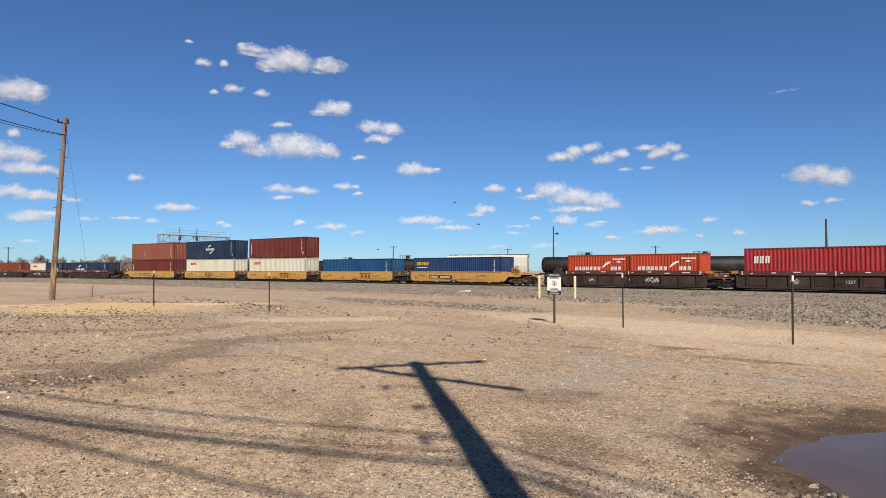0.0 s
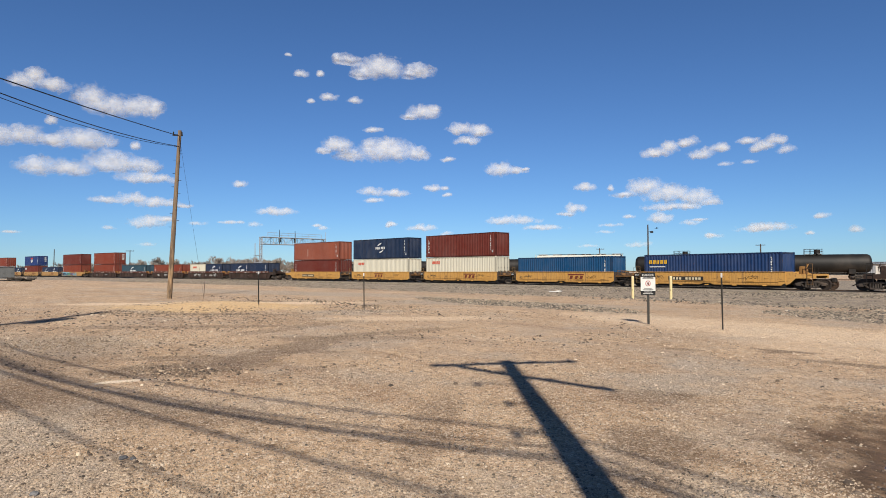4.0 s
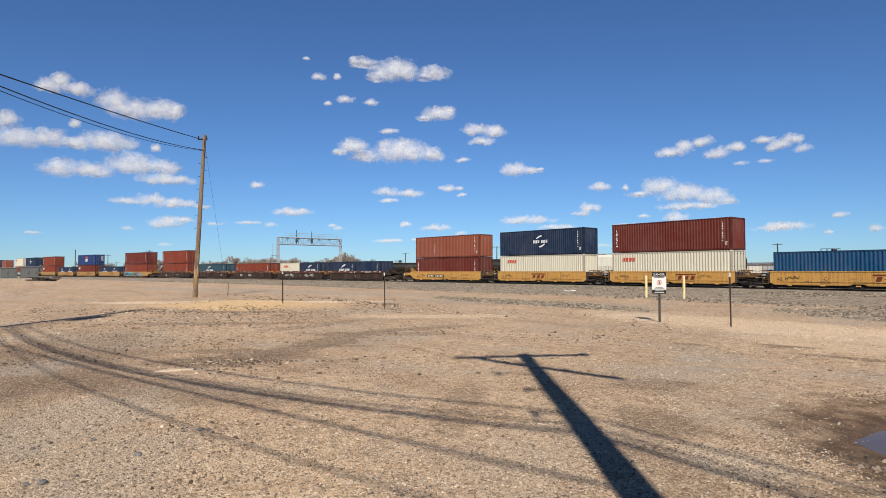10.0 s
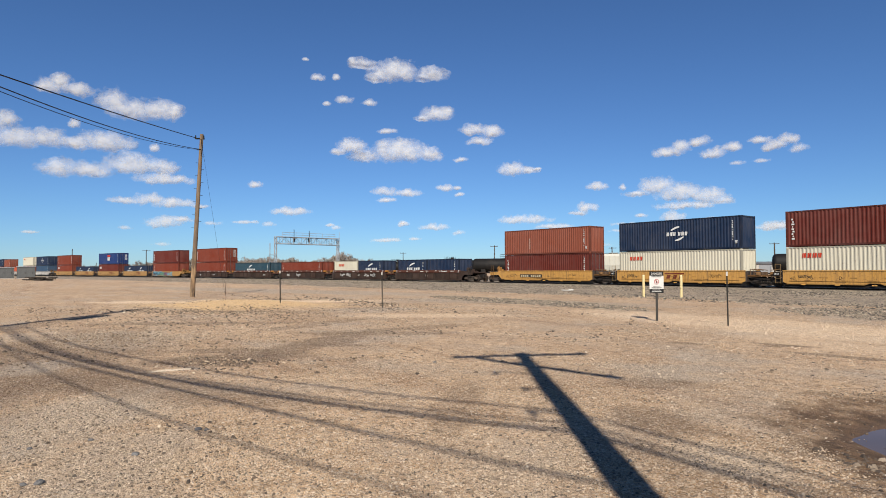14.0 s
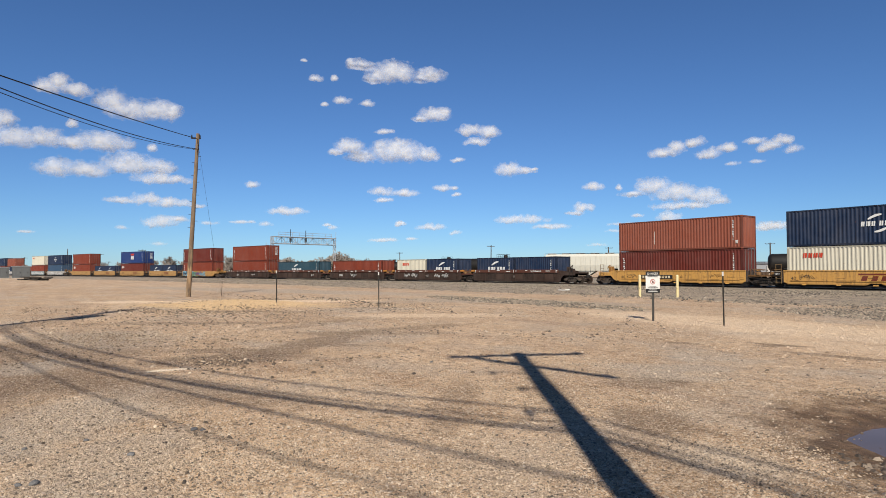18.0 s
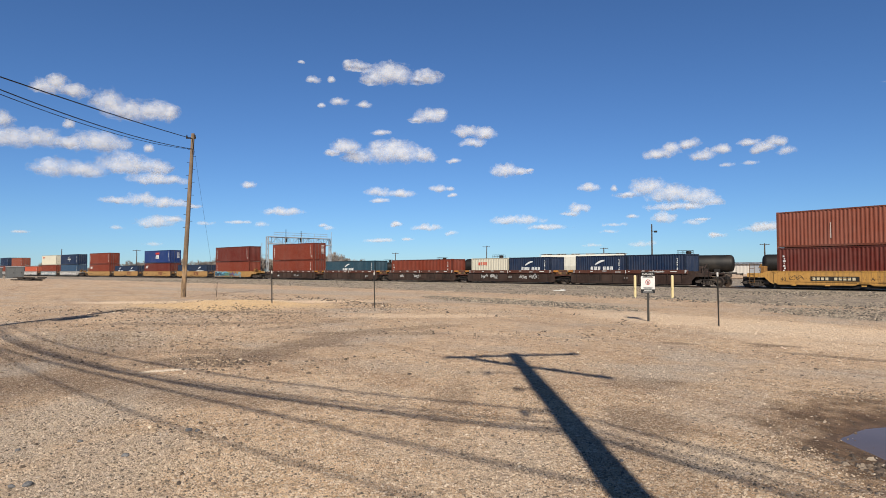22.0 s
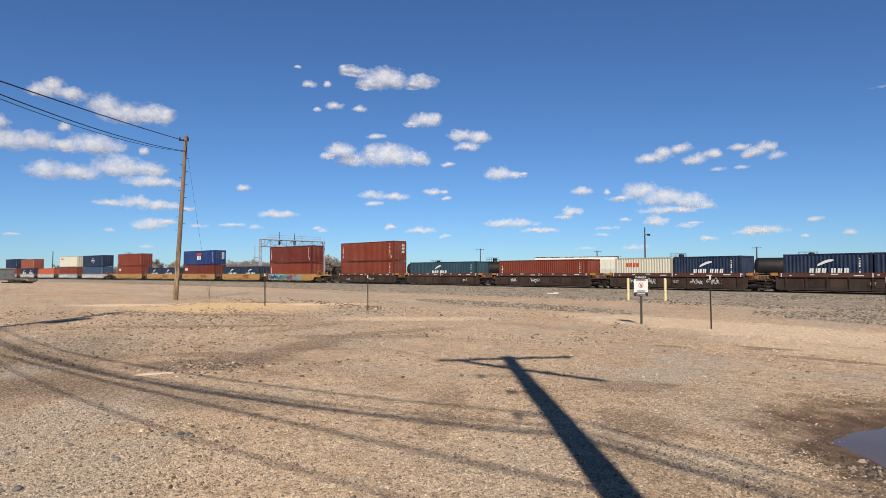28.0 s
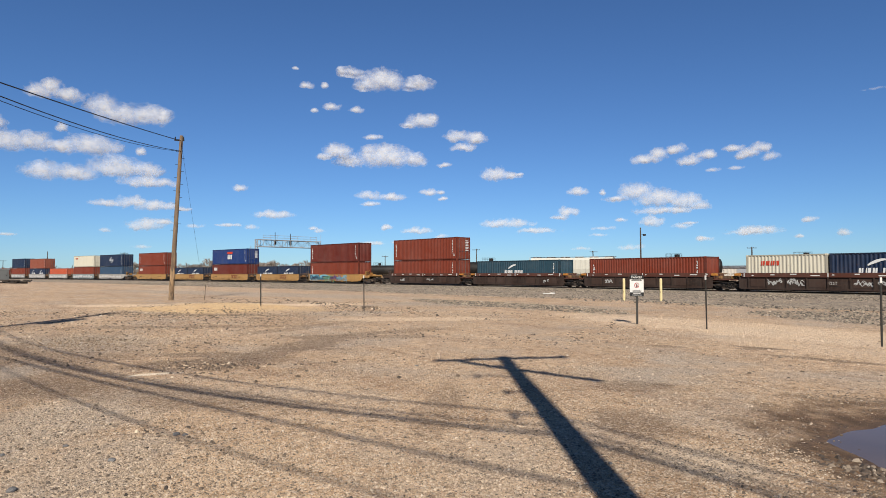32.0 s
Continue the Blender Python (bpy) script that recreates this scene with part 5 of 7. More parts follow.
for k, w in ((0, 0.19), (1, 0.16)):
    part("small_print", prism(bmesh.new(), rect(-w, w, 1.29 + 0.024 * k, 1.305 + 0.024 * k), -0.033, -0.029), SIGN_BLACK, sign)
bm = bmesh.new()
for i in range(24):
    a0, a1 = math.tau * i / 24, math.tau * (i + 1) / 24
    prism(bm, [(0.088 * math.cos(a0), 1.14 + 0.088 * math.sin(a0)), (0.088 * math.cos(a1), 1.14 + 0.088 * math.sin(a1)), (0.07 * math.cos(a1), 1.14 + 0.07 * math.sin(a1)), (0.07 * math.cos(a0), 1.14 + 0.07 * math.sin(a0))], -0.035, -0.029)
prism(bm, [(-0.06, 1.19), (-0.05, 1.2), (0.06, 1.09), (0.05, 1.08)], -0.036, -0.029)
part("prohibition_ring", bm, SIGN_RED, sign, "red prohibition ring with a slash")
part("pictogram", prism(bmesh.new(), [(-0.012, 1.085), (0.018, 1.085), (0.03, 1.14), (0.008, 1.195), (-0.025, 1.15)], -0.033, -0.029), SIGN_BLACK, sign)

for ob in sign.children:
    if ob.name.split(".")[0] != "post":
        ob.scale = (ob.scale[0] * 0.83, ob.scale[1] * (0.96 if ob is lt else 1), ob.scale[2] * (1 if ob is lt else 0.96))
        ob.location.z = 0.121 + ob.location.z * 0.96

# yellow pipe bollards
for x, y in ((-23.99, 28.63), (-22.33, 29.77)):
    b = empty("bollard", "pale yellow painted steel pipe bollard", "bollard", "pair of bollards")
    b.location = (x, y, 0.03)
    bm = rod(bmesh.new(), (0, 0, -0.2), (0, 0, 1.22), 0.075, sides=20)
    part("pipe", bm, YELLOW, b, "", (0.78, 0.64, 0.34))
    bm = bmesh.new()
    bmesh.ops.create_uvsphere(bm, u_segments=16, v_segments=8, radius=0.075, matrix=Matrix.Translation((0, 0, 1.22)) @ Matrix.Diagonal((1, 1, 0.6, 1)))
    part("cap", bm, YELLOW, b, "", (0.85, 0.72, 0.45))
bm = boxed(-0.42, 0.3, -0.1, 0.1, 0.0, 0.06, bevel=0.02)
box(bm, 0.1, 0.45, -0.05, 0.15, 0.03, 0.12, bevel=0.02)
deb = tagged(part("plank", bm, WHITE), "bleached white board lying on the gravel", "board")
deb.location, deb.rotation_euler = (-33.9, 32.1, 0.05), (0, 0.03, radians(35))


# ---- signal gantry over the far tracks ----
def lattice(bm, a, b, w, h, bays, r=0.035, posts=True):
    """A box girder of round bars from a to b; w across, h up."""
    a, b = Vector(a), Vector(b)
    d = (b - a).normalized()
    up = Vector((0, 0, 1)) if abs(d.z) < 0.7 else Vector((0, 1, 0))
    side = d.cross(up).normalized() * w / 2
    up = up * h / 2
    corners = (side + up, side - up, -side - up, -side + up)
    for c in corners:
        rod(bm, a + c, b + c, r * 2.0, sides=6)
    for i in range(bays):
        p, q = a.lerp(b, i / bays), a.lerp(b, (i + 1) / bays)
        for j in range(4):
            c0, c1 = corners[j], corners[(j + 1) % 4]
            rod(bm, p + c0, p + c1, r, sides=5)
            rod(bm, p + (c0 if i % 2 else c1), q + (c1 if i % 2 else c0), r, sides=5)
    return bm


GL, GR = at_bearing(-73.0, 125), at_bearing(-67.5, 132)
GANTRY_STEEL = plain("gantry_steel", (0.37, 0.385, 0.41), 0.55, metal=0.1, vary=0.25, scale=0.8)
gantry = empty("signal_gantry", "grey galvanised lattice signal gantry spanning the far tracks", "signal gantry")
part("beam", lattice(bmesh.new(), GL + Vector((0, 0, 7.5)), GR + Vector((0, 0, 7.5)), 1.2, 1.35, 12, 0.04), GANTRY_STEEL, gantry)
part("leg", lattice(bmesh.new(), GL + Vector((0, 0, -0.2)), GL + Vector((0, 0, 8.1)), 0.42, 0.42, 12, 0.026), GANTRY_STEEL, gantry)
part("leg", lattice(bmesh.new(), GR + Vector((0, 0, -0.2)), GR + Vector((0, 0, 8.1)), 0.42, 0.42, 12, 0.026), GANTRY_STEEL, gantry)
bm = bmesh.new()
ga = GL.lerp(GR, 0.1)
for z in (8.65, 9.1):
    rod(bm, ga + Vector((0, 0, z)), GR.lerp(GL, 0.05) + Vector((0, 0, z)), 0.035, sides=6)
for i in range(9):
    p = ga.lerp(GR.lerp(GL, 0.05), i / 8)
    rod(bm, p + Vector((0, 0, 8.1)), p + Vector((0, 0, 9.1)), 0.03, sides=6)
part("walkway_railing", bm, GANTRY_STEEL, gantry)
bm = bmesh.new()
gm = GL.lerp(GR, 0.5)
box(bm, -0.4, 0.4, -7.0, 7.0, 8.16, 8.22)
walkway = part("walkway", bm, GANTRY_STEEL, gantry)
walkway.location = (gm.x, gm.y, 0)
walkway.rotation_euler = (0, 0, math.atan2((GR - GL).y, (GR - GL).x) - math.pi / 2)
for f, zt in ((0.28, 9.75), (0.52, 9.6)):
    p = GL.lerp(GR, f)
    bm = rod(bmesh.new(), p + Vector((0, 0, 6.9)), p + Vector((0, 0, zt)), 0.06, sides=8)
    part("signal_mast", bm, BLACK, gantry)
    bm = boxed(-0.16, 0.16, -0.18, 0.18, -0.42, 0.42, bevel=0.04)
    for z in (-0.25, 0.0, 0.25):
        rod(bm, (0.15, 0, z), (0.34, 0, z), 0.09, sides=10)
    head = part("signal_head", bm, BLACK, gantry, "black signal head")
    head.location = p + Vector((0, 0, 7.7))
    head.rotation_euler = (0, 0, radians(15))
p = GR + Vector((0.7, 0, 0))
part("aerial", rod(bmesh.new(), p + Vector((0, 0, 7.0)), p + Vector((0, 0, 9.6)), 0.04, sides=6), GANTRY_STEEL, gantry)
bm = bmesh.new()
for dx in (-0.25, 0.25):
    rod(bm, GL + Vector((-1.0 + dx, -0.8, 0.0)), GL + Vector((-1.0 + dx, -0.8, 7.0)), 0.03, sides=6)
for i in range(20):
    rod(bm, GL + Vector((-1.25, -0.8, 0.3 + i * 0.33)), GL + Vector((-0.75, -0.8, 0.3 + i * 0.33)), 0.018, sides=5)
for z in (3.2, 4.6):
    box(bm, GL.x - 1.6, GL.x + 0.2, GL.y - 0.9, GL.y + 0.2, z, z + 0.08)
part("ladder", bm, GANTRY_STEEL, gantry)


# ---- wagons standing on the siding behind ----
SIDING = Vector((-61.1, 102.1, 0.0))
SIDING_DIR = Vector((0.858, 0.5135, 0.0))
SIDING_TURN = math.atan2(SIDING_DIR.y, SIDING_DIR.x)
TANK = plain("tank_black", (0.011, 0.0095, 0.0085), 0.6, vary=0.4, scale=0.8, dirt=(0.035, 0.028, 0.022))
HOPPER = painted("hopper_paint", rough=0.6, rust_from=0.64, streak=0.3)


def siding_pose(u):
    q = SIDING + SIDING_DIR * u
    return pose(q.x, q.y, 0, 0, 0, math.degrees(SIDING_TURN))


for off in (-0.7175, 0.7175):
    bm = boxed(-140, 70, off - 0.036, off + 0.036, -0.03, RAIL_TOP)
    r = tagged(part("siding_rail", bm, RAIL_SIDE), "rusty rail of the siding", "rail", "siding rails", "structure")
    r.matrix_basis = siding_pose(0)


def tank_wagon():
    """A black tank wagon, 16.7 m over the ends."""
    c = empty("tank_wagon", "black tank wagon with a railed platform on top", "tank wagon", "tank wagons on the siding")
    bm = bmesh.new()
    k, prev = 40, None
    prof = [(-8.0, 0.02), (-7.97, 0.6), (-7.88, 1.02), (-7.72, 1.3), (-7.5, 1.45), (-7.25, 1.5), (7.25, 1.5), (7.5, 1.45), (7.72, 1.3), (7.88, 1.02), (7.97, 0.6), (8.0, 0.02)]
    for x, r in prof:
        ring = [bm.verts.new((x, r * math.cos(math.tau * i / k), 2.68 + r * math.sin(math.tau * i / k))) for i in range(k)]
        if prev:
            for i in range(k):
                f = bm.faces.new((prev[i], prev[(i + 1) % k], ring[(i + 1) % k], ring[i]))
                f.smooth = True
        else:
            bm.faces.new(ring)
        prev = ring
    bm.faces.new(prev)
    bmesh.ops.recalc_face_normals(bm, faces=bm.faces)
    part("shell", bm, TANK, c)
    for x in (-5.2, 5.2):
        bm = boxed(x - 0.5, x + 0.5, -1.3, 1.3, 1.0, 1.75, bevel=0.05)
        part("saddle", bm, BLACK, c)
        link_part("bolster", BOLSTER, c).location = (x + math.copysign(1.0, x), 0, 0)
        for me in SIDE_FRAMES:
            link_part("side_frame", me, c).location = (x + math.copysign(1.0, x), 0, 0)
        for dx in (-0.89, 0.89):
            link_part("wheelset", WHEELSET, c).location = (x + math.copysign(1.0, x) + dx, 0, RAIL_TOP + WHEEL_R)
    part("stub_sill", boxed(-8.3, 8.3, -0.3, 0.3, 0.85, 1.15), BLACK, c)
    bm = boxed(-1.3, 1.3, -0.85, 0.85, 4.22, 4.27)
    part("platform", bm, GALV, c)
    bm = bmesh.new()
    for x in (-1.3, -0.45, 0.45, 1.3):
        for y in (-0.85, 0.85):
            rod(bm, (x, y, 4.2), (x, y, 5.05), 0.025, sides=5)
    for z in (4.65, 5.05):
        for y in (-0.85, 0.85):
            rod(bm, (-1.3, y, z), (1.3, y, z), 0.022, sides=5)
        for x in (-1.3, 1.3):
            rod(bm, (x, -0.85, z), (x, 0.85, z), 0.022, sides=5)
    part("railing", bm, BLACK, c)
    bm = rod(bmesh.new(), (0.55, 0, 4.1), (0.55, 0, 4.95), 0.45, sides=16)
    part("dome", bm, TANK, c)
    for sx in (-1, 1):
        bm = bmesh.new()
        for y in (-0.25, 0.25):
            rod(bm, (sx * 0.3 + y, -1.58, 1.0), (sx * 0.3 + y, -1.0, 4.25), 0.02, sides=5)
        for i in range(9):
            u = i / 8
            rod(bm, (sx * 0.3 - 0.25, -1.58 + 0.58 * u, 1.0 + 3.25 * u), (sx * 0.3 + 0.25, -1.58 + 0.58 * u, 1.0 + 3.25 * u), 0.015, sides=5)
        part("ladder", bm, BLACK, c)
        bm = bmesh.new()
        for x in (7.6, 8.2):
            rod(bm, (sx * x, -1.2, 0.9), (sx * x, -1.2, 2.1), 0.025, sides=5)
        rod(bm, (sx * 7.6, -1.2, 2.1), (sx * 8.2, -1.2, 2.1), 0.025, sides=5)
        part("end_rail", bm, BLACK, c)
        coupler(sx * 8.1, sx, c)
    return c


first = tank_wagon()
first.matrix_basis = siding_pose(10.05)
copy_thing(first, siding_pose(-10.15))
for az, d, turn in ((-52.0, 141, 38), (-57.2, 166, 42), (-62.2, 203, 44), (-65.9, 238, 45)):
    q = at_bearing(az, d)
    copy_thing(first, pose(q.x, q.y, 0, 0, 0, turn))

hop = empty("hopper_wagon", "cream covered hopper wagon with a dark roof walkway", "hopper wagon")
hop.matrix_basis = siding_pose(-28.6)
bm = bmesh.new()
body = [(-1.3, 1.35), (-1.55, 2.4), (-1.56, 4.1), (-1.2, 4.55), (1.2, 4.55), (1.56, 4.1), (1.55, 2.4), (1.3, 1.35)]
va = [bm.verts.new((-7.9, y, z)) for y, z in body]
vb = [bm.verts.new((7.9, y, z)) for y, z in body]
bm.faces.new(va)
bm.faces.new(vb[::-1])
for i in range(8):
    bm.faces.new((va[i], vb[i], vb[(i + 1) % 8], va[(i + 1) % 8]))
bmesh.ops.recalc_face_normals(bm, faces=bm.faces)
part("body", bm, HOPPER, hop, "", (0.62, 0.6, 0.52))
for i in range(17):
    x = -7.8 + 15.6 * i / 16
    part("side_post", boxed(x - 0.05, x + 0.05, -1.62, -1.54, 1.4, 4.1), HOPPER, hop, "", (0.6, 0.58, 0.5))
for k in range(3):
    x = -4.6 + 4.6 * k
    bm = bmesh.new()
    prism(bm, [(x - 1.9, 1.4), (x + 1.9, 1.4), (x + 0.45, 0.5), (x - 0.45, 0.5)], -1.1, 1.1)
    part("hopper_bay", bm, HOPPER, hop, "", (0.5, 0.48, 0.42))
part("roof_walk", boxed(-8.2, 8.2, -0.75, 0.75, 4.66, 4.72), BLACK, hop)
bm = bmesh.new()
for i in range(6):
    x = -7.0 + 2.8 * i
    box(bm, x - 0.06, x + 0.06, -0.75, 0.75, 4.54, 4.67)
    box(bm, x - 0.8, x + 0.8, -0.35, 0.35, 4.55, 4.78, bevel=0.04)
part("hatch", bm, GALV, hop)
for sx in (-1, 1):
    part("end_slope", prism(bmesh.new(), [(sx * 6.0, 1.4), (sx * 7.9, 1.4), (sx * 7.9, 1.9), (sx * 7.4, 1.9)][::sx], -1.2, 1.2), HOPPER, hop, "", (0.55, 0.53, 0.46))
    bm = bmesh.new()
    for y in (-1.3, -0.9):
        rod(bm, (sx * 8.25, y, 0.8), (sx * 8.25, y, 4.7), 0.025, sides=5)
    for i in range(11):
        rod(bm, (sx * 8.25, -1.3, 0.9 + i * 0.37), (sx * 8.25, -0.9, 0.9 + i * 0.37), 0.018, sides=5)
    part("ladder", bm, HOPPER, hop, "", (0.6, 0.58, 0.5))
    part("stub_sill", boxed(min(sx * 5.5, sx * 8.3), max(sx * 5.5, sx * 8.3), -0.3, 0.3, 0.85, 1.2), BLACK, hop)
    link_part("bolster", BOLSTER, hop).location = (sx * 6.6, 0, 0)
    for me in SIDE_FRAMES:
        link_part("side_frame", me, hop).location = (sx * 6.6, 0, 0)
    for dx in (-0.89, 0.89):
        link_part("wheelset", WHEELSET, hop).location = (sx * 6.6 + dx, 0, RAIL_TOP + WHEEL_R)


# ---- distant poles, sheds, cabinets and trees ----
FAR_WOOD = plain("far_pole_wood", (0.075, 0.06, 0.05), 0.9, vary=0.3, scale=1.0)


def far_pole(az, el, h, arms=1, lean=0.0, thick=0.15, lamp=False, label="distant wooden power pole with a crossarm"):
    dist = (h - 1.6) / math.tan(radians(el))
    p = empty("power_pole", label, "power pole", "distant power poles")
    q = at_bearing(az, dist)
    p.location = q
    p.rotation_euler = (0, 0, radians(-az))
    part("shaft", rod(bmesh.new(), (0, 0, -0.2), (lean, 0, h), thick * 1.25, thick * 0.85, sides=10), FAR_WOOD, p)
    for i in range(arms):
        z = h - 0.35 - 0.9 * i
        bm = boxed(-1.25, 1.25, -0.2, -0.08, z - 0.07, z + 0.07)
        arm = part("crossarm", bm, FAR_WOOD, p)
        for x in (-1.1, -0.4, 0.4, 1.1):
            part("insulator", rod(bmesh.new(), (x, -0.14, z + 0.07), (x, -0.14, z + 0.25), 0.06, 0.04, sides=6), BLACK, arm)
    if lamp:
        bm = rod(bmesh.new(), (0, -0.05, h * 0.86), (0.7, -0.1, h * 0.87), 0.05, sides=6)
        box(bm, 0.5, 1.2, -0.35, 0.15, h * 0.84, h * 0.875, bevel=0.05)
        part("floodlight", bm, BLACK, p, "dark floodlight on a bracket")
    return p


far_pole(-38.5, 4.0, 12.2, 0, lamp=True, thick=0.17, label="tall wooden pole carrying a floodlight")
far_pole(-17.0, 4.05, 12.0, 0, thick=0.22, label="tall bare grey wooden pole")
far_pole(-29.7, 2.16, 9.0, 1, thick=0.2)
far_pole(-42.55, 2.0, 9.0, 1, lean=-0.2, thick=0.18)
far_pole(-53.15, 2.25, 9.5, 1, lean=0.15)
far_pole(-61.55, 1.63, 8.5, 1)
far_pole(-83.47, 1.75, 9.0, 1)
far_pole(-86.5, 1.36, 9.0, 1)
far_pole(-88.8, 1.74, 10.0, 0, lean=0.1, label="tall distant wooden pole")
far_pole(-91.6, 1.03, 8.0, 1)
far_pole(-85.9, 0.75, 6.5, 1)
far_pole(-87.1, 0.66, 6.0, 0, label="short distant wooden pole")

shed_wall = painted("shed_sheet", rough=0.6, rust_from=0.7, streak=0.2)
shed = empty("warehouse", "long low off-white metal warehouse beyond the siding", "warehouse")
q0, q1 = at_bearing(-36, 250), at_bearing(-8, 235)
mid = (q0 + q1) / 2
length = (q1 - q0).length
shed.location = mid
shed.rotation_euler = (0, 0, math.atan2((q1 - q0).y, (q1 - q0).x))
part("wall", corrugated(bmesh.new(), length, 0, 3.5, 0, -1, 0.06, -length / 2, pitch=1.2), shed_wall, shed, "", (0.62, 0.58, 0.52))
part("wall", boxed(-length / 2, length / 2, 0.1, 16, 0, 3.45), shed_wall, shed, "", (0.6, 0.57, 0.52))
bm = bmesh.new()
v = [bm.verts.new(c) for c in ((-length / 2 - 0.4, -0.5, 3.5), (length / 2 + 0.4, -0.5, 3.5), (length / 2 + 0.4, 8, 4.3), (-length / 2 - 0.4, 8, 4.3), (-length / 2 - 0.4, 16.5, 3.5), (length / 2 + 0.4, 16.5, 3.5))]
bm.faces.new(v[:4])
bm.faces.new((v[3], v[2], v[5], v[4]))
bmesh.ops.solidify(bm, geom=bm.faces[:], thickness=0.15)
part("roof", bm, GALV, shed)
for i in range(7):
    x = -length / 2 + length * (i + 0.5) / 7
    part("roller_door", boxed(x - 2.0, x + 2.0, -0.1, 0.0, 0, 3.0), shed_wall, shed, "", (0.35, 0.36, 0.38))

# equipment cabinets beside the line, far off
CABINET = plain("cabinet_grey", (0.13, 0.135, 0.135), 0.5, vary=0.2, scale=1.2)
for az0, az1, d, h, dep in ((-93.6, -92.55, 160, 2.3, 2.4), (-92.3, -91.2, 158, 2.5, 2.6)):
    a, b = at_bearing(az0, d), at_bearing(az1, d)
    c = empty("equipment_cabinet", "grey metal signal equipment cabinet beside the line", "cabinet", "signal cabinets")
    c.location = (a + b) / 2
    c.rotation_euler = (0, 0, math.atan2((b - a).y, (b - a).x) + 0.1)
    w = (b - a).length / 2
    part("body", boxed(-w, w, 0, dep, 0.15, h, bevel=0.03), CABINET, c)
    part("base", boxed(-w - 0.1, w + 0.1, -0.1, dep + 0.1, -0.1, 0.15), plain("concrete_base", (0.4, 0.38, 0.35), 0.9) if "concrete_base" not in bpy.data.materials else bpy.data.materials["concrete_base"], c)
    part("roof", boxed(-w - 0.12, w + 0.12, -0.15, dep + 0.12, h, h + 0.1, bevel=0.02), GALV, c)
    for x in (-w * 0.45, w * 0.45):
        d_ = part("door", boxed(x - w * 0.36, x + w * 0.36, -0.04, 0.0, 0.3, h - 0.25, bevel=0.01), CABINET, c)
        part("handle", boxed(x + w * 0.22, x + w * 0.27, -0.08, -0.04, 1.1, 1.35), BLACK, d_)
bm = bmesh.new()
for i in range(26):
    a = random.uniform(-0.2, 0.2)
    m4 = Matrix.Translation((random.uniform(-4.5, 4.5), random.uniform(-1.2, 1.2), 0.12 + 0.2 * (i % 3))) @ Matrix.Rotation(a, 4, "Z") @ Matrix.Diagonal((2.5, 0.23, 0.19, 1))
    bmesh.ops.create_cube(bm, size=1.0, matrix=m4)
pile = tagged(part("sleeper_pile", bm, bpy.data.materials["creosoted_timber"]), "low pile of old dark sleepers on the dirt", "timber pile", kind="stuff")
pile.location, pile.rotation_euler = (-124.5, -1.7, 0.0), (0, 0, radians(20))

dome = empty("storage_tank", "white domed storage tank behind bare trees", "tank")
dome.location = at_bearing(-74.4, 300)
part("wall", rod(bmesh.new(), (0, 0, 0), (0, 0, 4.5), 3.2, sides=32), WHITE, dome)
bm = bmesh.new()
bmesh.ops.create_uvsphere(bm, u_segments=32, v_segments=12, radius=3.2, matrix=Matrix.Translation((0, 0, 4.5)) @ Matrix.Diagonal((1, 1, 0.5, 1)))
part("dome", bm, WHITE, dome)

BARK = plain("winter_bark", (0.19, 0.155, 0.13), 0.95, vary=0.3, scale=0.6)
TWIG = plain("winter_twigs", (0.3, 0.26, 0.225), 0.95, vary=0.35, scale=0.5)


def bare_tree(seed, h):
    """A leafless tree: tapered trunk, forking limbs and a crown of fine twigs."""
    rng = random.Random(seed)
    verts, faces, tw_v, tw_f = [], [], [], []

    def limb(a, b, r0, r1, fine):
        vv, ff = (tw_v, tw_f) if fine else (verts, faces)
        d = (b - a)
        if d.length < 1e-4:
            return
        u = d.orthogonal().normalized()
        w = d.normalized().cross(u)
        k = 3 if fine else 6
        o = len(vv)
        for c, r in ((a, r0), (b, r1)):
            for j in range(k):
                vv.append(c + (u * math.cos(math.tau * j / k) + w * math.sin(math.tau * j / k)) * r)
        for j in range(k):
            ff.append((o + j, o + (j + 1) % k, o + k + (j + 1) % k, o + k + j))

    def grow(a, d, ln, r, depth):
        b = a + d * ln
        limb(a, b, max(r, 0.034), max(r * 0.68, 0.022), depth >= 3)
        if depth == 6:
            return
        n = 3
        for i in range(n):
            nd = (d + Vector((rng.uniform(-1, 1), rng.uniform(-1, 1), rng.uniform(-0.3, 0.7))) * 0.75).normalized()
            grow(a + d * ln * rng.uniform(0.6, 1.0), nd, ln * rng.uniform(0.6, 0.82), r * 0.6, depth + 1)

    for i in range(4):
        lean = Vector((rng.uniform(-0.5, 0.5), rng.uniform(-0.5, 0.5), 1)).normalized()
        grow(Vector((rng.uniform(-0.6, 0.6), rng.uniform(-0.6, 0.6), -0.2)), lean, h * rng.uniform(0.2, 0.3), h * 0.02, 1)
    t = empty("tree", "leafless brown tree in winter at the edge of town", "tree", "distant bare trees")
    for nm, v, f, mt in (("trunk", verts, faces, BARK), ("crown", tw_v, tw_f, TWIG)):
        me = bpy.data.meshes.new(nm)
        me.from_pydata([tuple(c) for c in v], [], f)
        me.materials.append(mt)
        link_part(nm, me, t)
    return t


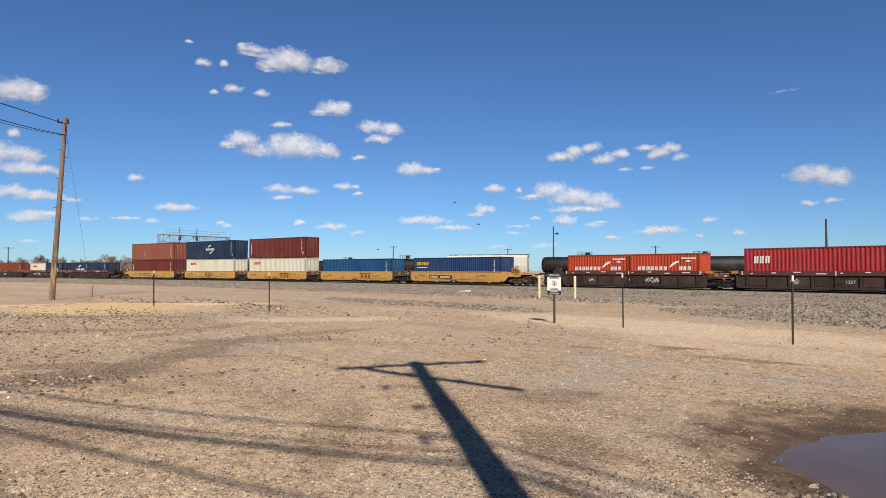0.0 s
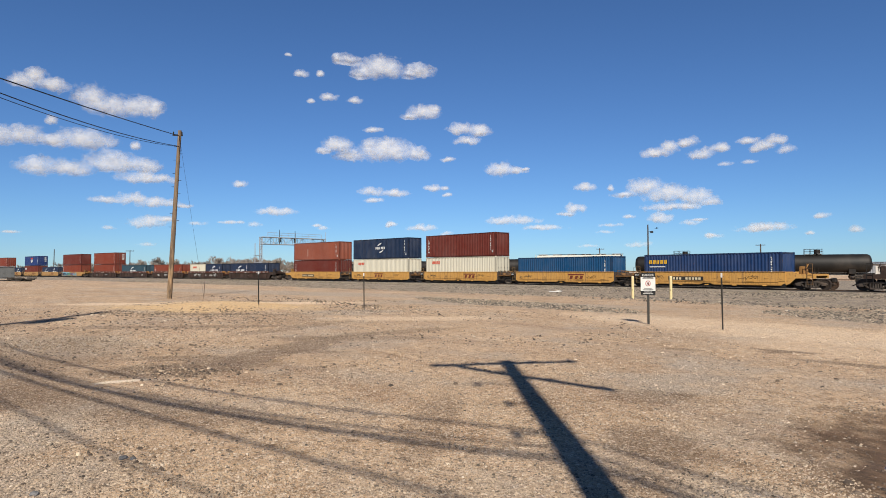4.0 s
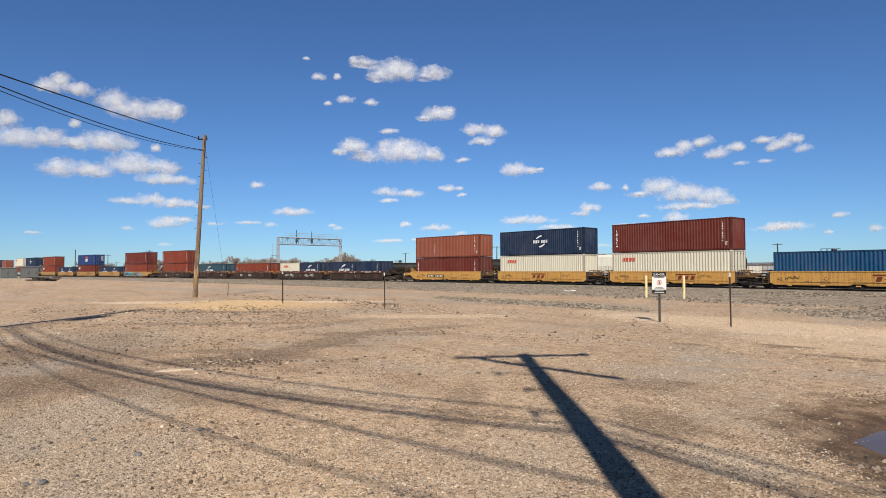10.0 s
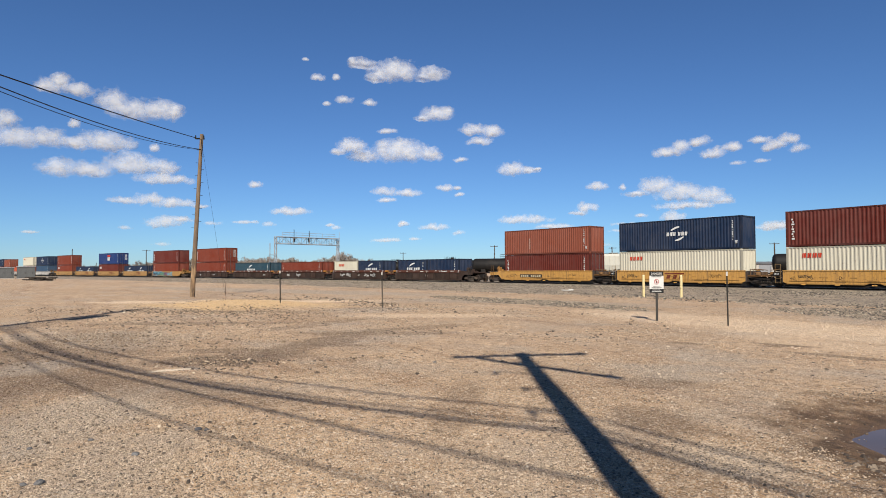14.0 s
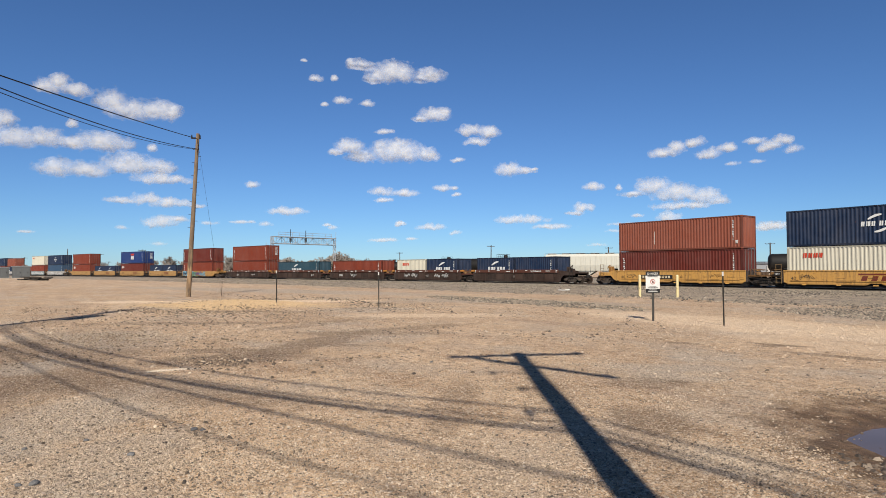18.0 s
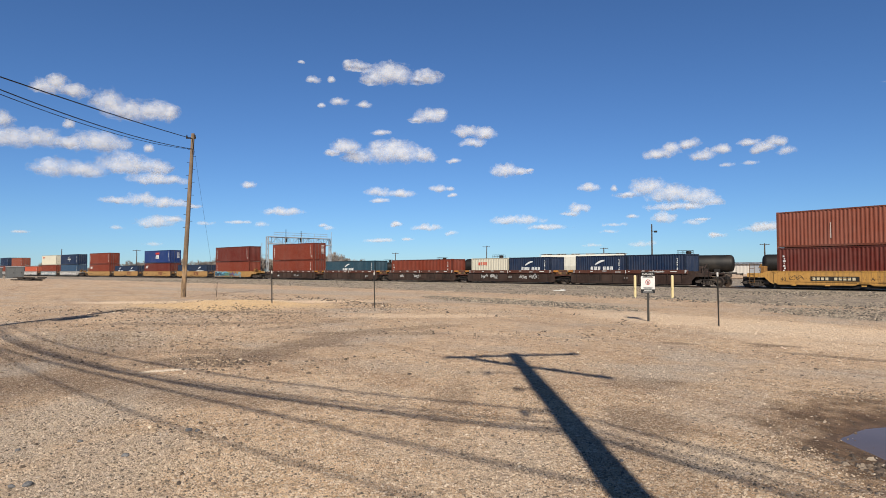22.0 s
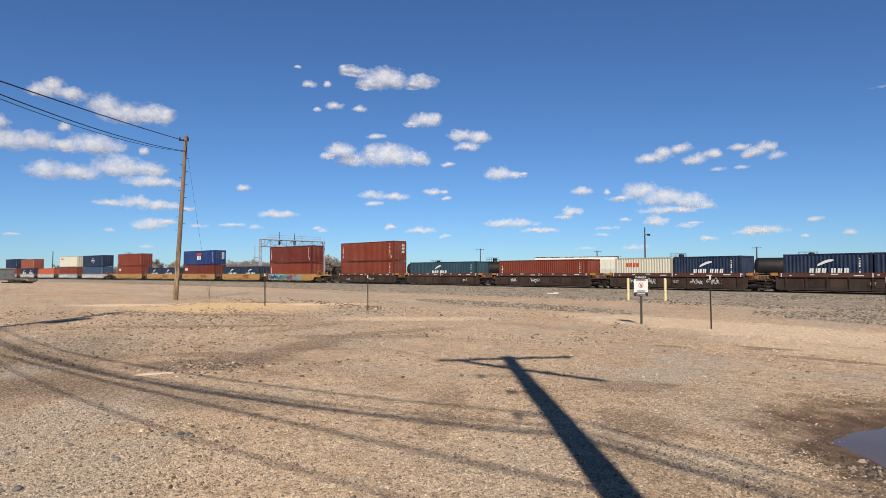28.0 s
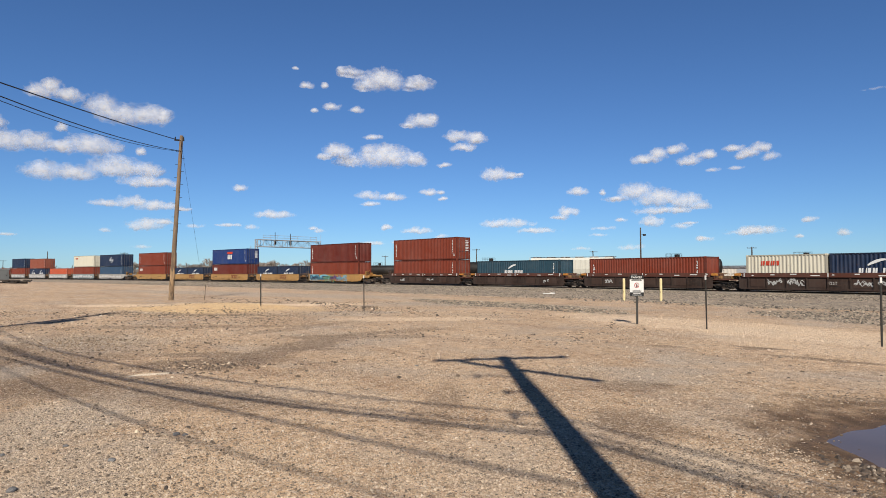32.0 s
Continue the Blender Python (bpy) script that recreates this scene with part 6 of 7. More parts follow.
kinds = [bare_tree(3, 6.0), bare_tree(8, 6.0), bare_tree(15, 6.0)]
tree_rng = random.Random(77)
spots = [(-67.2, 240, 1.35), (-66.3, 246, 1.1), (-75.6, 240, 1.05)]
for az0, az1, n, k in ((-92.0, -85.0, 12, 0.7), (-85.0, -81.0, 11, 0.9), (-80.5, -77.9, 7, 0.85), (-77.8, -72.6, 19, 1.0), (-72.4, -68.0, 13, 1.0), (-67.9, -66.0, 5, 1.2), (-66.0, -64.0, 6, 0.9), (-60.0, -46.0, 9, 0.55)):
    for i in range(n):
        spots.append((az0 + (az1 - az0) * (i + tree_rng.uniform(0.1, 0.9)) / n, tree_rng.uniform(235, 275), k * tree_rng.uniform(0.75, 1.15)))
for i, (az, d, k) in enumerate(spots):
    q = at_bearing(az, d)
    src = kinds[i % 3]
    m4 = pose(q.x, q.y, 0, 0, 0, 67 * i)
    if i < 3:
        src.matrix_basis = m4 @ Matrix.Diagonal((k * 1.6, k * 1.6, k * 1.45, 1))
    else:
        o = copy_thing(src, m4)
        o.scale = (k * 1.6, k * 1.6, k * 1.45)


# ---- loose stones ----
def stones(name, spots, label, mat):
    """Angular stones, each of eight corners and ten faces; spots: x, y and half width of each."""
    base = np.array([(1, 0, 0), (0.3, 0.95, 0), (-0.8, 0.6, 0), (-0.85, -0.55, 0), (0.25, -1, 0), (0.5, 0.1, 0.75), (-0.35, 0.35, 0.85), (-0.2, -0.5, 0.7)])
    loops = np.array([0, 1, 5, 1, 6, 5, 1, 2, 6, 2, 3, 6, 3, 7, 6, 3, 4, 7, 4, 0, 7, 0, 5, 7, 5, 6, 7])
    rng = np.random.default_rng(len(spots))
    p = np.array(spots)
    k = len(p)
    z0 = np.array([ground_height(x, y) for x, y, r in spots])
    r = p[:, 2]
    a = rng.uniform(0, 6.28, k)
    size = np.stack([r * rng.uniform(0.7, 1.3, k), r * rng.uniform(0.6, 1.0, k), r * rng.uniform(0.55, 1.05, k)], 1)
    q = base[None] * size[:, None] * rng.uniform(0.8, 1.15, (k, 8, 3))
    c, s = np.cos(a)[:, None], np.sin(a)[:, None]
    v = np.stack([p[:, :1] + q[..., 0] * c - q[..., 1] * s, p[:, 1:2] + q[..., 0] * s + q[..., 1] * c, (z0 - r * 0.12)[:, None] + q[..., 2]], 2).reshape(-1, 3)
    li = (loops[None] + 8 * np.arange(k)[:, None]).ravel()
    me = bpy.data.meshes.new(name)
    me.vertices.add(len(v))
    me.vertices.foreach_set("co", v.ravel())
    me.loops.add(len(li))
    me.loops.foreach_set("vertex_index", li.astype(np.int32))
    nf = k * 9
    me.polygons.add(nf)
    me.polygons.foreach_set("loop_start", (np.arange(nf) * 3).astype(np.int32))
    me.polygons.foreach_set("use_smooth", [False] * nf)
    me.update(calc_edges=True)
    me.materials.append(mat)
    return tagged(new(name, me), label, "stones", kind="stuff")


def stone_material(name, stops, dusty=False):
    m, t, n, l, b = nodes_of(name)
    g = n.new("ShaderNodeNewGeometry")
    col = ramp(t, g.outputs["Random Per Island"], stops)
    if dusty:
        col = spots_of_earth(t, col, 0.7)
    col = mix(t, 0.6, col, ramp(t, noise_node(t, 40, 4), [(0.3, (0.6, 0.6, 0.6)), (0.7, (1, 1, 1))]), "MULTIPLY")
    col = mix(t, 1.0, col, (0.71, 0.705, 0.7), "MULTIPLY")
    l.new(col, b.inputs["Base Color"])
    b.inputs["Roughness"].default_value = 0.92
    return m


MIXED = stone_material("mixed_stone", [(0.0, (0.06, 0.048, 0.038)), (0.22, (0.2, 0.145, 0.098)), (0.5, (0.41, 0.31, 0.215)), (0.92, (0.54, 0.425, 0.31)), (1.0, (0.62, 0.52, 0.405))], True)
rng = random.Random(5)
pts = []
# many small stones, few large ones; the smallest only where the lot is near
while len(pts) < 120000:
    a = radians(rng.uniform(-99, -6))
    d = 2.2 * 17.0 ** rng.random()
    x, y = d * math.sin(a), d * math.cos(a)
    r = 0.00048 * d / rng.uniform(0.035, 1.0) ** 0.5
    if r > 0.035 or puddle_reach(x, y) < rng.uniform(1.05, 1.8):
        continue
    if noise.noise((x * 0.35, y * 0.35, 7)) + 0.6 * noise.noise((x * 1.4, y * 1.4, 3)) < rng.uniform(-0.7, 0.45):
        continue
    pts.append((x, y, r))
# closer-set pebbles on the near part of the lot
while len(pts) < 178000:
    a = radians(rng.uniform(-99, -6))
    d = 2.4 * 4.6 ** rng.random()
    x, y = d * math.sin(a), d * math.cos(a)
    if puddle_reach(x, y) > rng.uniform(1.3, 1.9) and noise.noise((x * 0.6, y * 0.6, 27)) > rng.uniform(-0.7, 0.3):
        pts.append((x, y, 0.0052 / rng.uniform(0.13, 1.0) ** 0.7))
# pebbly patches
for cx, cy, rx, ry, n in ((-5.3, 1.4, 0.6, 1.0, 5000), (-3.1, 5.0, 0.7, 1.0, 6000), (-7.7, 0.1, 1.4, 1.4, 8000), (-5.8, 0.4, 1.0, 1.0, 5000), (-16.8, 1.3, 1.6, 1.6, 2500)):
    for i in range(n):
        x, y = rng.gauss(cx, rx * 0.6), rng.gauss(cy, ry * 0.6)
        if puddle_reach(x, y) > 1.25:
            pts.append((x, y, (0.0048 if cx > -12 else 0.013) / rng.uniform(0.16, 1.0) ** 0.7))
stones("gravel", pts, "small loose stones scattered over the dirt", MIXED)
pts = []
for cx, cy, sx, sy, n, r0, r1 in ((-11.2, 2.5, 0.5, 0.45, 260, 0.012, 0.045), (-28.0, 2.7, 1.0, 0.9, 160, 0.02, 0.07), (-23.0, 11.2, 0.9, 1.2, 260, 0.02, 0.06), (-3.7, 8.8, 0.35, 0.3, 150, 0.006, 0.02), (-6.2, 0.9, 1.2, 0.7, 120, 0.01, 0.03), (-29.5, 12.9, 4.5, 0.5, 260, 0.03, 0.1), (-2.3, 5.78, 0.24, 0.13, 110, 0.016, 0.05), (-2.1, 5.6, 0.3, 0.2, 160, 0.008, 0.025), (-1.8, 5.86, 0.16, 0.05, 40, 0.012, 0.035), (-3.3, 6.6, 0.35, 0.6, 120, 0.008, 0.022), (-3.3, 8.6, 0.5, 0.4, 160, 0.005, 0.015), (-6.6, 1.3, 0.3, 0.2, 30, 0.012, 0.04), (-38, 10.5, 2.5, 0.7, 70, 0.03, 0.1), (-22.5, 3.2, 2.2, 2.0, 420, 0.018, 0.055), (-20.0, 6.5, 2.4, 1.6, 320, 0.015, 0.05), (-24.5, 6.8, 2.0, 1.2, 260, 0.02, 0.06), (-17.5, 5.0, 1.8, 1.6, 200, 0.012, 0.035), (-3.3, 8.9, 0.9, 0.5, 200, 0.006, 0.018), (-27.5, 4.0, 1.6, 0.8, 160, 0.02, 0.06)):
    for i in range(n):
        pts.append((rng.gauss(cx, sx), rng.gauss(cy, sy), rng.uniform(r0, r1) ** 1.0))
WET = stone_material("muddy_stone", [(0.0, (0.05, 0.036, 0.026)), (0.5, (0.12, 0.085, 0.06)), (0.85, (0.22, 0.17, 0.125)), (1.0, (0.48, 0.4, 0.31))])
stones("wet_rubble", [p for p in pts if 0.95 < puddle_reach(p[0], p[1]) < 1.7], "muddy broken rubble heaped at the puddle's edge", WET)
stones("rubble", [p for p in pts if puddle_reach(p[0], p[1]) >= 1.7], "broken rubble and clods lying in the potholes", stone_material("rubble_stone", [(0.0, (0.04, 0.03, 0.023)), (0.6, (0.15, 0.105, 0.07)), (0.88, (0.4, 0.29, 0.19)), (1.0, (0.7, 0.58, 0.43))]))
# dark clods pressed out by wheels
pts = []
while len(pts) < 4200:
    x, y = rng.uniform(-34, -4), rng.uniform(-1, 17)
    d = math.hypot(x, y)
    if x > -10 and rng.random() < 0.85:
        continue
    if 8 < d < 36 and noise.noise((x * 0.25, y * 0.25, 40)) > rng.uniform(-0.1, 0.6) and puddle_reach(x, y) > 2:
        pts.append((x, y, 0.012 / rng.uniform(0.2, 1.0)))
CLOD = stone_material("dark_clods", [(0.0, (0.05, 0.036, 0.026)), (0.7, (0.16, 0.11, 0.07)), (1.0, (0.3, 0.2, 0.12))])
stones("clods", pts, "dark clods of earth scattered over the lot", CLOD)
GREY_STONE = stone_material("crushed_granite", [(0.0, (0.03, 0.025, 0.02)), (0.35, (0.12, 0.098, 0.075)), (0.7, (0.27, 0.22, 0.162)), (0.95, (0.4, 0.33, 0.245)), (1.0, (0.56, 0.48, 0.38))])
pts = []
for i in range(64000):
    s = 4 - 124 * rng.random() ** 1.4
    x, y, h = track(s, rng.uniform(-10, -0.7) if rng.random() < 0.45 else rng.uniform(-23, -0.7))
    pts.append((x, y, 0.028 / rng.uniform(0.3, 1.0) ** 0.9))
for cx, cy, rx, ry, n in ((-5.0, 24.5, 9.0, 3.6, 5000), (-24.0, 19.5, 8.0, 1.8, 3000)):
    for i in range(n):
        a, k = rng.uniform(0, math.tau), math.sqrt(rng.random())
        pts.append((cx + rx * k * math.cos(a), cy + ry * k * math.sin(a), 0.022 / rng.uniform(0.3, 1.0)))
ob = stones("ballast_stones", pts, "crushed grey stones of the ballast", GREY_STONE)
ob.location.z = 0.03


def rock(x, y, r, seed):
    """A single angular stone lying on the dirt."""
    g = random.Random(seed)
    bm = bmesh.new()
    bmesh.ops.create_icosphere(bm, subdivisions=2, radius=1.0)
    for v in bm.verts:
        k = 1 + 0.28 * noise.noise(v.co * 1.3 + Vector((seed, 0, 0))) + g.uniform(-0.05, 0.05)
        v.co = Vector((v.co.x * r * k * 1.15, v.co.y * r * k * 0.85, v.co.z * r * k * 0.6))
    ob = tagged(part("rock", bm, ROCK), "blue-grey stone lying loose on the dirt", "stone", "larger stones on the lot")
    ob.location = (x, y, ground_height(x, y) + r * 0.3)
    ob.rotation_euler = (0, 0, g.uniform(0, 6.28))


ROCK = plain("blue_grey_stone", (0.17, 0.165, 0.165), 0.9, vary=0.4, scale=14, relief=0.5)
for i, (x, y, r) in enumerate(((-5.62, -0.07, 0.05), (-6.01, 0.62, 0.045), (-6.62, 1.25, 0.05), (-6.75, 0.32, 0.035), (-5.65, -0.17, 0.035), (-6.73, -0.16, 0.035), (-6.55, 1.32, 0.035), (-9.2, 5.6, 0.04), (-3.6, 4.1, 0.03))):
    rock(x, y, r * 0.7, i)


# ---- clouds and birds ----
def cloud_material():
    m, t, n, l, b = nodes_of("cloud_vapour")
    at = n.new("ShaderNodeAttribute")
    at.attribute_name = "puff_depth"
    co = n.new("ShaderNodeTexCoord")
    f = math_node(t, "SUBTRACT", noise_node(t, 2.6, 4, 0.55), 0.5)
    g = math_node(t, "SUBTRACT", noise_node(t, 1.2, 3, 0.5, seed=3.0), 0.5)
    d = math_node(t, "ADD", at.outputs["Fac"], math_node(t, "ADD", math_node(t, "MULTIPLY", f, 0.9), math_node(t, "MULTIPLY", g, 1.5)))
    a = math_node(t, "MULTIPLY", math_node(t, "ADD", d, 0.2), 0.6, True)
    a = math_node(t, "MULTIPLY", math_node(t, "POWER", a, 1.25), 0.9)
    n.remove(b)
    front, through_light, body, clear, out = (n.new("ShaderNode" + k) for k in ("BsdfDiffuse", "BsdfTranslucent", "MixShader", "BsdfTransparent", "MixShader"))
    front.inputs[0].default_value = (0.5, 0.515, 0.54, 1)
    through_light.inputs[0].default_value = (0.5, 0.515, 0.54, 1)
    body.inputs[0].default_value = 0.3
    l.new(front.outputs[0], body.inputs[1])
    l.new(through_light.outputs[0], body.inputs[2])
    l.new(a, out.inputs[0])
    l.new(clear.outputs[0], out.inputs[1])
    l.new(body.outputs[0], out.inputs[2])
    l.new(out.outputs[0], n["Material Output"].inputs["Surface"])
    return m


CLOUD = cloud_material()
CLOUD_BASE = 150.0
DRIFT = Vector((math.sin(radians(-48)), math.cos(radians(-48)), 0)) * 27.0
DRIFTING = []


def cloud(az, el, *lobes, thin=0.0):
    """A fair-weather cloud: a rounded front and back with a ragged edge. Lobes: place and half size in degrees."""
    thin += 0.22 * max(0.0, 1 - el / 7)
    dist = min(4300.0, CLOUD_BASE / math.tan(radians(el)))
    slant = dist / math.cos(radians(el))
    k = slant * math.pi / 180
    lobes = [(a * math.cos(radians(el)), b, max(w, 0.25), max(h, 0.12) * 1.15) for a, b, w, h in lobes]
    x0, x1 = min(a - w * 1.5 for a, b, w, h in lobes), max(a + w * 1.5 for a, b, w, h in lobes)
    z0, z1 = min(b - h * 1.6 for a, b, w, h in lobes), max(b + h * 1.8 for a, b, w, h in lobes)
    nx = max(16, min(90, int((x1 - x0) / 0.08)))
    nz = max(8, min(40, int((z1 - z0) / 0.07)))
    verts, dens, faces = [], [], []
    deep = max(h for a, b, w, h in lobes)
    for side in (1, -1):
        o = len(verts)
        for j in range(nz + 1):
            for i in range(nx + 1):
                x, z = x0 + (x1 - x0) * i / nx, z0 + (z1 - z0) * j / nz
                d = -1.0
                wx = 0.35 * noise.noise((x * 0.9 + az, z * 0.9, 5.0)) + 0.16 * noise.noise((x * 2.6, z * 2.6, az))
                wz = 0.2 * noise.noise((x * 1.1, z * 1.3 + az, 9.0)) + 0.13 * noise.noise((x * 3.1 + az, z * 3.1, 2.0))
                for a, b, w, h in lobes:
                    hh = h * (1.08 if z > b else 0.72)
                    d = max(d, 1 - ((x + wx * min(1, w) - a) / w) ** 2 - ((z + wz * min(1, 2 * h) - b) / hh) ** 2)
                edge = min(i, nx - i, j * 1.0, nz - j) < 1
                puff = noise.fractal((x * 1.5 + az, side * 3.0, z * 1.9), 1.0, 2.1, 2)
                bulge = deep * (0.5 * math.sqrt(max(0.0, d + 0.1)) + 0.035 * puff * max(0.0, min(1, d + 0.4)))
                verts.append((x, -side * bulge, z))
                dens.append(-3.0 if edge else max(-1.5, d * 0.9 - thin))
        for j in range(nz):
            for i in range(nx):
                q = o + j * (nx + 1) + i
                f = (q, q + 1, q + nx + 2, q + nx + 1)
                faces.append(f if side > 0 else f[::-1])
    me = bpy.data.meshes.new("cloud")
    me.from_pydata(verts, [], faces)
    me.polygons.foreach_set("use_smooth", [True] * len(faces))
    me.attributes.new("puff_depth", "FLOAT", "POINT").data.foreach_set("value", dens)
    me.materials.append(CLOUD)
    ob = tagged(new("cloud", me), "small white fair-weather cloud with a ragged edge", "cloud", "clouds in the sky")
    ob.scale = (k, k, k)
    mid = at_bearing(az, dist, el)
    share = dist * math.tan(radians(el)) / CLOUD_BASE
    DRIFTING.append((ob, mid, az, DRIFT * share))


cloud(-62.49, 17.97, (0.04, -0.07, 2.37, 1.00), (-3.00, 0.61, 1.45, 0.51), (-3.89, 0.72, 0.56, 0.47), (3.66, -0.15, 1.32, 0.65), (2.70, -0.61, 0.91, 0.35), (-1.54, -0.58, 1.01, 0.44))
cloud(-66.68, 11.13, (0.22, 0.10, 1.42, 0.68), (-0.88, -0.40, 0.82, 0.30))
cloud(-62.07, 10.85, (0.22, -0.06, 2.91, 1.05), (-3.02, -0.46, 1.52, 0.55), (3.04, -0.27, 1.16, 0.64), (-1.24, 0.45, 1.06, 0.59), (0.56, 0.60, 1.28, 0.59))
cloud(-58.56, 14.26, (-0.01, -0.02, 1.57, 0.63), (-1.15, -0.39, 0.83, 0.29), (0.78, 0.30, 0.92, 0.40))
cloud(-54.21, 12.72, (-0.95, 0.13, 1.15, 0.54), (0.85, -0.12, 1.20, 0.59))
cloud(-54.44, 11.79, (0.00, 0.00, 1.20, 0.34))
cloud(-51.06, 9.13, (-0.40, 0.03, 1.43, 0.62), (1.15, -0.08, 1.03, 0.30))
cloud(-49.08, 9.20, (0.00, 0.00, 0.41, 0.14))
cloud(-69.61, 17.25, (0.00, 0.00, 0.70, 0.30))
cloud(-67.85, 17.30, (0.00, 0.00, 0.38, 0.24))
cloud(-67.16, 15.37, (0.00, 0.00, 0.81, 0.37))
cloud(-68.71, 14.99, (0.00, -0.00, 0.40, 0.20))
cloud(-64.81, 15.19, (0.00, 0.00, 0.75, 0.29))
cloud(-63.17, 12.70, (0.00, 0.00, 0.83, 0.25))
cloud(-56.19, 10.15, (0.00, -0.00, 0.79, 0.23))
cloud(-62.28, 7.15, (-1.19, 0.07, 1.00, 0.44), (1.12, -0.07, 1.45, 0.33))
cloud(-63.18, 6.42, (0.00, 0.00, 0.84, 0.23))
cloud(-57.46, 7.54, (-0.20, 0.01, 1.03, 0.30), (0.88, -0.04, 0.38, 0.19))
cloud(-56.30, 6.96, (-0.00, 0.00, 0.52, 0.19))
cloud(-89.92, 14.38, (-1.03, -0.10, 0.96, 0.55), (-0.17, 0.36, 0.85, 0.55), (0.96, -0.17, 1.25, 0.56))
cloud(-84.32, 13.29, (-2.01, 0.28, 1.27, 1.04), (-0.44, -0.23, 2.04, 0.90), (1.52, 0.01, 1.69, 0.84), (2.66, -0.03, 0.87, 0.76))
cloud(-93.43, 11.34, (0.00, 0.00, 0.91, 0.62))
cloud(-89.79, 10.24, (-2.85, -0.16, 1.76, 0.81), (-1.03, 0.10, 1.33, 0.71), (0.88, -0.17, 1.44, 0.58), (3.03, 0.15, 2.35, 0.78))
cloud(-86.45, 8.39, (-3.51, -0.35, 1.46, 0.73), (-1.41, -0.35, 1.95, 0.67), (1.64, 0.33, 2.07, 0.92), (3.77, 0.30, 1.62, 0.61))
cloud(-82.19, 7.66, (0.00, 0.00, 2.35, 0.45))
cloud(-82.79, 5.77, (-2.29, -0.01, 1.50, 0.28), (-0.53, 0.15, 1.55, 0.45), (1.28, -0.09, 1.79, 0.40), (3.24, -0.24, 0.99, 0.19))
cloud(-81.85, 4.15, (-0.35, -0.09, 1.58, 0.50), (0.83, 0.22, 1.17, 0.29))
cloud(-88.99, 11.63, (0.00, -0.00, 0.43, 0.32))
cloud(-83.11, 10.25, (0.00, 0.00, 0.41, 0.30))
cloud(-36.66, 10.48, (-1.17, -0.34, 1.29, 0.42), (-0.03, 0.01, 0.89, 0.56), (1.47, 0.40, 0.91, 0.45))
cloud(-33.51, 9.96, (-0.60, -0.19, 1.15, 0.45), (0.85, 0.27, 0.91, 0.38))
cloud(-30.51, 10.59, (0.00, 0.00, 0.84, 0.27))
cloud(-29.03, 10.20, (-0.42, -0.16, 0.99, 0.43), (0.54, 0.21, 0.76, 0.42))
cloud(-36.64, 6.58, (-2.03, 0.66, 1.63, 0.72), (-3.79, 0.07, 1.18, 0.28), (-0.13, -0.01, 2.16, 0.79), (2.08, -0.41, 1.69, 0.70), (3.34, -0.83, 0.89, 0.31))
cloud(-36.35, 5.45, (-0.44, -0.01, 2.28, 0.36), (1.24, 0.02, 0.95, 0.29))
cloud(-43.79, 7.41, (0.00, -0.00, 1.03, 0.35))
cloud(-41.57, 7.27, (-0.00, 0.00, 0.35, 0.26))
cloud(-44.95, 5.42, (0.18, 0.10, 1.11, 0.44), (-0.54, -0.32, 0.81, 0.20))
cloud(-37.53, 4.49, (0.00, 0.00, 1.18, 0.44))
cloud(-40.11, 4.75, (0.00, -0.00, 0.61, 0.21))
cloud(-27.73, 9.68, (-0.00, -0.00, 0.86, 0.42), thin=0.3)
cloud(-32.33, 8.86, (0.00, 0.00, 0.87, 0.20), thin=0.3)
cloud(-30.42, 8.90, (0.00, -0.00, 0.81, 0.18), thin=0.3)
cloud(-70.69, 18.69, (0.00, 0.00, 0.30, 0.14))
cloud(-74.86, 7.55, (0.00, 0.00, 0.68, 0.30))
cloud(-71.96, 5.27, (0.00, 0.00, 1.89, 0.35))
cloud(-61.54, 4.25, (0.00, 0.00, 0.63, 0.26))
cloud(-58.82, 3.93, (0.00, 0.00, 1.47, 0.31))
cloud(-48.93, 4.22, (-1.40, 0.33, 2.55, 0.41), (1.40, -0.33, 1.91, 0.26))
cloud(-25.34, 4.29, (0.00, 0.00, 0.66, 0.22))
cloud(-29.21, 3.51, (0.00, 0.00, 1.96, 0.37))
cloud(-23.09, 3.10, (0.00, 0.00, 0.63, 0.30))
cloud(-26.11, 2.95, (0.00, 0.00, 0.45, 0.18))
cloud(-34.32, 4.31, (0.00, 0.00, 0.87, 0.14))
cloud(-75.64, 4.24, (0.00, 0.00, 1.20, 0.15))
cloud(-68.24, 4.10, (0.00, 0.00, 0.51, 0.15))
cloud(-63.10, 2.73, (0.00, 0.00, 1.56, 0.21))
cloud(-33.38, 2.99, (0.00, 0.00, 0.64, 0.19))
cloud(-60.49, 2.84, (0.00, 0.00, 0.63, 0.16))
cloud(-91.67, 3.01, (0.00, 0.00, 0.73, 0.13))
cloud(-17.08, 7.33, (-0.76, 0.21, 1.85, 0.71), (0.76, -0.21, 1.31, 0.70))
cloud(-18.12, 5.31, (0.00, 0.00, 0.68, 0.24))
cloud(-16.49, 5.45, (0.00, 0.00, 0.73, 0.23))
cloud(-20.01, 14.19, (0.00, 0.00, 1.77, 0.15), thin=0.7)
cloud(-73.65, 4.07, (0.00, 0.00, 0.80, 0.25), thin=0.3)
cloud(-85.12, 3.54, (0.00, 0.00, 0.80, 0.20), thin=0.3)
cloud(-82.29, 2.25, (0.00, 0.00, 1.00, 0.20), thin=0.3)
cloud(-67.66, 3.85, (0.00, 0.00, 0.70, 0.20), thin=0.3)
cloud(-78.43, 4.11, (0.00, 0.00, 1.00, 0.20), thin=0.3)
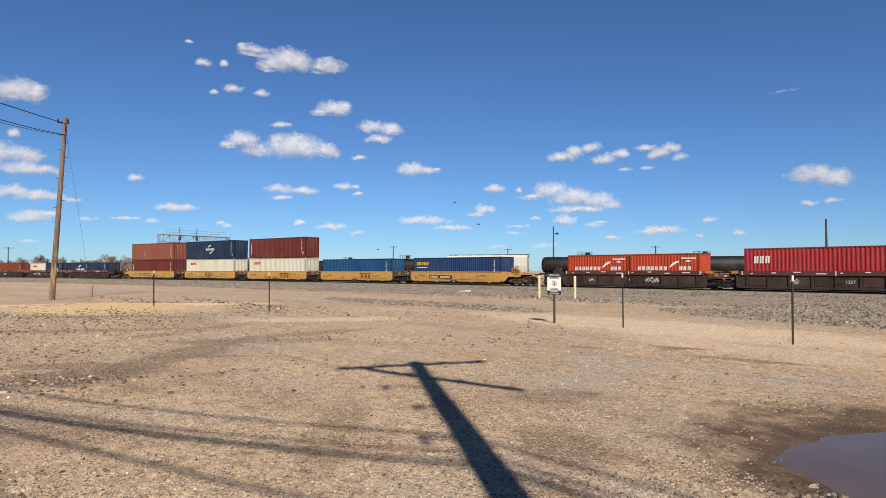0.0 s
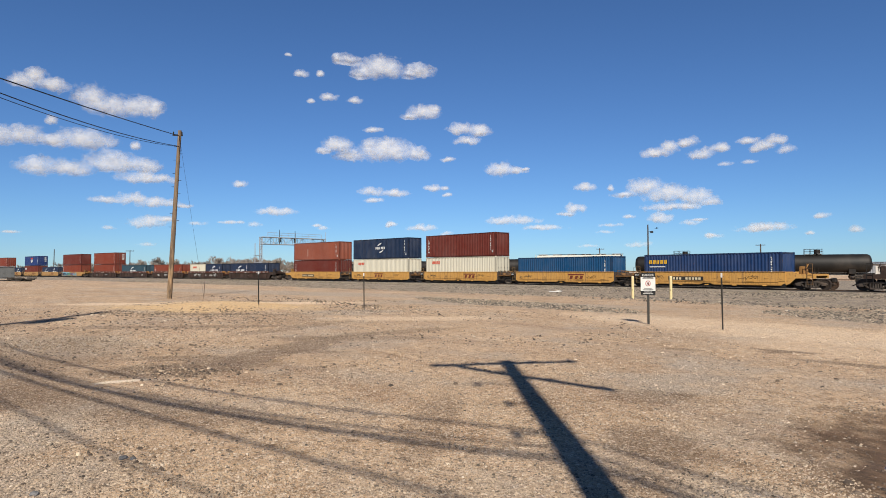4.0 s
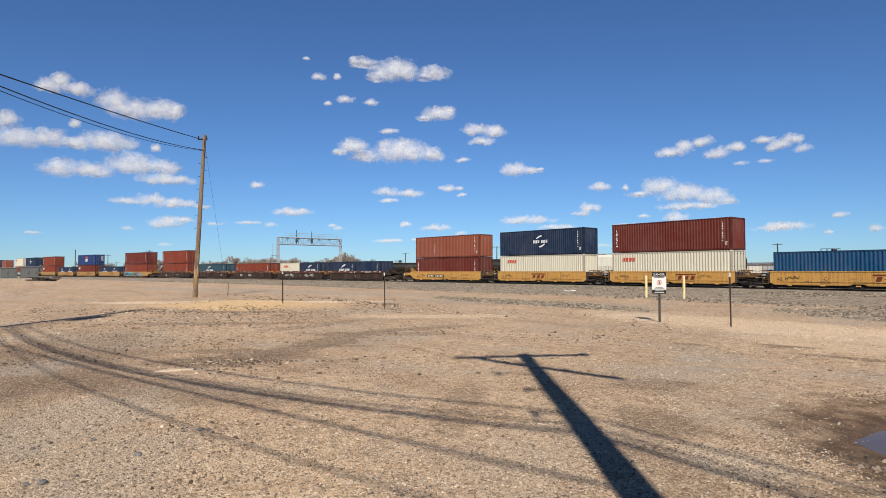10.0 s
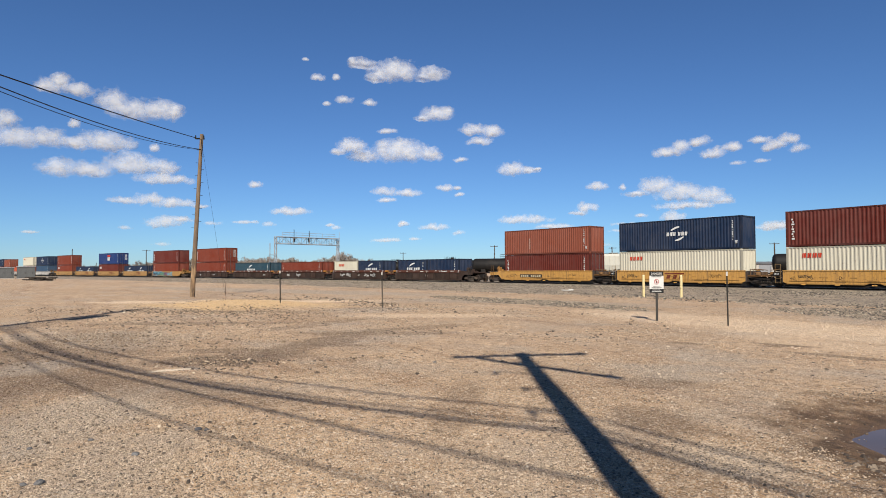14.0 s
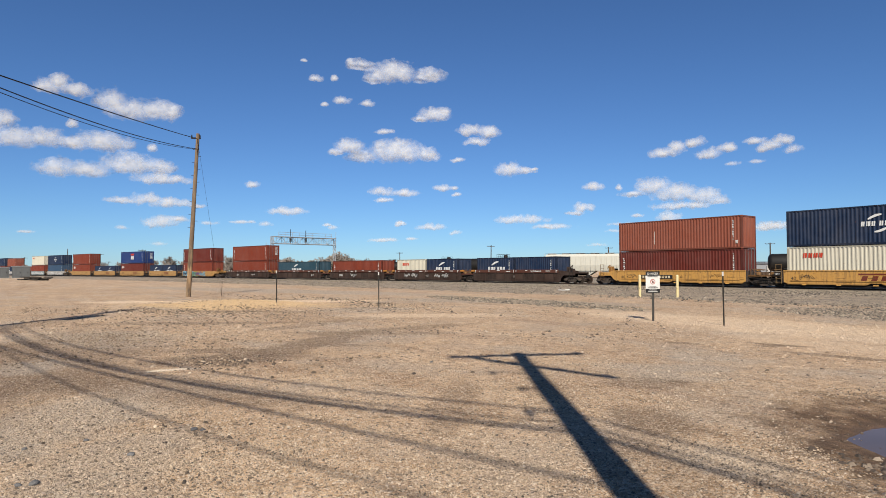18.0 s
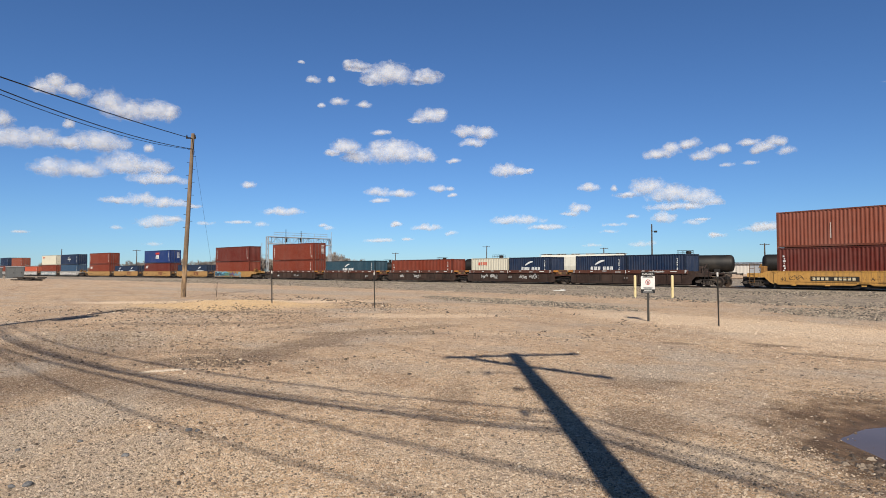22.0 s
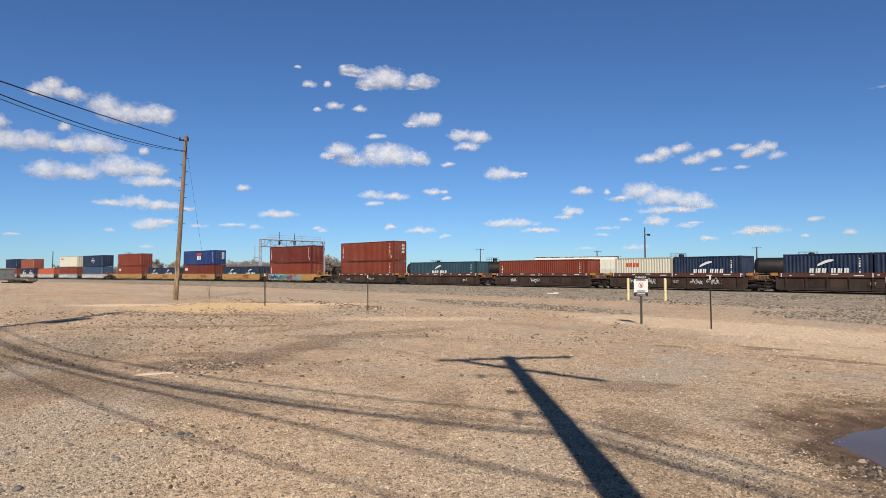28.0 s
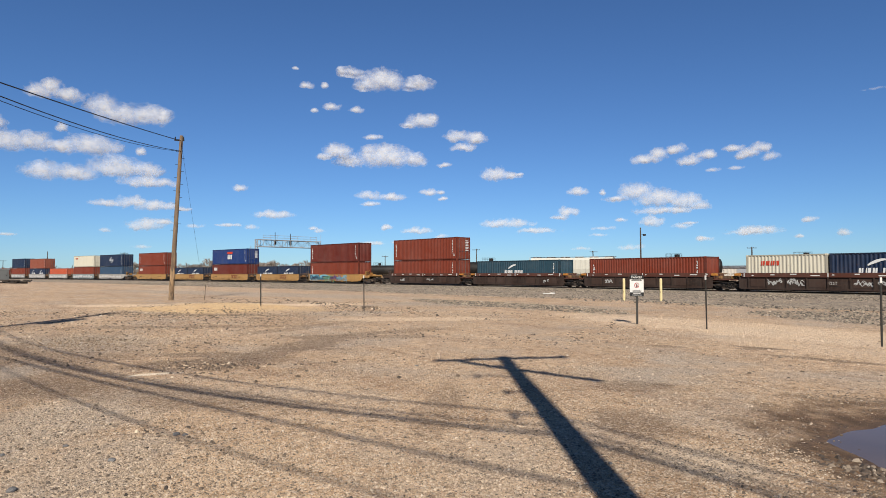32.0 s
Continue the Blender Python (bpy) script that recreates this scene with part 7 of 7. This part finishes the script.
cloud(-41.62, 4.03, (0.00, 0.00, 1.30, 0.20), thin=0.3)
cloud(-34.97, 4.05, (0.00, 0.00, 1.00, 0.25), thin=0.3)
cloud(-33.22, 2.90, (0.00, 0.00, 0.90, 0.25), thin=0.3)
cloud(-30.01, 3.42, (0.00, 0.00, 1.90, 0.40), thin=0.3)
cloud(-39.39, 2.29, (0.00, 0.00, 1.60, 0.30), thin=0.3)
cloud(-43.50, 2.19, (0.00, 0.00, 1.30, 0.20), thin=0.3)
cloud(-41.97, 3.43, (0.00, 0.00, 1.00, 0.20), thin=0.3)
cloud(-56.42, 3.42, (0.00, 0.00, 0.90, 0.25), thin=0.3)
cloud(-61.54, 4.36, (0.00, 0.00, 0.60, 0.15), thin=0.3)


def bird(wing):
    """A small dark bird in gliding flight, its head towards x."""
    b = empty("bird", "small dark bird flying past", "bird", "birds in flight")
    bm = bmesh.new()
    bmesh.ops.create_uvsphere(bm, u_segments=10, v_segments=6, radius=1.0, matrix=Matrix.Diagonal((0.17, 0.055, 0.05, 1)))
    bmesh.ops.create_uvsphere(bm, u_segments=8, v_segments=6, radius=0.045, matrix=Matrix.Translation((0.18, 0, 0.02)))
    part("body", bm, BLACK, b)
    for sy in (-1, 1):
        bm = bmesh.new()
        pts = [(0.09, 0.03, 0.02), (0.10, 0.22, 0.02 + wing * 0.5), (0.0, 0.46, wing), (-0.05, 0.3, wing * 0.6), (-0.09, 0.05, 0.02)]
        v = [bm.verts.new((x, y * sy, z)) for x, y, z in pts]
        bm.faces.new(v if sy > 0 else v[::-1])
        bmesh.ops.solidify(bm, geom=bm.faces[:], thickness=0.012)
        part("wing", bm, BLACK, b)
    bm = prism(bmesh.new(), [(-0.14, 0.0), (-0.32, -0.02), (-0.32, 0.01)], -0.05, 0.05)
    part("tail", bm, BLACK, b)
    return b


BIRDS = [bird(0.12), bird(0.2), bird(0.05)]


# ---- what moves ----
TRAVEL = [(0, -40.15), (1, -35.57), (2, -31.0), (3, -26.6), (3.5, -24.35), (4.5, -19.8), (5.5, -15.26), (6, -12.98), (7, -8.66), (8, -4.36), (9, 0.0), (10, 4.12), (11, 8.40), (12, 12.63), (13, 16.81), (14, 20.95), (15.25, 26.05), (16.5, 31.08), (17, 33.14), (18, 37.04), (19, 40.94), (20, 44.80), (21, 48.64), (22, 52.41), (23, 56.09), (24, 59.66), (25, 63.22), (26.5, 68.5), (28, 73.62), (29, 76.99), (30, 80.24), (31, 83.46), (32, 86.69)]


def riding(s, z):
    rows = []
    for t, travel in TRAVEL:
        x, y, h = track(s + travel)
        rows.append((t, pose(x, y, z, 0, 0, math.degrees(h))))
    return rows


def rolling(w, x):
    """A wheelset's turning, in its wagon's space."""
    times = [i * 0.125 for i in range(257)]
    ts = [t for t, d in TRAVEL]
    ds = [d for t, d in TRAVEL]
    return [(t, pose(x, 0, RAIL_TOP + WHEEL_R, 0, math.degrees((np.interp(t, ts, ds) - ds[0]) / WHEEL_R), 0)) for t in times]


FLIGHTS = [
    [(0, -47.5, 6.2), (0.6, -43.8, 7.5), (1, -41.0, 7.8), (1.4, -37.9, 7.7), (1.8, -35.1, 7.7), (2.2, -32.4, 8.1), (2.6, -30.0, 9.3), (3, -27.5, 10.4), (3.5, -24.1, 11.3), (5, -12.0, 13.0), (7, 5.0, 14.0), (32, 60.0, 10.0)],
    [(0, -45.3, 4.2), (0.6, -41.4, 5.7), (1, -39.0, 6.3), (1.4, -36.7, 6.8), (1.8, -34.3, 6.8), (2.2, -31.7, 6.4), (2.6, -28.9, 6.2), (3, -26.2, 5.7), (3.5, -22.8, 5.2), (5, -11.0, 5.0), (7, 6.0, 5.5), (32, 60.0, 6.0)],
    [(0, -54.5, 1.9), (1.2, -51.2, 2.2), (2.2, -48.3, 2.7), (2.6, -47.0, 3.1), (3, -44.9, 3.4), (3.5, -41.5, 3.5), (5, -29.5, 4.2), (7, -10.0, 5.0), (9, 8.0, 5.5), (32, 60.0, 6.0)],
]


def flying(path):
    return [(t, Matrix.Translation(at_bearing(az, 95, el)) @ pose(0, 0, 0, 12 * math.sin(i * 1.9), -6, -az - 8)) for i, (t, az, el) in enumerate(path)]


def motions():
    for ob, mid, az, way in DRIFTING:
        start, stop = mid - way * (9 / 32), mid + way * (23 / 32)
        walk(ob, [(0, Matrix.Translation(start) @ pose(0, 0, 0, 0, 0, -az)), (32, Matrix.Translation(stop) @ pose(0, 0, 0, 0, 0, -az))])
    for ob, path in zip(BIRDS, FLIGHTS):
        walk(ob, flying(path))
    for w, x in SPINNERS:
        walk(w, rolling(w, x))
    for ob, s, z in RIDERS:
        walk(ob, riding(s, z))


motions()
